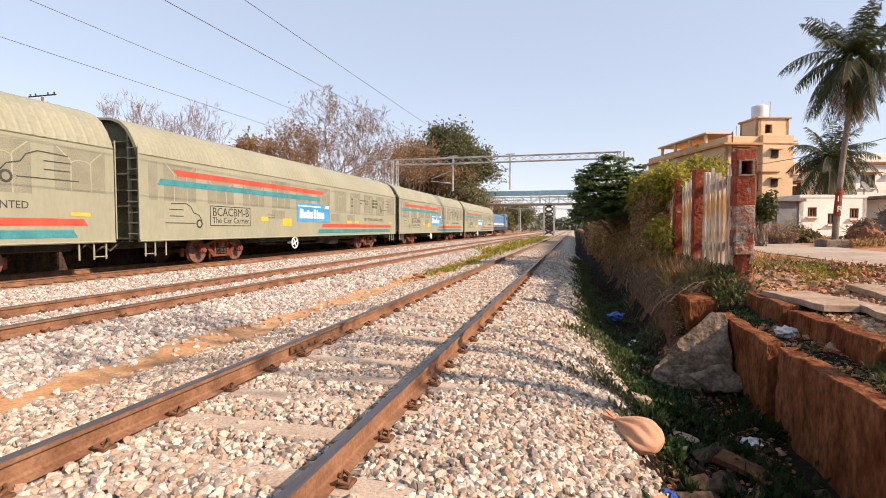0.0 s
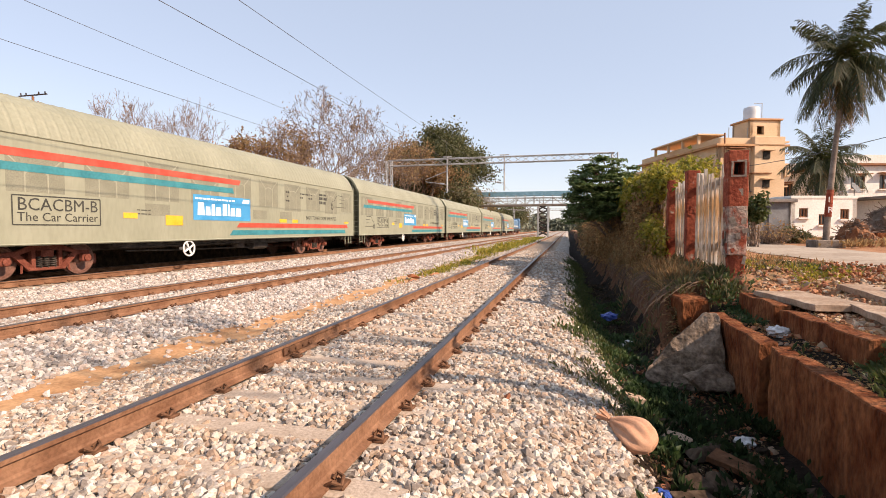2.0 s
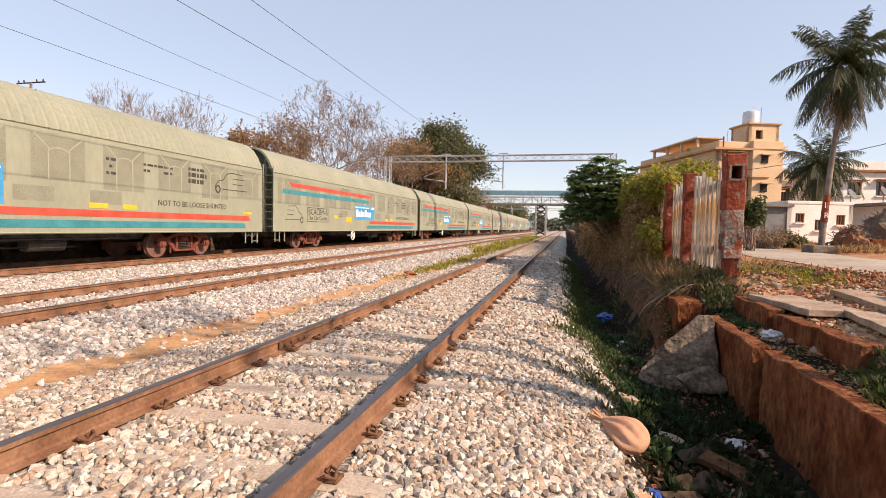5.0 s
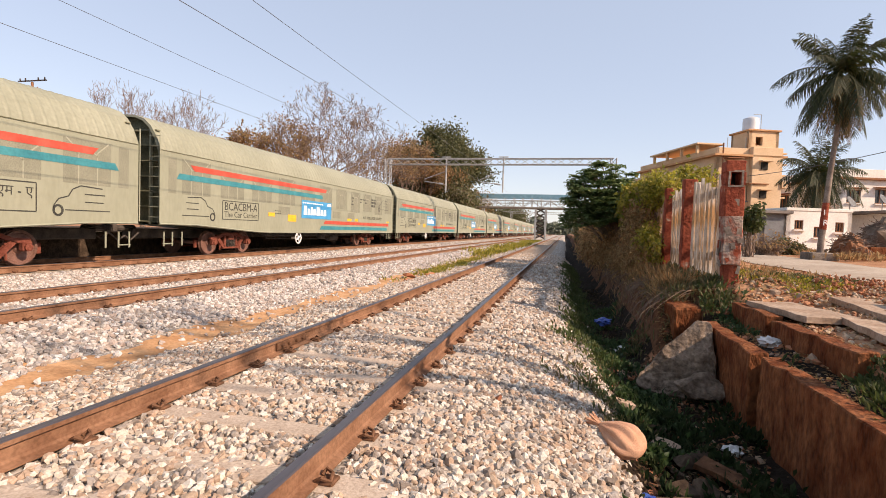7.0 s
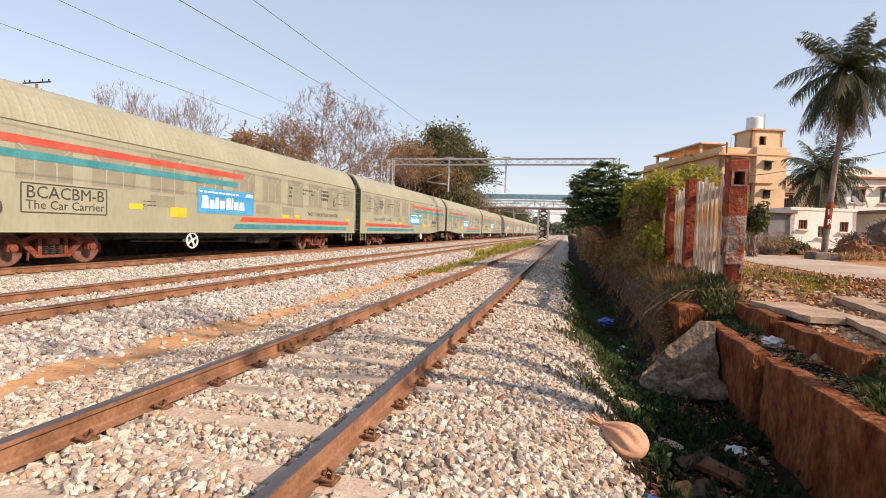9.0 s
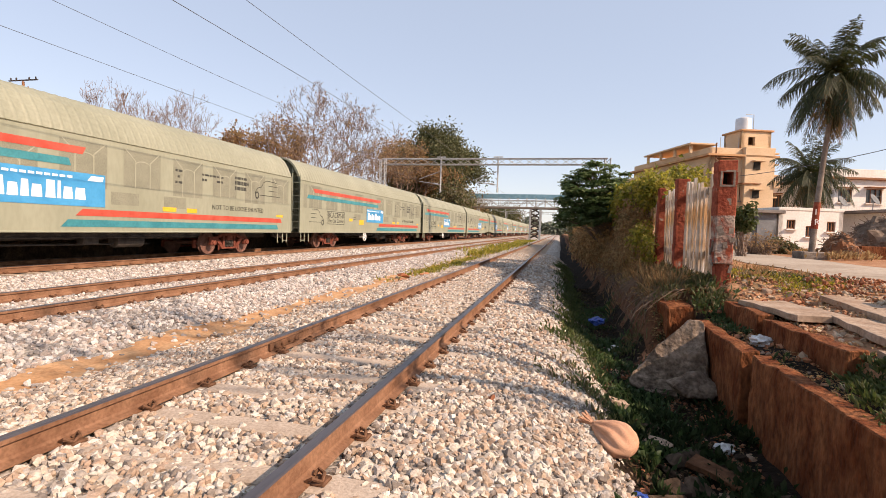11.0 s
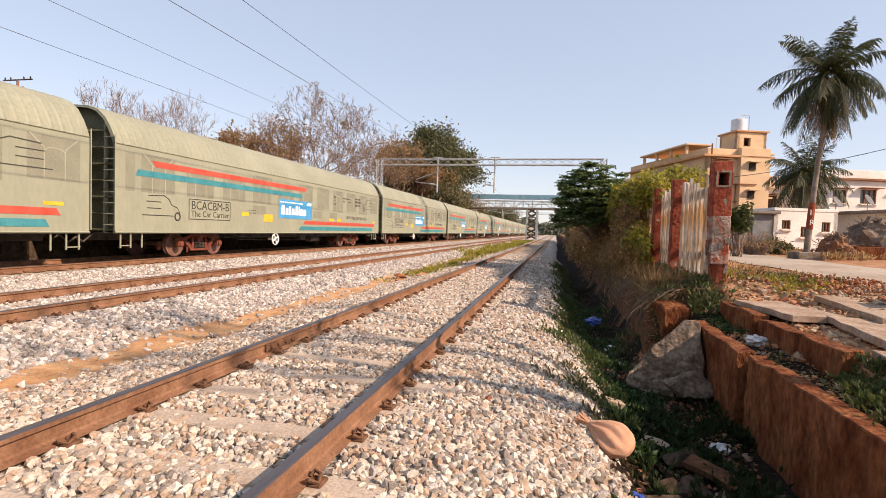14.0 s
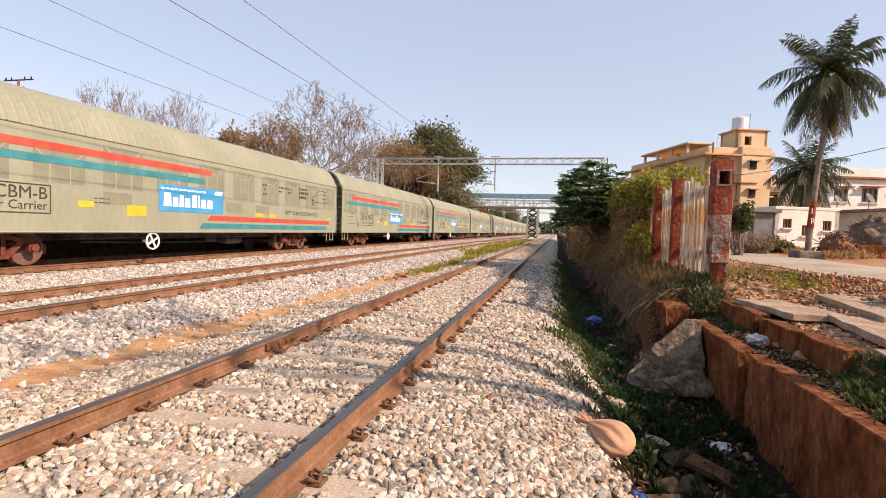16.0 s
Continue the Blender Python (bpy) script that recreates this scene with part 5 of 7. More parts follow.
# ---- houses ----
def wall_with_openings(mb, origin, along, width, height, openings, thick=0.25):
    """A wall whose openings (start, sill, end, head) go right through it. along: unit direction on plan."""
    ax = Vector((along[0], along[1], 0)); nx = Vector((along[1], -along[0], 0))
    o = Vector(origin)
    cells, grid = set(), {}
    us = sorted({0, width, *[v for q in openings for v in (q[0], q[2])]})
    zs = sorted({0, height, *[v for q in openings for v in (q[1], q[3])]})
    for i in range(len(us) - 1):
        for j in range(len(zs) - 1):
            uc, zc = (us[i] + us[i + 1]) / 2, (zs[j] + zs[j + 1]) / 2
            if any(q[0] < uc < q[2] and q[1] < zc < q[3] for q in openings):
                continue
            cells.add((i, j))
    vs, fs = [], []
    def vert(i, j, k):
        if (i, j, k) not in grid:
            grid[(i, j, k)] = len(vs)
            vs.append(o + ax * us[i] + Vector((0, 0, zs[j])) - nx * thick * k)
        return grid[(i, j, k)]
    for i, j in cells:
        ring = [(i, j), (i + 1, j), (i + 1, j + 1), (i, j + 1)]
        fs.append(tuple(vert(a, b, 0) for a, b in ring))
        fs.append(tuple(vert(a, b, 1) for a, b in reversed(ring)))
        for (a, b), near in zip(zip(ring, ring[1:] + ring[:1]), ((i, j - 1), (i + 1, j), (i, j + 1), (i - 1, j))):
            if near not in cells:
                fs.append((vert(*b, 0), vert(*a, 0), vert(*a, 1), vert(*b, 1)))
    mb.add(vs, fs)


def window(parent, origin, along, q, bars_n=3):
    ax = Vector((along[0], along[1], 0)); nx = Vector((along[1], -along[0], 0))
    o = Vector(origin)
    def P(u, z, d):
        return o + ax * u + Vector((0, 0, z)) - nx * d
    def bar(mb, a, b, w, dep):
        c = (Vector(a) + Vector(b)) / 2
        d = Vector(b) - Vector(a)
        turn = Matrix(((ax.x, -ax.y, 0, 0), (ax.y, ax.x, 0, 0), (0, 0, 1, 0), (0, 0, 0, 1)))
        if abs(d.z) > 0.01:
            mb.box(c, (w, dep, d.length), turn)
        else:
            mb.box(c, (d.length, dep, w), turn)
    fr = MB()
    for u in (q[0] + 0.03, q[2] - 0.03):
        bar(fr, P(u, q[1], 0.1), P(u, q[3], 0.1), 0.07, 0.08)
    for z in (q[1] + 0.03, q[3] - 0.03):
        bar(fr, P(q[0], z, 0.1), P(q[2], z, 0.1), 0.07, 0.08)
    for k in range(1, bars_n):
        u = q[0] + (q[2] - q[0]) * k / bars_n
        bar(fr, P(u, q[1], 0.1), P(u, q[3], 0.1), 0.04, 0.05)
    w = part("window", fr, M_TRIM, parent, "brown framed window")
    gl = MB(); gl.add([P(q[0], q[1], 0.16), P(q[2], q[1], 0.16), P(q[2], q[3], 0.16), P(q[0], q[3], 0.16)], [(0, 1, 2, 3)])
    part("pane", gl, M_GLASS, w)
    sl = MB(); bar(sl, P(q[0] - 0.1, q[1] - 0.04, -0.06), P(q[2] + 0.1, q[1] - 0.04, -0.06), 0.08, 0.2)
    part("sill", sl, parent.children[0].data.materials[0] if parent.children else M_CONC, w)
    if q[2] - q[0] < 0.8:
        return
    sh = MB(); bar(sh, P(q[0] - 0.2, q[3] + 0.1, -0.25), P(q[2] + 0.2, q[3] + 0.1, -0.25), 0.07, 0.55)
    part("sunshade", sh, M_TRIM, w, "brown concrete sunshade")


def house(name, label, x0, y0, wx, wy, h, mat, south, west, parapet=0.0, z0=None, trim=M_TRIM, overhang=0.4):
    """A flat-roofed house; openings on its south face (toward -Y) and west face (toward the tracks)."""
    t = thing(name, label, "house", "houses beyond the road")
    z = ground_z(x0, y0) - 0.1 if z0 is None else z0
    faces = [((x0, y0, z), (1, 0), wx, south), ((x0 + wx, y0, z), (0, 1), wy, []), ((x0 + wx, y0 + wy, z), (-1, 0), wx, []), ((x0, y0 + wy, z), (0, -1), wy, west)]
    for o, a, w, ops in faces:
        mb = MB(); wall_with_openings(mb, o, a, w, h, ops)
        part("wall", mb, mat, t)
    for o, a, w, ops in faces:
        for q in ops:
            if q[3] - q[1] < 1.9:
                window(t, o, a, q)
            else:
                ax = Vector((a[0], a[1], 0)); nx = Vector((a[1], -a[0], 0))
                mb = MB(); c = Vector(o) + ax * (q[0] + q[2]) / 2 + Vector((0, 0, (q[1] + q[3]) / 2)) - nx * 0.15
                mb.box(c, (abs(ax.x) * (q[2] - q[0]) + 0.05, abs(ax.y) * (q[2] - q[0]) + 0.05, q[3] - q[1]))
                part("door", mb, M_GREYDOOR, t, "grey painted door")
    mb = MB(); mb.box((x0 + wx / 2, y0 + wy / 2, z + h + 0.09), (wx + 2 * overhang, wy + 2 * overhang, 0.18), ch=0.02)
    part("roof", mb, trim, t, "projecting roof slab")
    if parapet:
        for c, s in (((x0 + wx / 2, y0 + 0.1, 0), (wx, 0.2)), ((x0 + wx / 2, y0 + wy - 0.1, 0), (wx, 0.2)), ((x0 + 0.1, y0 + wy / 2, 0), (0.2, wy - 0.4)), ((x0 + wx - 0.1, y0 + wy / 2, 0), (0.2, wy - 0.4))):
            mb = MB(); mb.box((c[0], c[1], z + h + 0.18 + parapet / 2), (s[0], s[1], parapet), ch=0.02)
            part("parapet", mb, mat, t)
    return t


YH = house("apartment_house", "three-storey ochre plastered house with brown eaves and a roof tank", 11.2, 40.5, 5.4, 13.0, 7.45, M_YWALL,
           [(0.7, 1.0, 1.7, 2.3), (2.6, 0.2, 3.6, 2.3), (0.8, 3.9, 1.9, 5.2), (2.7, 3.9, 4.0, 5.2), (0.8, 6.2, 1.8, 7.2)],
           [(1.0, 1.0, 2.4, 2.4), (4.5, 1.0, 6.0, 2.4), (8.5, 1.0, 10.0, 2.4), (1.0, 4.2, 2.6, 5.7), (4.5, 4.2, 6.2, 5.7), (8.5, 4.2, 10.2, 5.7)], 0.55, trim=M_YTRIM)


def house_extras():
    # stair tower and top slab on the roof
    z = 8.7
    mb = MB(); mb.box((15.3, 40.35, 4.6), (2.6, 0.5, 8.3), ch=0.03)
    bay = part("stair_bay", mb, M_YWALL, YH, "ochre stair bay running the whole height")
    for zz in (2.2, 4.6, 6.9):
        mb = MB(); mb.box((15.0, 40.06, zz + 0.35), (0.55, 0.1, 0.6), ch=0.01)
        part("window", mb, M_DARK, bay, "small dark stair window")
        mb = MB(); mb.box((15.0, 39.9, zz + 0.72), (0.95, 0.5, 0.1), ch=0.01)
        part("ledge", mb, M_YWALL, bay)
    for zz in (3.4, 5.8):
        mb = MB(); mb.box((16.75, 40.3, zz), (0.5, 0.7, 0.55), ch=0.02)
        part("side_box", mb, M_YWALL, bay, "small ochre balcony box")
    mb = MB(); wall_with_openings(mb, (14.0, 40.7, z), (1, 0), 2.6, 1.45, [(0.6, 0.3, 1.2, 1.0)])
    for o, a, w in (((16.6, 40.7, z), (0, 1), 2.2), ((16.6, 42.9, z), (-1, 0), 2.6), ((14.0, 42.9, z), (0, -1), 2.2)):
        wall_with_openings(mb, o, a, w, 1.45, [])
    tw = part("stair_tower", mb, M_YWALL, YH, "ochre stair head on the roof")
    mb = MB(); mb.box((15.3, 41.8, z + 1.52), (2.9, 2.5, 0.14), ch=0.02)
    part("tower_slab", mb, M_YTRIM, tw)
    mb = MB(); mb.box((11.6, 46, z + 0.5), (2.4, 8.0, 0.14), ch=0.02)
    for k in range(4):
        mb.box((10.7 + 0.0 * k, 42.4 + k * 2.4, z + 0.1), (0.2, 0.2, 0.75))
    part("roof_canopy", mb, M_YWALL, YH, "ochre canopy slab over the terrace")
    for k, hz in enumerate((2.9, 5.75)):
        mb = MB(); mb.box((10.55, 47, 0.5 + hz), (1.3, 12.4, 0.16), ch=0.02)
        b = part("balcony", mb, M_YWALL, YH, "long ochre balcony")
        mb = MB(); mb.box((9.95, 47, 1.0 + hz), (0.12, 12.4, 0.85), ch=0.02)
        part("parapet", mb, M_YWALL if k else M_TRIM, b)
    for x, y, h in ((11.6, 40.3, 9.0), (13.1, 40.35, 6.5), (15.0, 40.35, 7.0), (16.3, 40.3, 8.2)):
        mb = MB(); mb.tube([(x, y, 0.5), (x, y, h)], 0.06, 6)
        part("drain_pipe", mb, M_TRIM, YH)
    for x in (12.4, 14.0):
        mb = MB(); mb.tube([(x, 41, 8.2), (x, 41, 9.6)], 0.03, 5)
        part("roof_rod", mb, M_STEEL, YH)
    mb = MB()
    for k in range(9):
        mb.box((16.6 + 0.35, 40.9, 1.2 + k * 0.9), (0.7, 0.7, 0.12))
    part("side_ledge", mb, M_YWALL, YH)
    t = thing("water_tank", "pale grey cylindrical water tank on the stair tower", "water tank")
    mb = MB(); mb.lathe([(0.6, 0), (0.62, 0.05), (0.6, 0.1), (0.62, 0.4), (0.6, 0.45), (0.62, 0.85), (0.6, 0.9), (0.6, 1.1), (0.35, 1.18), (0.25, 1.25)], 20, Matrix.Translation((14.9, 41.8, z + 1.59)))
    part("shell", mb, M_TANK, t, smooth=True)
    mb = MB(); mb.tube([(15.8, 41.8, z + 1.59), (15.8, 41.8, z + 3.1), (15.1, 41.8, z + 3.1)], 0.03, 6)
    part("pipe", mb, M_STEEL, t)


house_extras()


def swing(t, corner, place, degrees):
    """Moves a thing so that one corner of its plan lies at a place, turned."""
    t.matrix_basis = Matrix.Translation((*place, 0)) @ pose(0, 0, 0, 0, 0, degrees) @ Matrix.Translation((-corner[0], -corner[1], 0))


swing(YH, (11.2, 40.5), (11.7, 44.4), 18.4)
swing(bpy.data.objects["water_tank"], (11.2, 40.5), (11.7, 44.4), 18.4)
hx, hy = at_depth((1412 - 784) / 876, 29)
WH = house("low_house", "low whitewashed house with a grey sheet roof by the road", hx, hy, 4.0, 4.5, 2.55, M_WWALL,
           [(0.5, 1.45, 1.05, 2.0), (1.7, 1.0, 2.4, 1.65), (3.0, 1.35, 3.55, 1.95)], [(0.8, 0.15, 2.4, 2.2)], 0, trim=M_WWALL, overhang=0.04)
sx_, sy_ = hx - 2.7 * math.cos(radians(16)), hy - 2.7 * math.sin(radians(16))
SHED = house("shed", "grey shuttered lean-to shed beside the low house", sx_, sy_, 2.6, 4.0, 2.35, M_GREYDOOR, [(0.3, 0.15, 1.4, 2.1)], [], 0, trim=M_ROOFSH, overhang=0.3)
wx_, wy_ = at_depth((1505 - 784) / 876, 40)
house("two_storey_house", "white two-storey house with a terrace behind the low one", wx_, wy_, 10.0, 8.0, 5.9, M_WWALL,
      [(0.6, 4.0, 1.8, 5.1), (3.0, 4.0, 4.4, 5.2), (6.0, 4.0, 7.2, 5.2)], [(1.0, 3.8, 2.4, 5.0)], 0.7, overhang=0.3)
bx_, by_ = at_depth((1425 - 784) / 876, 46)
house("brick_house", "unplastered brown house between the ochre and white houses", bx_, by_, 6.5, 7.0, 4.4, M_TRIM,
      [(0.8, 2.6, 2.0, 3.8), (3.2, 2.6, 4.6, 3.8)], [], 0.6, trim=M_CONC, overhang=0.3)
rx_, ry_ = at_depth((1500 - 784) / 876, 30)
ROW = house("roadside_house", "dark-roofed house with a deep porch by the road", rx_ + 4.5, ry_ + 1.0, 7.0, 6.0, 2.7, M_WWALL, [(0.8, 0.2, 1.8, 2.2), (3.0, 1.0, 4.2, 2.1)], [], 0, trim=M_ROOFSH, overhang=0.9)


def satellite_dish(x, y, z):
    t = thing("satellite_dish", "grey satellite dish on a house roof", "satellite dish", "satellite dishes")
    m = Matrix.Translation((x, y, z)) @ pose(0, 0, 0, 60, 0, 40)
    mb = MB(); mb.lathe([(0.02, 0), (0.25, 0.03), (0.42, 0.11), (0.43, 0.12), (0.25, 0.05), (0.02, 0.02)], 18, m)
    part("dish", mb, M_GREYDOOR, t, smooth=True)
    mb = MB(); mb.tube([(x, y, z - 1.3), (x, y, z)], 0.03, 6); mb.tube([m @ Vector((0, 0.3, 0.06)), m @ Vector((0, 0, 0.45))], 0.012, 5)
    part("mount", mb, M_STEEL, t)


dx_, dy_ = at_depth((1525 - 784) / 876, 33)
satellite_dish(dx_, dy_, 4.0)
dx_, dy_ = at_depth((1568 - 784) / 876, 33)
satellite_dish(dx_ + 0.5, dy_, 4.2)


def service_cable():
    mb = MB()
    pts = []
    a, b = Vector((10.2, 40.0, 5.6)), Vector((22, 22, 8.4))
    for k in range(17):
        p = a.lerp(b, k / 16); p.z -= 0.9 * 4 * (k / 16) * (1 - k / 16)
        pts.append(p)
    mb.tube(pts, 0.02, 5)
    tagged(part("service_cable", mb, M_WIRE), "black service cable slung between the houses", "cable")


service_cable()


def platform():
    t = thing("platform", "low station platform with a pale coping beyond the train", "platform", kind="structure")
    mb = MB(); mb.box((-21.3, 7, 0.25), (10.2, 134, 1.1), ch=0.02)
    # Dark concrete colour does the work of the train's shadow on the platform.
    part("platform_body", mb, M_SHADECONC, t)
    for k in range(44):
        mb = MB(); mb.box((-16.25, -58 + k * 3.0, 0.84), (0.5, 2.97, 0.09), ch=0.015)
        part("coping_slab", mb, M_WWALL, t)


platform()
for o, c in ((WH, (hx, hy)), (SHED, (sx_, sy_)), (bpy.data.objects["two_storey_house"], (wx_, wy_)), (bpy.data.objects["brick_house"], (bx_, by_)), (ROW, (rx_ + 4.5, ry_ + 1.0))):
    swing(o, c, c, 16)

# ---- boundary fence ----
FX = 2.75
POSTS = [9.36, 11.96, 14.05, 16.5, 19.2]


def rough_box(c, s, seed, amt=0.02, cuts=3, m=None):
    """A block with worn, uneven faces."""
    bm = bmesh.new()
    bmesh.ops.create_cube(bm, size=1.0)
    bmesh.ops.scale(bm, vec=s, verts=bm.verts)
    bmesh.ops.bevel(bm, geom=bm.edges[:], offset=min(s) * 0.06, segments=1, affect='EDGES')
    bmesh.ops.subdivide_edges(bm, edges=bm.edges[:], cuts=cuts, use_grid_fill=True)
    for v in bm.verts:
        p = v.co * 3.1 + Vector((seed * 7.3, seed * 1.7, seed))
        v.co += Vector((noise.noise(p), noise.noise(p + Vector((9, 0, 0))), noise.noise(p + Vector((0, 9, 0))))) * amt
    bm.transform(Matrix.Translation(c) @ (m or Matrix.Identity(4)))
    me = bpy.data.meshes.new("block")
    bm.to_mesh(me); bm.free()
    return me


def mesh_part(name, me, mat, parent=None, label="", smooth=False):
    me.materials.append(mat)
    o = new(name, me)
    if smooth:
        me.polygons.foreach_set("use_smooth", [True] * len(me.polygons))
    if parent:
        o.parent = parent
    if label:
        o["label"] = label
    return o


def post_bits(t, x, y, top, seed, n):
    """Flakes of plaster that stand off the post faces."""
    r = random.Random(seed)
    for k in range(n):
        z = r.uniform(0.7, top - 0.5)
        side = r.random() < 0.35
        w, h = r.uniform(0.04, 0.1), r.uniform(0.06, 0.2)
        q = rough_box((0, 0, 0), (w, 0.02, h), seed + k, 0.012, 2)
        m = pose(x - 0.15, y + r.uniform(-0.1, 0.1), z, 0, r.uniform(-20, 20), 90) if side else pose(x + r.uniform(-0.12, 0.12), y - 0.138, z, 0, r.uniform(-20, 20), r.uniform(-4, 4))
        q.transform(m)
        mesh_part("plaster_flake", q, M_CONC if r.random() < 0.5 else M_REDPOST, t, "flaking plaster")


def pale_mesh(h, w, r):
    """One precast pale: tapered top, chipped edges, uneven along its height."""
    mb = MB()
    n = 7
    vs = []
    for k in range(n + 1):
        a = k / n
        ww = w * (1 - 0.25 * max(0, a - 0.8) / 0.2) + r.uniform(-0.012, 0.012)
        tt = 0.05 + r.uniform(-0.008, 0.008)
        off = r.uniform(-0.008, 0.008)
        z = h * a + (r.uniform(-0.03, 0.03) if k in (0, n) else 0)
        vs += [(-tt / 2, -ww / 2 + off, z), (tt / 2, -ww / 2 + off, z), (tt / 2, ww / 2 + off, z), (-tt / 2, ww / 2 + off, z)]
    fs = [(3, 2, 1, 0), tuple(range(4 * n, 4 * n + 4))]
    for k in range(n):
        for i in range(4):
            j = (i + 1) % 4
            fs.append((4 * k + i, 4 * k + j, 4 * k + 4 + j, 4 * k + 4 + i))
    return mb.add(vs, fs)


def fence():
    t = thing("boundary_fence", "decaying precast fence with red posts and rust-streaked pales", "fence")
    # end post with a square hole through its head, its foot eaten away
    x, y = FX, POSTS[0]
    for c, s, mat, sd in (((x - 0.11, y, 2.3), (0.085, 0.28, 0.22), M_REDPOST, 1), ((x + 0.11, y, 2.3), (0.085, 0.28, 0.22), M_REDPOST, 2), ((x, y, 2.505), (0.31, 0.285, 0.19), M_REDPOST, 3), ((x, y, 1.93), (0.3, 0.28, 0.54), M_REDPOST, 4), ((x, y, 1.26), (0.295, 0.275, 0.84), M_GREYPOST, 5), ((x + 0.02, y + 0.02, 0.66), (0.24, 0.24, 0.46), M_REDPOST, 6)):
        mesh_part("post_block", rough_box(c, s, sd, 0.022, 4), mat, t, "peeling red-painted concrete" if mat is M_REDPOST else "flaking grey concrete")
    post_bits(t, x, y, 2.6, 300, 16)
    # Added dark sheet behind the hole, painting the shade inside it.
    mb = MB(); mb.box((x, y + 0.16, 2.3), (0.2, 0.03, 0.24))
    part("hole_back", mb, M_DARK, t)
    # pale cement collar round the hole
    for cx, cz, sx, sz in ((0, 0.125, 0.24, 0.03), (0, -0.125, 0.24, 0.03), (-0.1, 0, 0.03, 0.22), (0.1, 0, 0.03, 0.22)):
        mesh_part("hole_edge", rough_box((x + cx, y - 0.14, 2.3 + cz), (sx, 0.02, sz), 40 + int(cx * 100), 0.01, 2), M_CONC, t, "pale cement edge")
    for i, py in enumerate(POSTS[1:], 1):
        mesh_part("post", rough_box((FX - 0.1, py, 1.44), (0.25, 0.25, 2.26), 10 + i, 0.03, 5, pose(0, 0, 0, rnd.uniform(-1.5, 1.5), rnd.uniform(-2, 2), 0)), M_REDPOST, t, "faded red concrete post")
        post_bits(t, FX - 0.06, py + 0.02, 2.6, 400 + 20 * i, 7)
    for i in range(len(POSTS) - 1):
        a, b = POSTS[i] + 0.2, POSTS[i + 1] - 0.14
        for z, hz in ((2.18, 0.12), (1.0, 0.1)):
            mesh_part("rail", rough_box((FX + 0.04, (a + b) / 2, z), (0.09, b - a, hz), 60 + i, 0.015, 3, pose(0, 0, 0, rnd.uniform(-1.2, 1.2))), M_CONC, t, "grey concrete rail")
        y = a + 0.06
        gap = 0.15 if i == 0 else 0.135
        while y < b:
            if rnd.random() > 0.06:
                z0 = 0.5 + rnd.uniform(0, 0.14)
                h = rnd.uniform(2.34, 2.48) - z0 if rnd.random() > 0.1 else rnd.uniform(1.4, 1.7)
                o = part("pale", pale_mesh(h, rnd.uniform(0.085, 0.11), rnd), M_SLATPAINT, t)
                o.matrix_basis = pose(FX - 0.04 + rnd.uniform(-0.02, 0.02), y, z0, rnd.uniform(-1.6, 1.6), rnd.uniform(-1.5, 1.5), rnd.uniform(-10, 10))
            y += gap * rnd.uniform(0.85, 1.15)


fence()


# ---- retaining walls ----
def walls():
    t = thing("retaining_wall", "red-stained cracked concrete retaining wall along the ditch", "wall", kind="structure")
    for a, b, dx, tilt, top, sd in ((-30.0, -3.05, 0.1, 0, 0.03, 4), (-3.0, 2.95, 0.1, 0, 0.03, 3), (3.0, 6.0, 0.04, 0.5, 0.03, 1), (6.1, 8.1, -0.01, -1.5, 0.05, 2)):
        h = top + 1.15
        mesh_part("wall_panel", rough_box((2.18 + dx, (a + b) / 2, top - h / 2), (0.2, b - a, h), sd, 0.032, 9, pose(0, 0, 0, 0, tilt, 0)), M_REDWALL, t)
    mesh_part("wall_end", rough_box((2.0, 9.1, -0.4), (0.42, 0.7, 1.16), 8, 0.05, 8, pose(0, 0, 0, 3, -3, 6)), M_REDWALL, t, "broken end of the upper wall")
    s = thing("stepped_wall", "second tier of broken red concrete blocks above the ditch", "wall", kind="structure")
    for a, b, dx, z, h, sd in ((7.3, 8.6, -0.06, 0.3, 0.36, 21), (5.3, 7.2, -0.02, 0.27, 0.38, 22), (3.2, 4.7, 0.1, 0.14, 0.3, 23)):
        mesh_part("block", rough_box((2.78 + dx, (a + b) / 2, z - h / 2), (0.2, b - a, h), sd, 0.025, 6, pose(0, 0, 0, rnd.uniform(-1, 1), 0, rnd.uniform(-2, 2))), M_REDWALL, s)
    for cx, cy, lx, ly, z, sd in ((3.15, 7.7, 0.62, 1.5, 0.33, 31), (3.5, 6.2, 0.5, 1.6, 0.32, 32), (4.1, 7.6, 0.55, 1.9, 0.42, 33), (3.1, 4.9, 0.45, 0.8, 0.26, 34)):
        mesh_part("cover_slab", rough_box((cx, cy, z), (lx, ly, 0.08), sd, 0.018, 6, pose(0, 0, 0, rnd.uniform(-2, 2), rnd.uniform(-2, 2), rnd.uniform(-8, 8))), M_TANSLAB, s, "tan broken concrete slab")


walls()


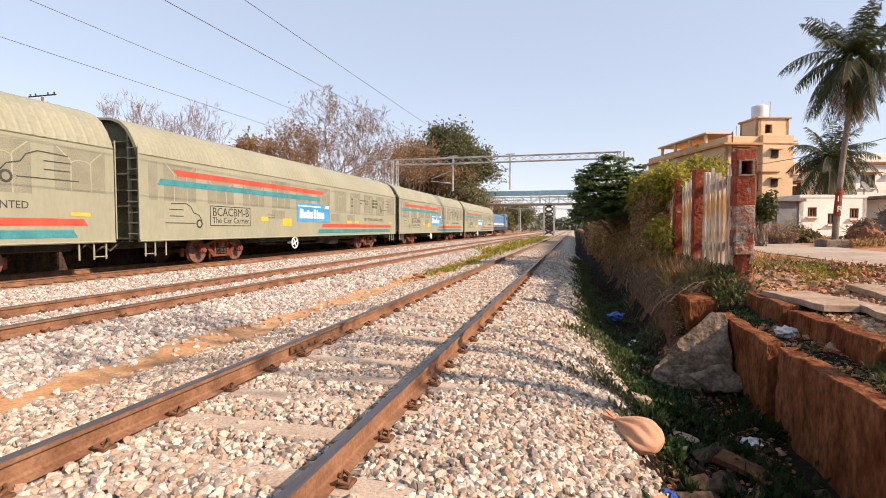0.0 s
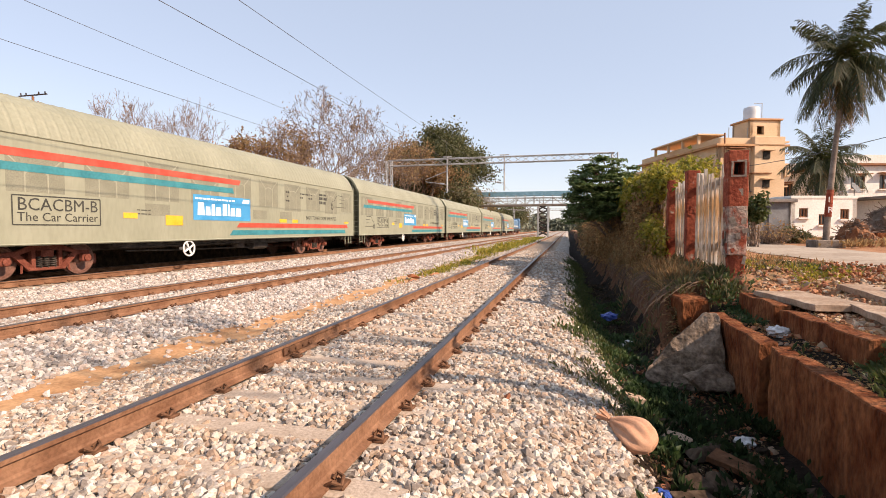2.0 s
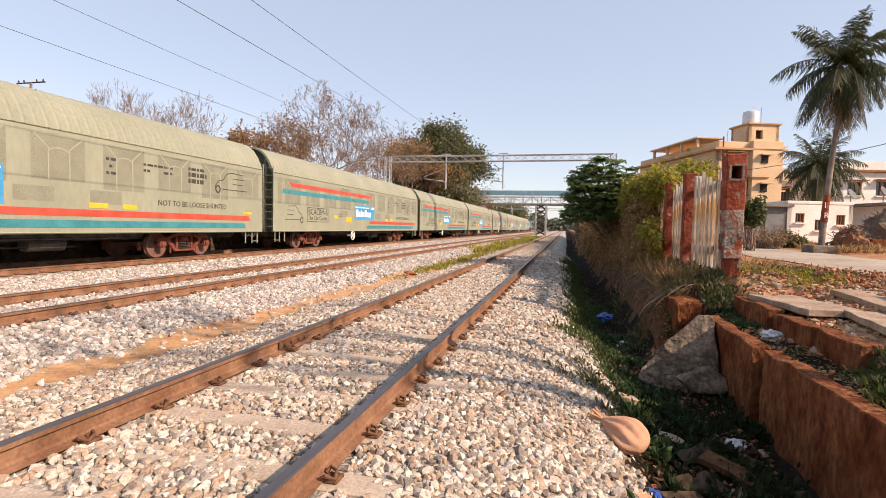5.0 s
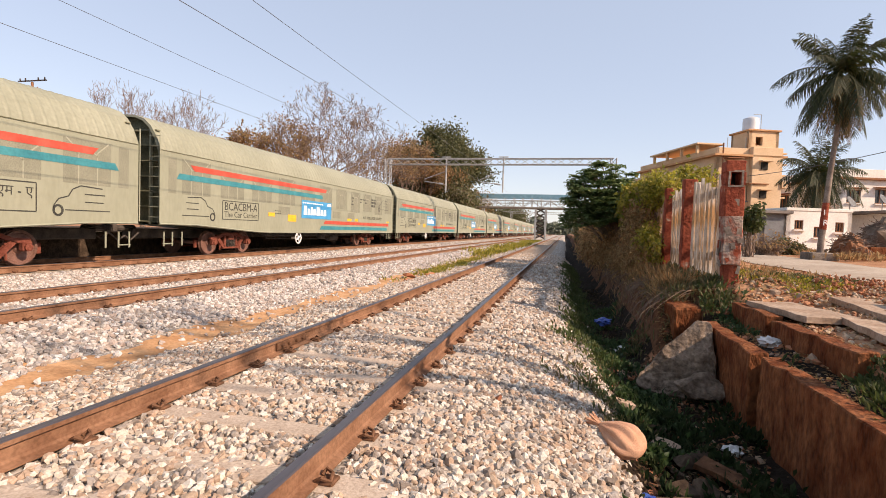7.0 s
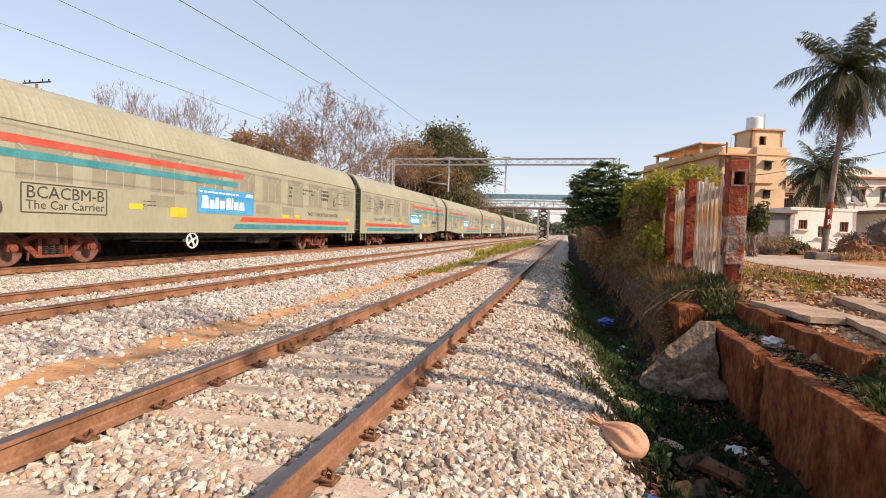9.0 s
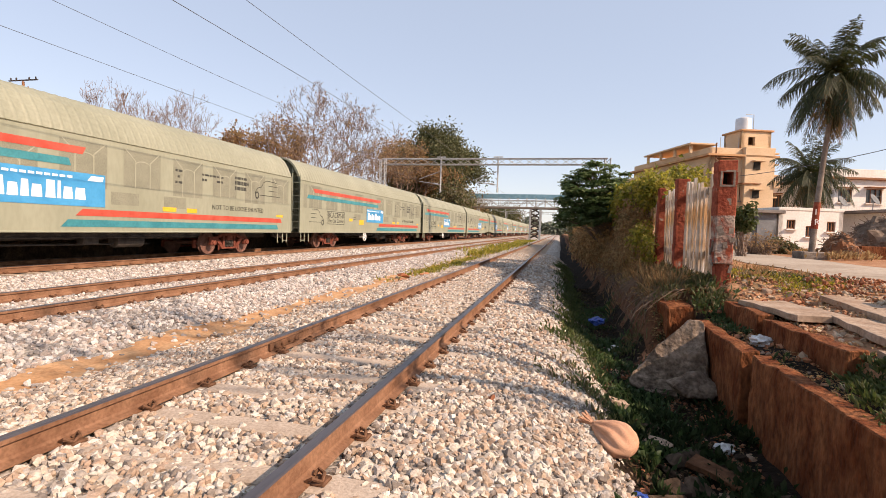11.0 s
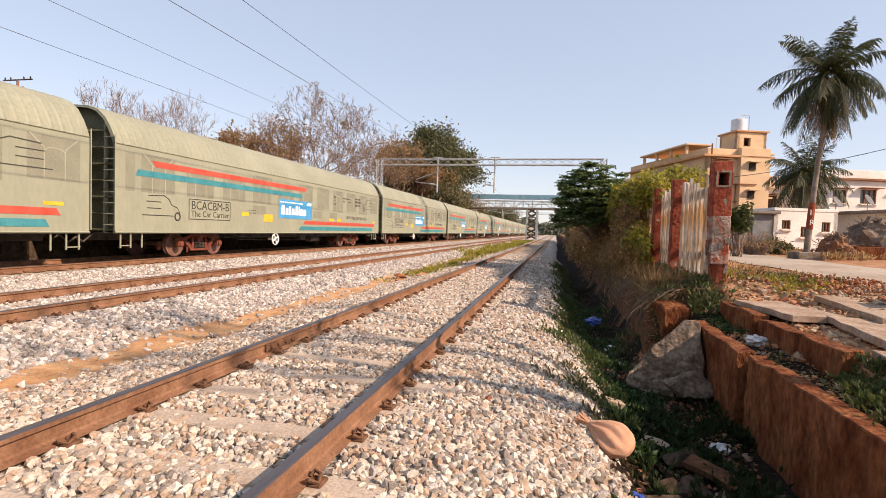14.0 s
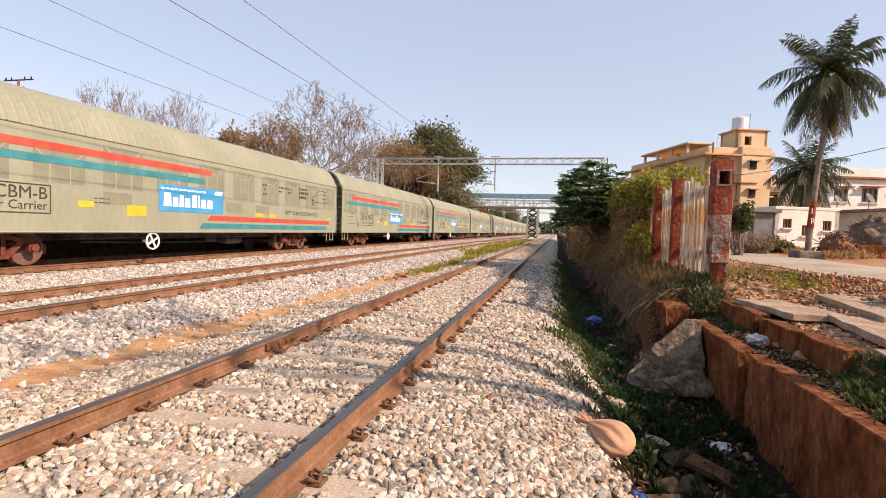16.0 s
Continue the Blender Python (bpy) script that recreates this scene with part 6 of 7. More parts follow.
def broken_block(points, cuts, amt, seed):
    """An angular broken block: the hull of a few corners, its skin roughened."""
    bm = bmesh.new()
    for p in points:
        bm.verts.new(p)
    out = bmesh.ops.convex_hull(bm, input=bm.verts[:])
    dead = [v for v in out["geom_interior"] if isinstance(v, bmesh.types.BMVert)]
    if dead:
        bmesh.ops.delete(bm, geom=dead, context='VERTS')
    bmesh.ops.recalc_face_normals(bm, faces=bm.faces)
    size = max((v.co.length for v in bm.verts))
    bmesh.ops.bevel(bm, geom=bm.edges[:], offset=size * 0.03, segments=1, affect='EDGES')
    bmesh.ops.triangulate(bm, faces=bm.faces[:])
    bmesh.ops.subdivide_edges(bm, edges=bm.edges[:], cuts=cuts, use_grid_fill=True)
    for v in bm.verts:
        p = v.co * (1.6 / size) + Vector((seed * 3.3, seed, 0))
        q = p * 4.5
        v.co += (Vector((noise.noise(p), noise.noise(p + Vector((5, 0, 0))), noise.noise(p + Vector((0, 5, 0))))) * 1.6 + Vector((noise.noise(q), noise.noise(q + Vector((3, 0, 0))), noise.noise(q + Vector((0, 3, 0))))) * 0.7) * amt
    me = bpy.data.meshes.new("broken_block"); bm.to_mesh(me); bm.free()
    return me


def fallen_slab():
    poly = [(-0.62, -0.5), (-0.5, -0.62), (0.15, -0.62), (0.62, -0.42), (0.6, -0.22), (0.5, -0.12), (0.46, 0.3), (0.42, 0.66), (0.2, 0.62), (-0.05, 0.3), (-0.3, 0.02), (-0.55, -0.28)]
    pts = [(a, -0.1, b) for a, b in poly] + [(a * 0.95, 0.13, b * 0.95) for a, b in poly]
    o = mesh_part("fallen_slab", broken_block(pts, 7, 0.035, 3), M_SLABCONC)
    o.matrix_basis = pose(1.62, 7.45, -0.42, -26, 2, -14) @ Matrix.Diagonal((0.82, 1.5, 0.92, 1))
    tagged(o, "broken grey concrete slab leaning on the ditch wall", "concrete slab")
    # lower broken lump under its foot
    g = np.random.default_rng(4)
    pts = unit(g.normal(size=(22, 3))) * np.array([0.4, 0.24, 0.2]) * g.uniform(0.8, 1.1, (22, 1))
    o = mesh_part("concrete_lump", broken_block([tuple(p) for p in pts], 4, 0.022, 5), M_SLABCONC)
    o.matrix_basis = pose(1.84, 7.0, -0.66, 0, 12, 20)
    tagged(o, "rough broken concrete lump at the slab foot", "concrete slab")


fallen_slab()

ICO_V, ICO_F = None, None


def ico():
    bm = bmesh.new()
    bmesh.ops.create_icosphere(bm, subdivisions=1, radius=1.0)
    v = np.array([tuple(q.co) for q in bm.verts]); f = np.array([[w.index for w in q.verts] for q in bm.faces])
    bm.free()
    return v, f


ICO_V, ICO_F = ico()


def rocks(points, sizes, g, squash=(0.55, 0.95)):
    """Angular crushed stones: jittered twenty-sided blocks with random turns."""
    n = len(points)
    v = np.repeat(ICO_V[None], n, 0)
    v = np.sign(v) * np.abs(v) ** 0.55
    v = v * g.uniform(0.62, 1.12, (n, len(ICO_V), 1))
    v = v * np.stack([g.uniform(0.85, 1.35, n), g.uniform(0.65, 1.0, n), g.uniform(*squash, n)], 1)[:, None, :]
    q = unit(g.normal(size=(n, 4)) * np.array([1, 0.35, 0.35, 1]))
    w, x, y, z = q.T
    R = np.stack([np.stack([1 - 2 * (y * y + z * z), 2 * (x * y - z * w), 2 * (x * z + y * w)], 1), np.stack([2 * (x * y + z * w), 1 - 2 * (x * x + z * z), 2 * (y * z - x * w)], 1), np.stack([2 * (x * z - y * w), 2 * (y * z + x * w), 1 - 2 * (x * x + y * y)], 1)], 1)
    v = np.einsum("nij,nkj->nki", R, v) * sizes[:, None, None] + points[:, None, :]
    f = (np.arange(n)[:, None, None] * len(ICO_V) + ICO_F[None]).reshape(-1, 3)
    return v.reshape(-1, 3), f


def gz_array(x, y):
    w = np.clip((y - 8.5) / 0.8, 0, 1)
    a = np.interp(x, [p[0] for p in NEAR_PROFILE], [p[1] for p in NEAR_PROFILE])
    b = np.interp(x, [p[0] for p in FAR_PROFILE], [p[1] for p in FAR_PROFILE])
    return a * (1 - w) + b * w


def ballast(name, x0, x1, y0, y1, density, size, seed, label, keep_edge=None):
    g = np.random.default_rng(seed)
    n = int((x1 - x0) * (y1 - y0) * density)
    x, y = g.uniform(x0, x1, n), g.uniform(y0, y1, n)
    ok = np.ones(n, bool)
    for c in (T1, T2, T3):
        for s in (-1, 1):
            ok &= np.abs(x - (c + s * GAUGE / 2)) > 0.085
    # sleeper faces stay partly bare between the rails
    ph = np.abs(((y - 0.05 + 0.3125) % 0.625) - 0.3125)
    bare = (np.abs(x - T1) < 1.2) & (ph < 0.1)
    patch = np.sin(x * 2.1 + np.floor((y - 0.05 + 0.3125) / 0.625) * 2.4) + np.sin(x * 5.3 + y) * 0.5
    ok &= ~(bare & (patch > -0.25)) | (g.random(n) < 0.12)
    strip_w = 0.42 + 0.16 * np.sin(y * 1.3) + 0.1 * np.sin(y * 3.1 + 1)
    ok &= ~((np.abs(x + 5.05) < strip_w) & (g.random(n) < 0.93))
    edge = np.where(y < 8.6, 0.62, 0.3) + 0.12 * np.sin(y * 2.3) + g.normal(size=n) * 0.1
    ok &= x < edge
    x, y = x[ok], y[ok]
    z = gz_array(x, y) + g.uniform(-0.012, 0.02, len(x))
    s = size * g.uniform(0.6, 1.35, len(x))
    v, f = rocks(np.stack([x, y, z], 1), s, g)
    return tagged(part(name, np_mesh(name, v, f, M_NEARSTONE if x1 > 0 else M_STONE), None), label, "ballast", kind="stuff")


ballast("ballast_stones", -4.9, 0.85, 0.6, 6.5, 860, 0.03, 1, "pale crushed ballast stones round the near track")
ballast("ballast_stones", -4.9, 0.85, 6.5, 14, 460, 0.036, 2, "pale crushed ballast stones along the near track")
ballast("ballast_stones", -4.9, 0.6, 14, 34, 170, 0.05, 3, "pale crushed ballast stones along the near track")
ballast("ballast_stones", -12.9, -4.9, 3.5, 12, 340, 0.037, 4, "pale crushed ballast stones between the far tracks")
ballast("ballast_stones", -13.0, -4.9, 12, 26, 150, 0.05, 5, "pale crushed ballast stones between the far tracks")
ballast("ballast_stones", -13.0, -4.9, 26, 60, 40, 0.075, 6, "pale crushed ballast stones between the far tracks")


def loose_rocks(name, spots, mat, label, category, group):
    """Single angular stones: (x, y, size, seed)."""
    for x, y, s, sd in spots:
        g = np.random.default_rng(sd)
        pts = unit(g.normal(size=(13, 3))) * np.array([g.uniform(1.0, 1.7), g.uniform(0.75, 1.0), g.uniform(0.35, 0.6)]) * s * g.uniform(0.8, 1.1, (13, 1))
        o = mesh_part(name, broken_block([tuple(p) for p in pts], 2, s * 0.05, sd), mat)
        o.matrix_basis = pose(x, y, ground_z(x, y) + s * 0.22, g.uniform(-25, 25), g.uniform(-25, 25), g.uniform(0, 360))
        tagged(o, label, category, group)


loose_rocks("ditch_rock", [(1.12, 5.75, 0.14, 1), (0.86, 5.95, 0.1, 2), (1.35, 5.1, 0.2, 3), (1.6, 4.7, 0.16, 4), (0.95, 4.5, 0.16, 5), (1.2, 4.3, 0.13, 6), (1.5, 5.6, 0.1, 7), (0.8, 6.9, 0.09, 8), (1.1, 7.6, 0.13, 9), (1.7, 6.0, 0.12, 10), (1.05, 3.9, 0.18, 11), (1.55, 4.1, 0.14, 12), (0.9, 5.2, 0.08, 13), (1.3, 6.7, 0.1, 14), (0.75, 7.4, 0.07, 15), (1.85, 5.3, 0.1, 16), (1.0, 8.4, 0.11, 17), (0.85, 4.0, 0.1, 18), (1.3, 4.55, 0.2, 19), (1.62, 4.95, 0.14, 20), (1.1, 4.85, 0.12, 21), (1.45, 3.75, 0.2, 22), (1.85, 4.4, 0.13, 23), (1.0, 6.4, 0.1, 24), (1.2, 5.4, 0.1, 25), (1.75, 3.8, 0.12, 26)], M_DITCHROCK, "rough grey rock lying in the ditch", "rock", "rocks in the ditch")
loose_rocks("red_rock", [(-0.52, 4.42, 0.07, 41), (0.35, 3.0, 0.05, 42), (-4.6, 14.5, 0.2, 43), (-4.9, 15.6, 0.25, 44), (-4.4, 16.4, 0.18, 45), (-4.7, 24, 0.2, 46)], M_BRICK, "reddish stone lying on the ballast", "rock", "red stones")


def scatter_rubble():
    g = np.random.default_rng(8)
    n = 2600
    x = np.concatenate([g.uniform(0.7, 2.0, 900), g.uniform(2.3, 5.2, 1700)])
    y = np.concatenate([g.uniform(2.6, 9, 900), g.uniform(3.2, 14, 1700)])
    z = np.array([ground_z(a, b) for a, b in zip(x, y)])
    v, f = rocks(np.stack([x, y, z], 1), g.uniform(0.012, 0.042, n) * np.where(g.random(n) < 0.08, 2.0, 1), g)
    tagged(part("rubble", np_mesh("rubble", v, f, M_BRICK), None), "crumbled brick and stone rubble on the red soil", "rubble", kind="stuff")
    n = 2600
    x, y = g.uniform(2.95, 5.3, n), g.uniform(6.0, 12.5, n)
    z = np.array([ground_z(a, b) for a, b in zip(x, y)]) + 0.01
    v, f = rocks(np.stack([x, y, z], 1), g.uniform(0.014, 0.05, n), g)
    tagged(part("rubble", np_mesh("rubble", v, f, M_RUBBLE), None), "tan and orange rubble strewn over the verge", "rubble", kind="stuff")
    n = 700
    x, y = g.normal(4.8, 0.6, n), g.normal(9.2, 0.8, n)
    z = np.array([ground_z(a, b) for a, b in zip(x, y)]) + np.maximum(0, 0.16 - 0.1 * ((x - 4.5) ** 2 + (y - 9.4) ** 2)) * g.random(n)
    v, f = rocks(np.stack([x, y, z], 1), g.uniform(0.012, 0.032, n) * np.where(g.random(n) < 0.06, 1.8, 1), g)
    tagged(part("rubble_heap", np_mesh("rubble_heap", v, f, M_BRICK), None), "heap of orange-red brick rubble by the road verge", "rubble", kind="stuff")


scatter_rubble()


def sack():
    """A jute sack, its mouth tied and folded in creases."""
    bm = bmesh.new()
    bmesh.ops.create_uvsphere(bm, u_segments=40, v_segments=24, radius=1.0)
    for v in bm.verts:
        a = math.atan2(v.co.z, v.co.y)
        u = (v.co.x + 1) / 2                               # 0 at the tied mouth
        prof = (math.sin(math.pi * (0.06 + 0.9 * u)) ** 0.7) * (0.45 + 0.65 * u)
        crease = 1 + 0.2 * math.sin(a * 9 + 2 * math.sin(u * 4)) * (1 - u) ** 0.6 + 0.05 * noise.noise(v.co * 2.5)
        rad = math.hypot(v.co.y, v.co.z)
        k = prof * crease / max(0.25, math.sqrt(max(1e-4, 1 - v.co.x ** 2))) if rad > 1e-4 else 0
        v.co = Vector((v.co.x * 0.21, v.co.y * k * 0.21, max(-0.075, v.co.z * k * 0.135)))
    me = bpy.data.meshes.new("sack"); bm.to_mesh(me); bm.free()
    t = thing("jute_sack", "crumpled tan jute sack lying at the ballast edge", "sack")
    o = mesh_part("bag", me, M_JUTE, t, "", True)
    mb = MB()
    for k in range(7):
        w = k * 0.9
        mb.tube([(-0.21, 0, 0), (-0.27, 0.03 * math.cos(w), 0.03 * math.sin(w)), (-0.32, 0.06 * math.cos(w), 0.05 * math.sin(w))], [0.02, 0.016, 0.01], 5)
    part("mouth", mb, M_JUTE, t, "tied ruffled mouth")
    t.matrix_basis = pose(0.55, 4.42, ground_z(0.55, 4.42) + 0.12, 18, 16, -35)


sack()


def plastic(name, x, y, s, mat, label, seed, dz=0.0):
    bm = bmesh.new()
    bmesh.ops.create_icosphere(bm, subdivisions=3, radius=s)
    for v in bm.verts:
        p = v.co / s * 2.2 + Vector((seed, 0, 0))
        v.co *= 1 + 0.55 * noise.noise(p) + 0.25 * noise.noise(p * 3)
        v.co.z *= 0.55
    me = bpy.data.meshes.new(name); bm.to_mesh(me); bm.free()
    o = mesh_part(name, me, mat)
    o.matrix_basis = pose(x, y, ground_z(x, y) + s * 0.3 + dz, 0, 0, seed * 40)
    tagged(o, label, "litter", "litter")


plastic("plastic_bag", 0.95, 11.8, 0.16, M_BLUEBAG, "crumpled blue plastic bag in the ditch weeds", 1, 0.15)
plastic("plastic_bag", 1.15, 9.8, 0.13, M_PALEBAG, "crumpled pale plastic bag in the ditch", 2)
plastic("plastic_bag", 2.55, 6.9, 0.13, M_PALEBAG, "crumpled pale plastic bag on the wall ledge", 3)
plastic("plastic_bag", 1.75, 5.5, 0.09, M_PALEBAG, "small pale wrapper among ditch stones", 4)
plastic("plastic_bag", 0.72, 4.05, 0.08, M_BLUEBAG, "small dark blue wrapper beside the sack", 5)


def weeds(name, spots, seed, mat, label, blade=(0.16, 0.02), per=60, spread=0.25, kind="stuff"):
    """Tufts of blades at the spots (x, y)."""
    g = np.random.default_rng(seed)
    pts, aim = [], []
    for x, y in spots:
        for k in range(per):
            a, r = g.uniform(0, 2 * math.pi), abs(g.normal()) * spread
            px, py = x + math.cos(a) * r, y + math.sin(a) * r
            pts.append((px, py, ground_z(px, py) + g.uniform(0, 0.12) * blade[0] / 0.16)); aim.append((math.cos(a) * 0.6, math.sin(a) * 0.6, 1.6))
    v, f = leaves(np.array(pts), blade[0], blade[1], g, 0.0, aim=np.array(aim))
    tagged(part(name, np_mesh(name, v, f, mat), None), label, "weeds", kind=kind)


gw = np.random.default_rng(77)
weeds("ditch_weeds", [(0.5 - 0.016 * max(0, y - 6) * 0.5 + gw.normal() * 0.14, y) for y in gw.uniform(7.2, 30, 150)], 1, M_LEAF, "green weeds along the ballast edge of the ditch", (0.11, 0.017), 55, 0.16)
weeds("ditch_weeds", [(gw.uniform(0.5, 1.5), gw.uniform(5.5, 15)) for _ in range(60)], 2, M_DARKLEAF, "low dark weeds on the ditch floor", (0.1, 0.016), 45, 0.18)
weeds("verge_weeds", [(gw.uniform(2.9, 4.6), gw.uniform(9.6, 15)) for _ in range(16)], 3, M_DRYLEAF, "dry weeds on the soil bank", (0.12, 0.01), 50, 0.2)
weeds("verge_weeds", [(gw.normal(3.9, 0.35), gw.normal(10.2, 0.6)) for _ in range(12)], 4, M_OLIVE, "dusty yellow-green weeds by the fence foot", (0.08, 0.016), 60, 0.22)
weeds("bank_weeds", [(gw.normal(2.2, 0.3), gw.uniform(8.7, 13.5)) for _ in range(30)], 5, M_OLIVE, "dusty weeds on the earth bank below the fence", (0.15, 0.014), 60, 0.2)
weeds("track_grass", [(-4.7 + gw.normal() * 0.35, gw.uniform(14, 30)) for _ in range(55)], 6, M_YLEAF, "short yellow-green grass between the tracks", (0.13, 0.02), 34, 0.25)
weeds("track_grass", [(-5.0 + gw.normal() * 0.5, gw.uniform(30, 90)) for _ in range(160)], 7, M_YLEAF, "short dry grass between the tracks", (0.25, 0.05), 26, 0.5)
weeds("ledge_weeds", [(2.62 + gw.normal() * 0.12, 4.45 + gw.normal() * 0.3) for _ in range(9)], 8, M_LEAF, "green herb growing on the wall ledge", (0.08, 0.013), 110, 0.12)
weeds("ledge_weeds", [(2.55 + gw.normal() * 0.08, gw.uniform(7.4, 8.9)) for _ in range(10)], 9, M_DARKLEAF, "small green weeds on the wall ledge", (0.08, 0.014), 60, 0.1)
weeds("edge_grass", [(0.45 + gw.normal() * 0.15, gw.uniform(4.6, 7.0)) for _ in range(14)], 10, M_OLIVE, "thin yellow-green grass at the ballast edge", (0.1, 0.012), 30, 0.14)
weeds("ditch_weeds", [(gw.uniform(0.75, 2.05), gw.uniform(3.0, 7.0)) for _ in range(52)], 31, M_SHADELEAF, "weeds on the ditch floor, darkened for its shade", (0.11, 0.02), 55, 0.14)
weeds("verge_weeds", [(gw.uniform(2.9, 4.6), gw.uniform(8.7, 11.2)) for _ in range(34)], 32, M_YLEAF, "low yellow-green weeds among the rubble", (0.06, 0.014), 55, 0.16)
weeds("bank_weeds", [(gw.uniform(1.7, 2.2), gw.uniform(9.6, 16)) for _ in range(44)], 33, M_DRYLEAF, "tangle of dry stalks on the bank top", (0.24, 0.009), 50, 0.18)
weeds("roadside_weeds", [(gw.uniform(9.6, 11.5), gw.uniform(20, 34)) for _ in range(26)], 11, M_DRYLEAF, "dry weeds beyond the road", (0.25, 0.05), 30, 0.4)
weeds("verge_weeds", [(gw.normal(3.95, 0.25), gw.normal(9.3, 0.35)) for _ in range(9)], 12, M_YLEAF, "yellow-green weeds growing in the brick rubble", (0.07, 0.016), 40, 0.16)
weeds("verge_weeds", [(gw.normal(4.3, 0.3), gw.normal(10.0, 0.4)) for _ in range(5)], 13, M_LEAF, "green weeds at the road verge", (0.08, 0.018), 40, 0.16)
weeds("bank_weeds", [(gw.normal(2.45, 0.22), gw.uniform(8.5, 11.5)) for _ in range(24)], 14, M_LEAF, "leafy green weeds at the fence foot", (0.1, 0.022), 40, 0.15)
weeds("ditch_weeds", [(gw.uniform(0.6, 1.25), gw.uniform(4.9, 10.5)) for _ in range(34)], 15, M_DARKLEAF, "dark broad-leaved weeds in the ditch", (0.1, 0.03), 40, 0.13)
weeds("ledge_weeds", [(2.75 + gw.normal() * 0.12, gw.uniform(4.0, 5.4)) for _ in range(10)], 16, M_LEAF, "green herb growing behind the wall ledge", (0.08, 0.016), 80, 0.11)



def litter():
    """Dead leaves, stalks and scraps lying over the ditch floor, the ledge and the bank."""
    g = np.random.default_rng(91)
    for name, x0, x1, y0, y1, n, ln, mat, label in (
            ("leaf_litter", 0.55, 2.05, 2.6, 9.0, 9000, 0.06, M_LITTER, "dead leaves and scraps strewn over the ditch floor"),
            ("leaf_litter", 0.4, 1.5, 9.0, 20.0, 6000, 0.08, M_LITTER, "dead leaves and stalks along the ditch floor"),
            ("ledge_litter", 2.3, 3.0, 3.0, 8.8, 3500, 0.05, M_DRYLEAF, "dry leaf litter on the wall ledge"),
            ("bank_litter", 1.65, 2.9, 8.8, 14.0, 6000, 0.09, M_DRYLEAF, "dry stalks and leaves on the earth bank"),
            ("verge_litter", 2.9, 5.2, 4.0, 13.0, 3500, 0.06, M_DRYLEAF, "dry leaves on the red soil verge")):
        x, y = g.uniform(x0, x1, n), g.uniform(y0, y1, n)
        keep = np.sin(x * 7 + y * 3) + np.sin(y * 5.1 - x * 4) + g.normal(size=n) > -0.3
        x, y = x[keep], y[keep]
        z = np.array([ground_z(a, b) for a, b in zip(x, y)]) + 0.015 + np.abs(g.normal(size=len(x))) * 0.02
        v, f = leaves(np.stack([x, y, z], 1), ln, ln * 0.22, g, 0.0, 0.75)
        tagged(part(name, np_mesh(name, v, f, mat), None), label, "leaf litter", kind="stuff")


litter()


def ditch_debris():
    """Broken pieces that lie singly in the ditch."""
    for x, y, s, rot, mat, sd, label in (
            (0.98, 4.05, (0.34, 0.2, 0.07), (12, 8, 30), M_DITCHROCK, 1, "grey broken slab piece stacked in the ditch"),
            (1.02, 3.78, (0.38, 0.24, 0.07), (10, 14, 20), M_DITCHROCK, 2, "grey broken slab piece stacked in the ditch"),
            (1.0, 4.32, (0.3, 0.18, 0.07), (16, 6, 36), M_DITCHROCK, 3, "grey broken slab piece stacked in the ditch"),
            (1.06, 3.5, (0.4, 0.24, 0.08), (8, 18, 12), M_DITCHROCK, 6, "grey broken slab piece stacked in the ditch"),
            (1.5, 4.75, (0.5, 0.15, 0.06), (14, 12, -38), M_BANK, 4, "reddish broken plank of concrete in the ditch"),
            (1.08, 5.3, (0.27, 0.15, 0.07), (10, 10, -30), M_TANSLAB, 5, "flat pale stone lying in the ditch"),
            (0.78, 6.2, (0.24, 0.15, 0.08), (0, 14, 20), M_TANSLAB, 7, "flat pale stone lying in the ditch"),
            (0.62, 3.7, (0.16, 0.1, 0.05), (20, 10, 50), M_JUTE, 8, "torn piece of tan sacking beside the ballast"),
            (0.7, 3.45, (0.2, 0.1, 0.05), (10, 20, 70), M_JUTE, 9, "torn piece of tan sacking beside the ballast")):
        q = rough_box((0, 0, 0), s, sd + 70, 0.04, 6)
        o = mesh_part("broken_piece", q, mat)
        o.matrix_basis = pose(x, y, ground_z(x, y) + s[2] * 0.5 + 0.05, *rot)
        tagged(o, label, "debris", "broken pieces in the ditch")


ditch_debris()


def hanging_roots():
    """Dry roots and vines that hang over the cut bank below the fence."""
    r = random.Random(17)
    mb = MB()
    for k in range(420):
        y = r.uniform(9.2, 21)
        x = 2.15 + r.gauss(0, 0.18)
        z = ground_z(x, y) + 0.05
        p = Vector((x, y, z))
        pts = [p.copy()]
        d = Vector((-1, r.gauss(0, 0.5), r.uniform(0.0, 0.6))).normalized()
        for i in range(5):
            d = (d + Vector((r.gauss(0, 0.25), r.gauss(0, 0.25), -0.42))).normalized()
            p = p + d * r.uniform(0.1, 0.24)
            pts.append(p.copy())
        mb.tube(pts, [0.009, 0.008, 0.007, 0.005, 0.004, 0.002], 3, cap=False)
    tagged(part("hanging_roots", mb, M_TWIG, fix=False), "dry roots and vines hanging down the cut bank", "roots", kind="stuff")


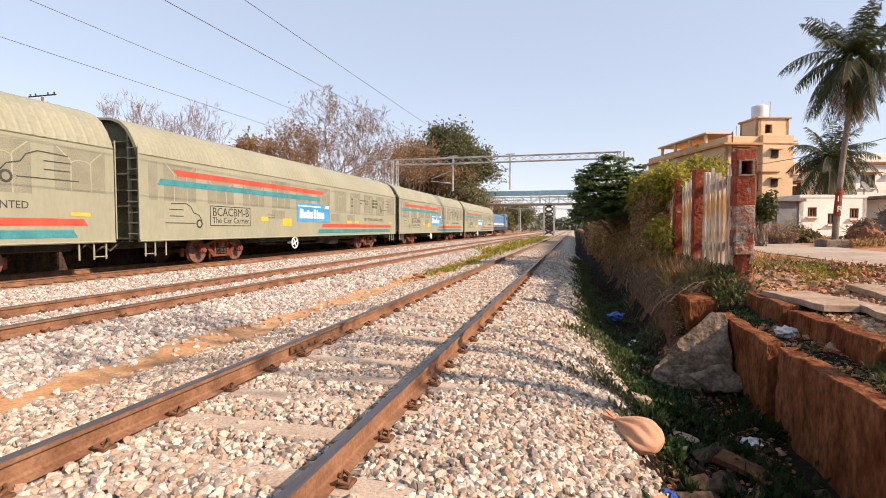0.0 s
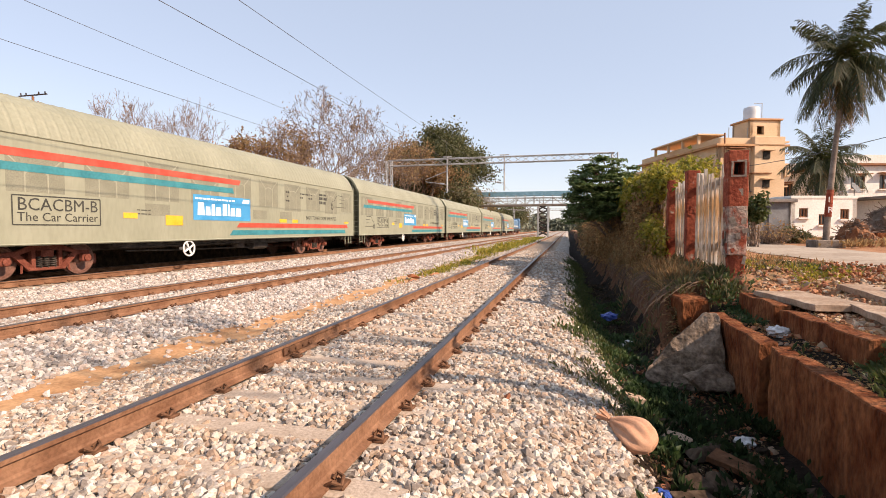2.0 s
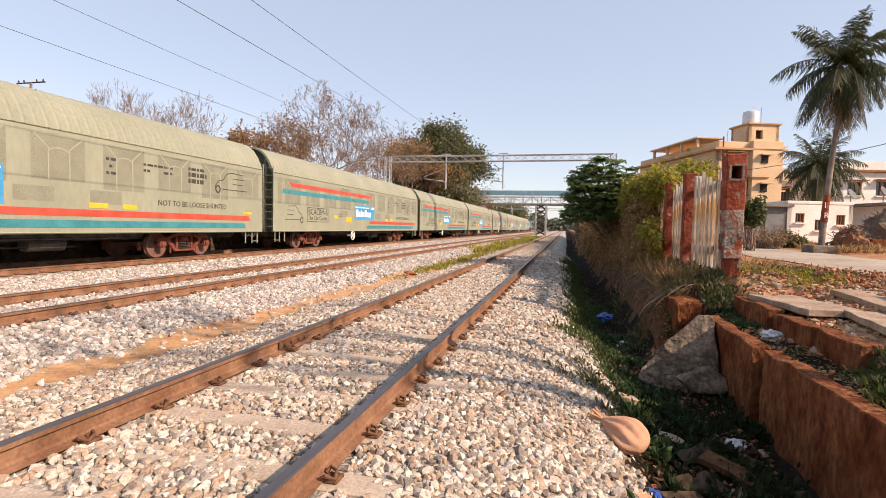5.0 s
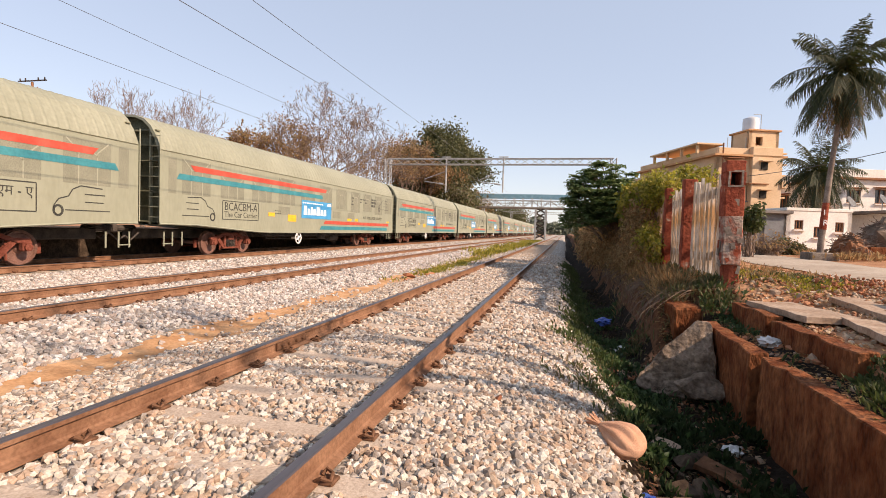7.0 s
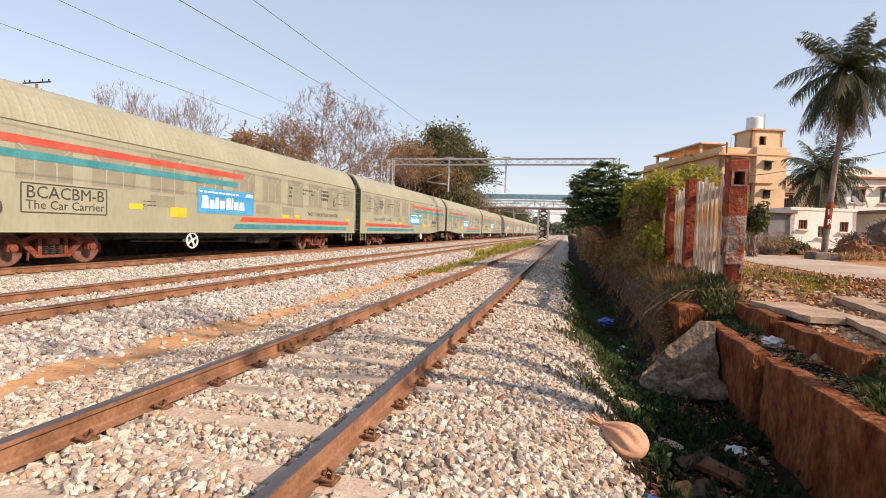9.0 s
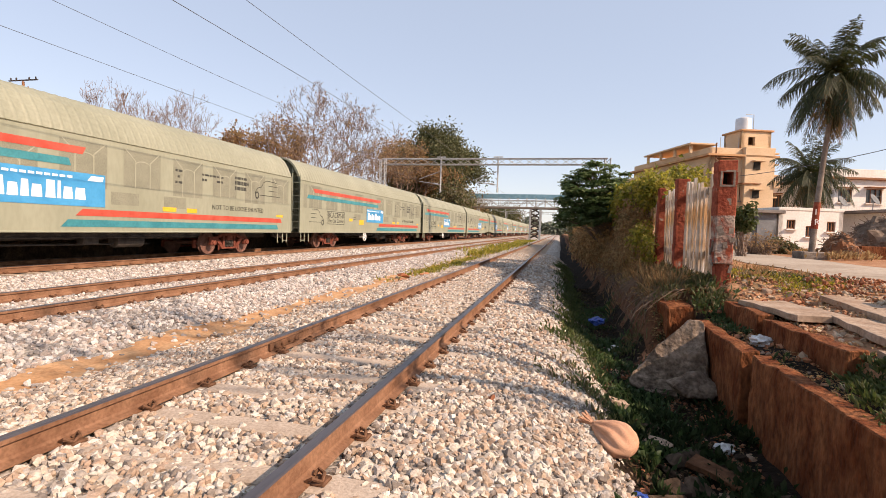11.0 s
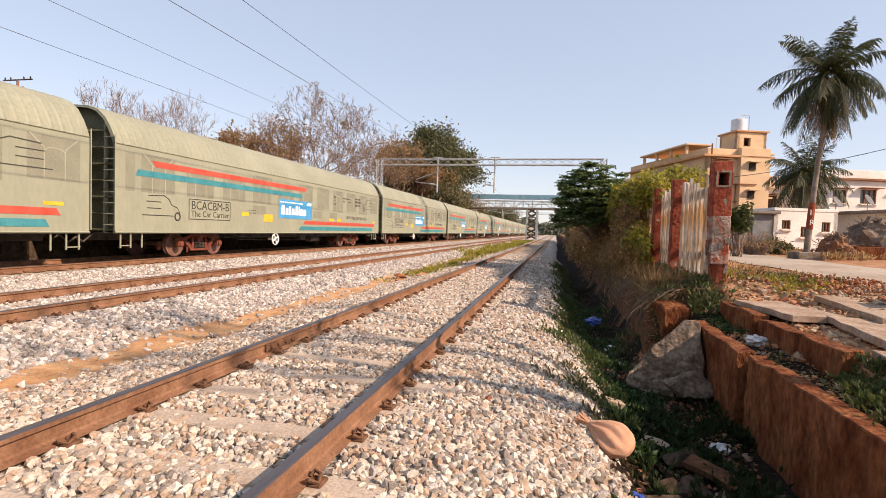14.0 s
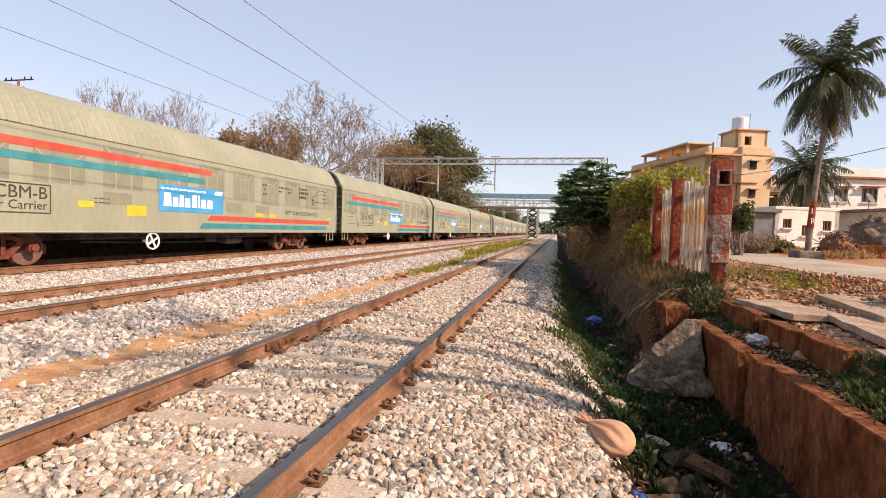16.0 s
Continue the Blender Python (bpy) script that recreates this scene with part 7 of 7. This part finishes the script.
hanging_roots()
bx1, by1 = at_depth((1378 - 784) / 876, 22)
clump("dry_bush", bx1, by1, 1.15, 1.1, 0.9, 0.6, 500, 71, M_DRYLEAF, "leafless grey-brown bush beside the road", (0.1, 0.03), 260, 0.012, lumps=14)
bx1, by1 = at_depth((1425 - 784) / 876, 24)
clump("roadside_bush", bx1, by1, 0.95, 0.8, 0.6, 0.4, 1800, 72, M_OLIVE, "low olive bush beside the road", (0.14, 0.05), 40, lumps=9)
bx1, by1 = at_depth((1345 - 784) / 876, 19)
clump("roadside_bush", bx1, by1, 2.1, 0.45, 0.6, 0.6, 1800, 73, M_LEAF, "green bush behind the boundary post", (0.16, 0.06), 30, lumps=9)
bx1, by1 = at_depth((1525 - 784) / 876, 24)
clump("firewood_heap", bx1, by1, 0.95, 0.8, 0.7, 0.6, 400, 74, M_DRYLEAF, "dark heap of dry brushwood by the road", (0.12, 0.04), 340, 0.02, lumps=12, category="heap")


def brick_stack(x, y, nx, nz, seed):
    t = thing("brick_stack", "small stack of red bricks by the road", "bricks", "brick stacks")
    z = ground_z(x, y)
    mb = MB(); mb.box((0, 0, 0), (0.22, 0.1, 0.07), ch=0.006)
    me = mb.mesh("brick", M_BRICK)
    r = random.Random(seed)
    for k in range(nz):
        for i in range(nx):
            for j in range(4):
                o = new("brick", me); o.parent = t
                o.location = (x + i * 0.235 + r.uniform(-0.015, 0.015), y + j * 0.11, z + 0.035 + k * 0.075)


bx1, by1 = at_depth((1556 - 784) / 876, 22)
brick_stack(bx1, by1, 4, 6, 1)


def concrete_block(x, y, label):
    o = mesh_part("concrete_block", rough_box((x, y, ground_z(x, y) + 0.12), (0.5, 0.4, 0.32), 91, 0.02), M_CONC)
    tagged(o, label, "concrete block")


concrete_block(4.75, 7.6, "pale square concrete block on the verge")


def water_trough():
    x, y = at_depth((1602 - 784) / 876, 20)
    z = ground_z(x, y)
    t = thing("planter_box", "brick planter box with dry plants by the road", "planter")
    for a, b, sx, sy in ((0, -0.45, 1.8, 0.12), (0, 0.45, 1.8, 0.12), (-0.84, 0, 0.12, 0.78), (0.84, 0, 0.12, 0.78)):
        mb = MB(); mb.box((x + a, y + b, z + 0.25), (sx, sy, 0.56), ch=0.02)
        part("side", mb, M_REDWALL, t)
    mb = MB(); mb.box((x, y, z + 0.4), (1.56, 0.78, 0.1)); part("soil", mb, M_SOIL, t)


water_trough()


def mound(name, bearing, depth_m, r, h, seed, mat, label, sticks):
    """A heap with an uneven skin and loose sticks lying on it."""
    x, y = at_depth(bearing, depth_m)
    z = ground_z(x, y)
    t = thing(name, label, "heap", "heaps by the road")
    bm = bmesh.new()
    bmesh.ops.create_icosphere(bm, subdivisions=4, radius=1.0)
    for v in bm.verts:
        p = v.co * 2.4 + Vector((seed, 0, 0))
        k = 1 + 0.22 * noise.noise(p) + 0.16 * noise.noise(p * 3) + 0.08 * noise.noise(p * 8)
        v.co = Vector((v.co.x * r * k, v.co.y * r * k, max(-0.15, v.co.z) * h * k))
    me = bpy.data.meshes.new(name); bm.to_mesh(me); bm.free()
    me.transform(Matrix.Translation((x, y, z)))
    mesh_part("mass", me, mat, t)
    q = random.Random(seed)
    mb = MB()
    for k in range(sticks):
        w, e = q.uniform(0, 6.28), q.uniform(0.1, 1.4)
        c = Vector((x + math.cos(w) * math.cos(e) * r * 1.02, y + math.sin(w) * math.cos(e) * r * 1.02, z + math.sin(e) * h * 1.02))
        d = Vector((q.gauss(0, 1), q.gauss(0, 1), q.gauss(0, 0.5))).normalized() * q.uniform(0.15, 0.4)
        mb.tube([c - d, c + d], 0.014, 4, cap=False)
    part("brushwood", mb, M_TWIG, t, "loose dry sticks", fix=False)


mound("dung_heap", (1530 - 784) / 876, 19.5, 0.62, 0.95, 3, M_TRIM, "dark brown dried heap beside the palm", 120)
mound("hay_heap", (1618 - 784) / 876, 22, 1.6, 1.75, 4, M_BARK, "large brown brushwood heap by the road", 400)


# ---- motion ----
SPEED_ROWS = [(0.0, 0.0), (2.0, 40.2), (3.5, 70.65), (4.0, 80.75), (6.5, 130.95), (7.0, 141.0), (8.0, 160.75), (9.0, 180.2), (11.5, 230.2), (12.5, 249.85), (13.0, 259.9), (14.5, 289.35), (15.0, 299.2), (16.0, 318.85)]
Y_FIRST = 12.32                          # rear edge of the third wagon behind the locomotive at the start


ROLL = 85.5                              # degrees of wheel turn in a thirtieth of a second


def motions():
    for ob, offset in TRAIN:
        walk(ob, [(t, pose(T3, Y_FIRST + offset + s, 0)) for t, s in SPEED_ROWS])
        for b in ob.children:
            for w in b.children:
                if w.name.startswith("wheelset"):
                    x, y, z = w.location
                    walk(w, [(k / FPS, pose(x, y, z, -ROLL * k)) for k in range(0, 481)])


motions()
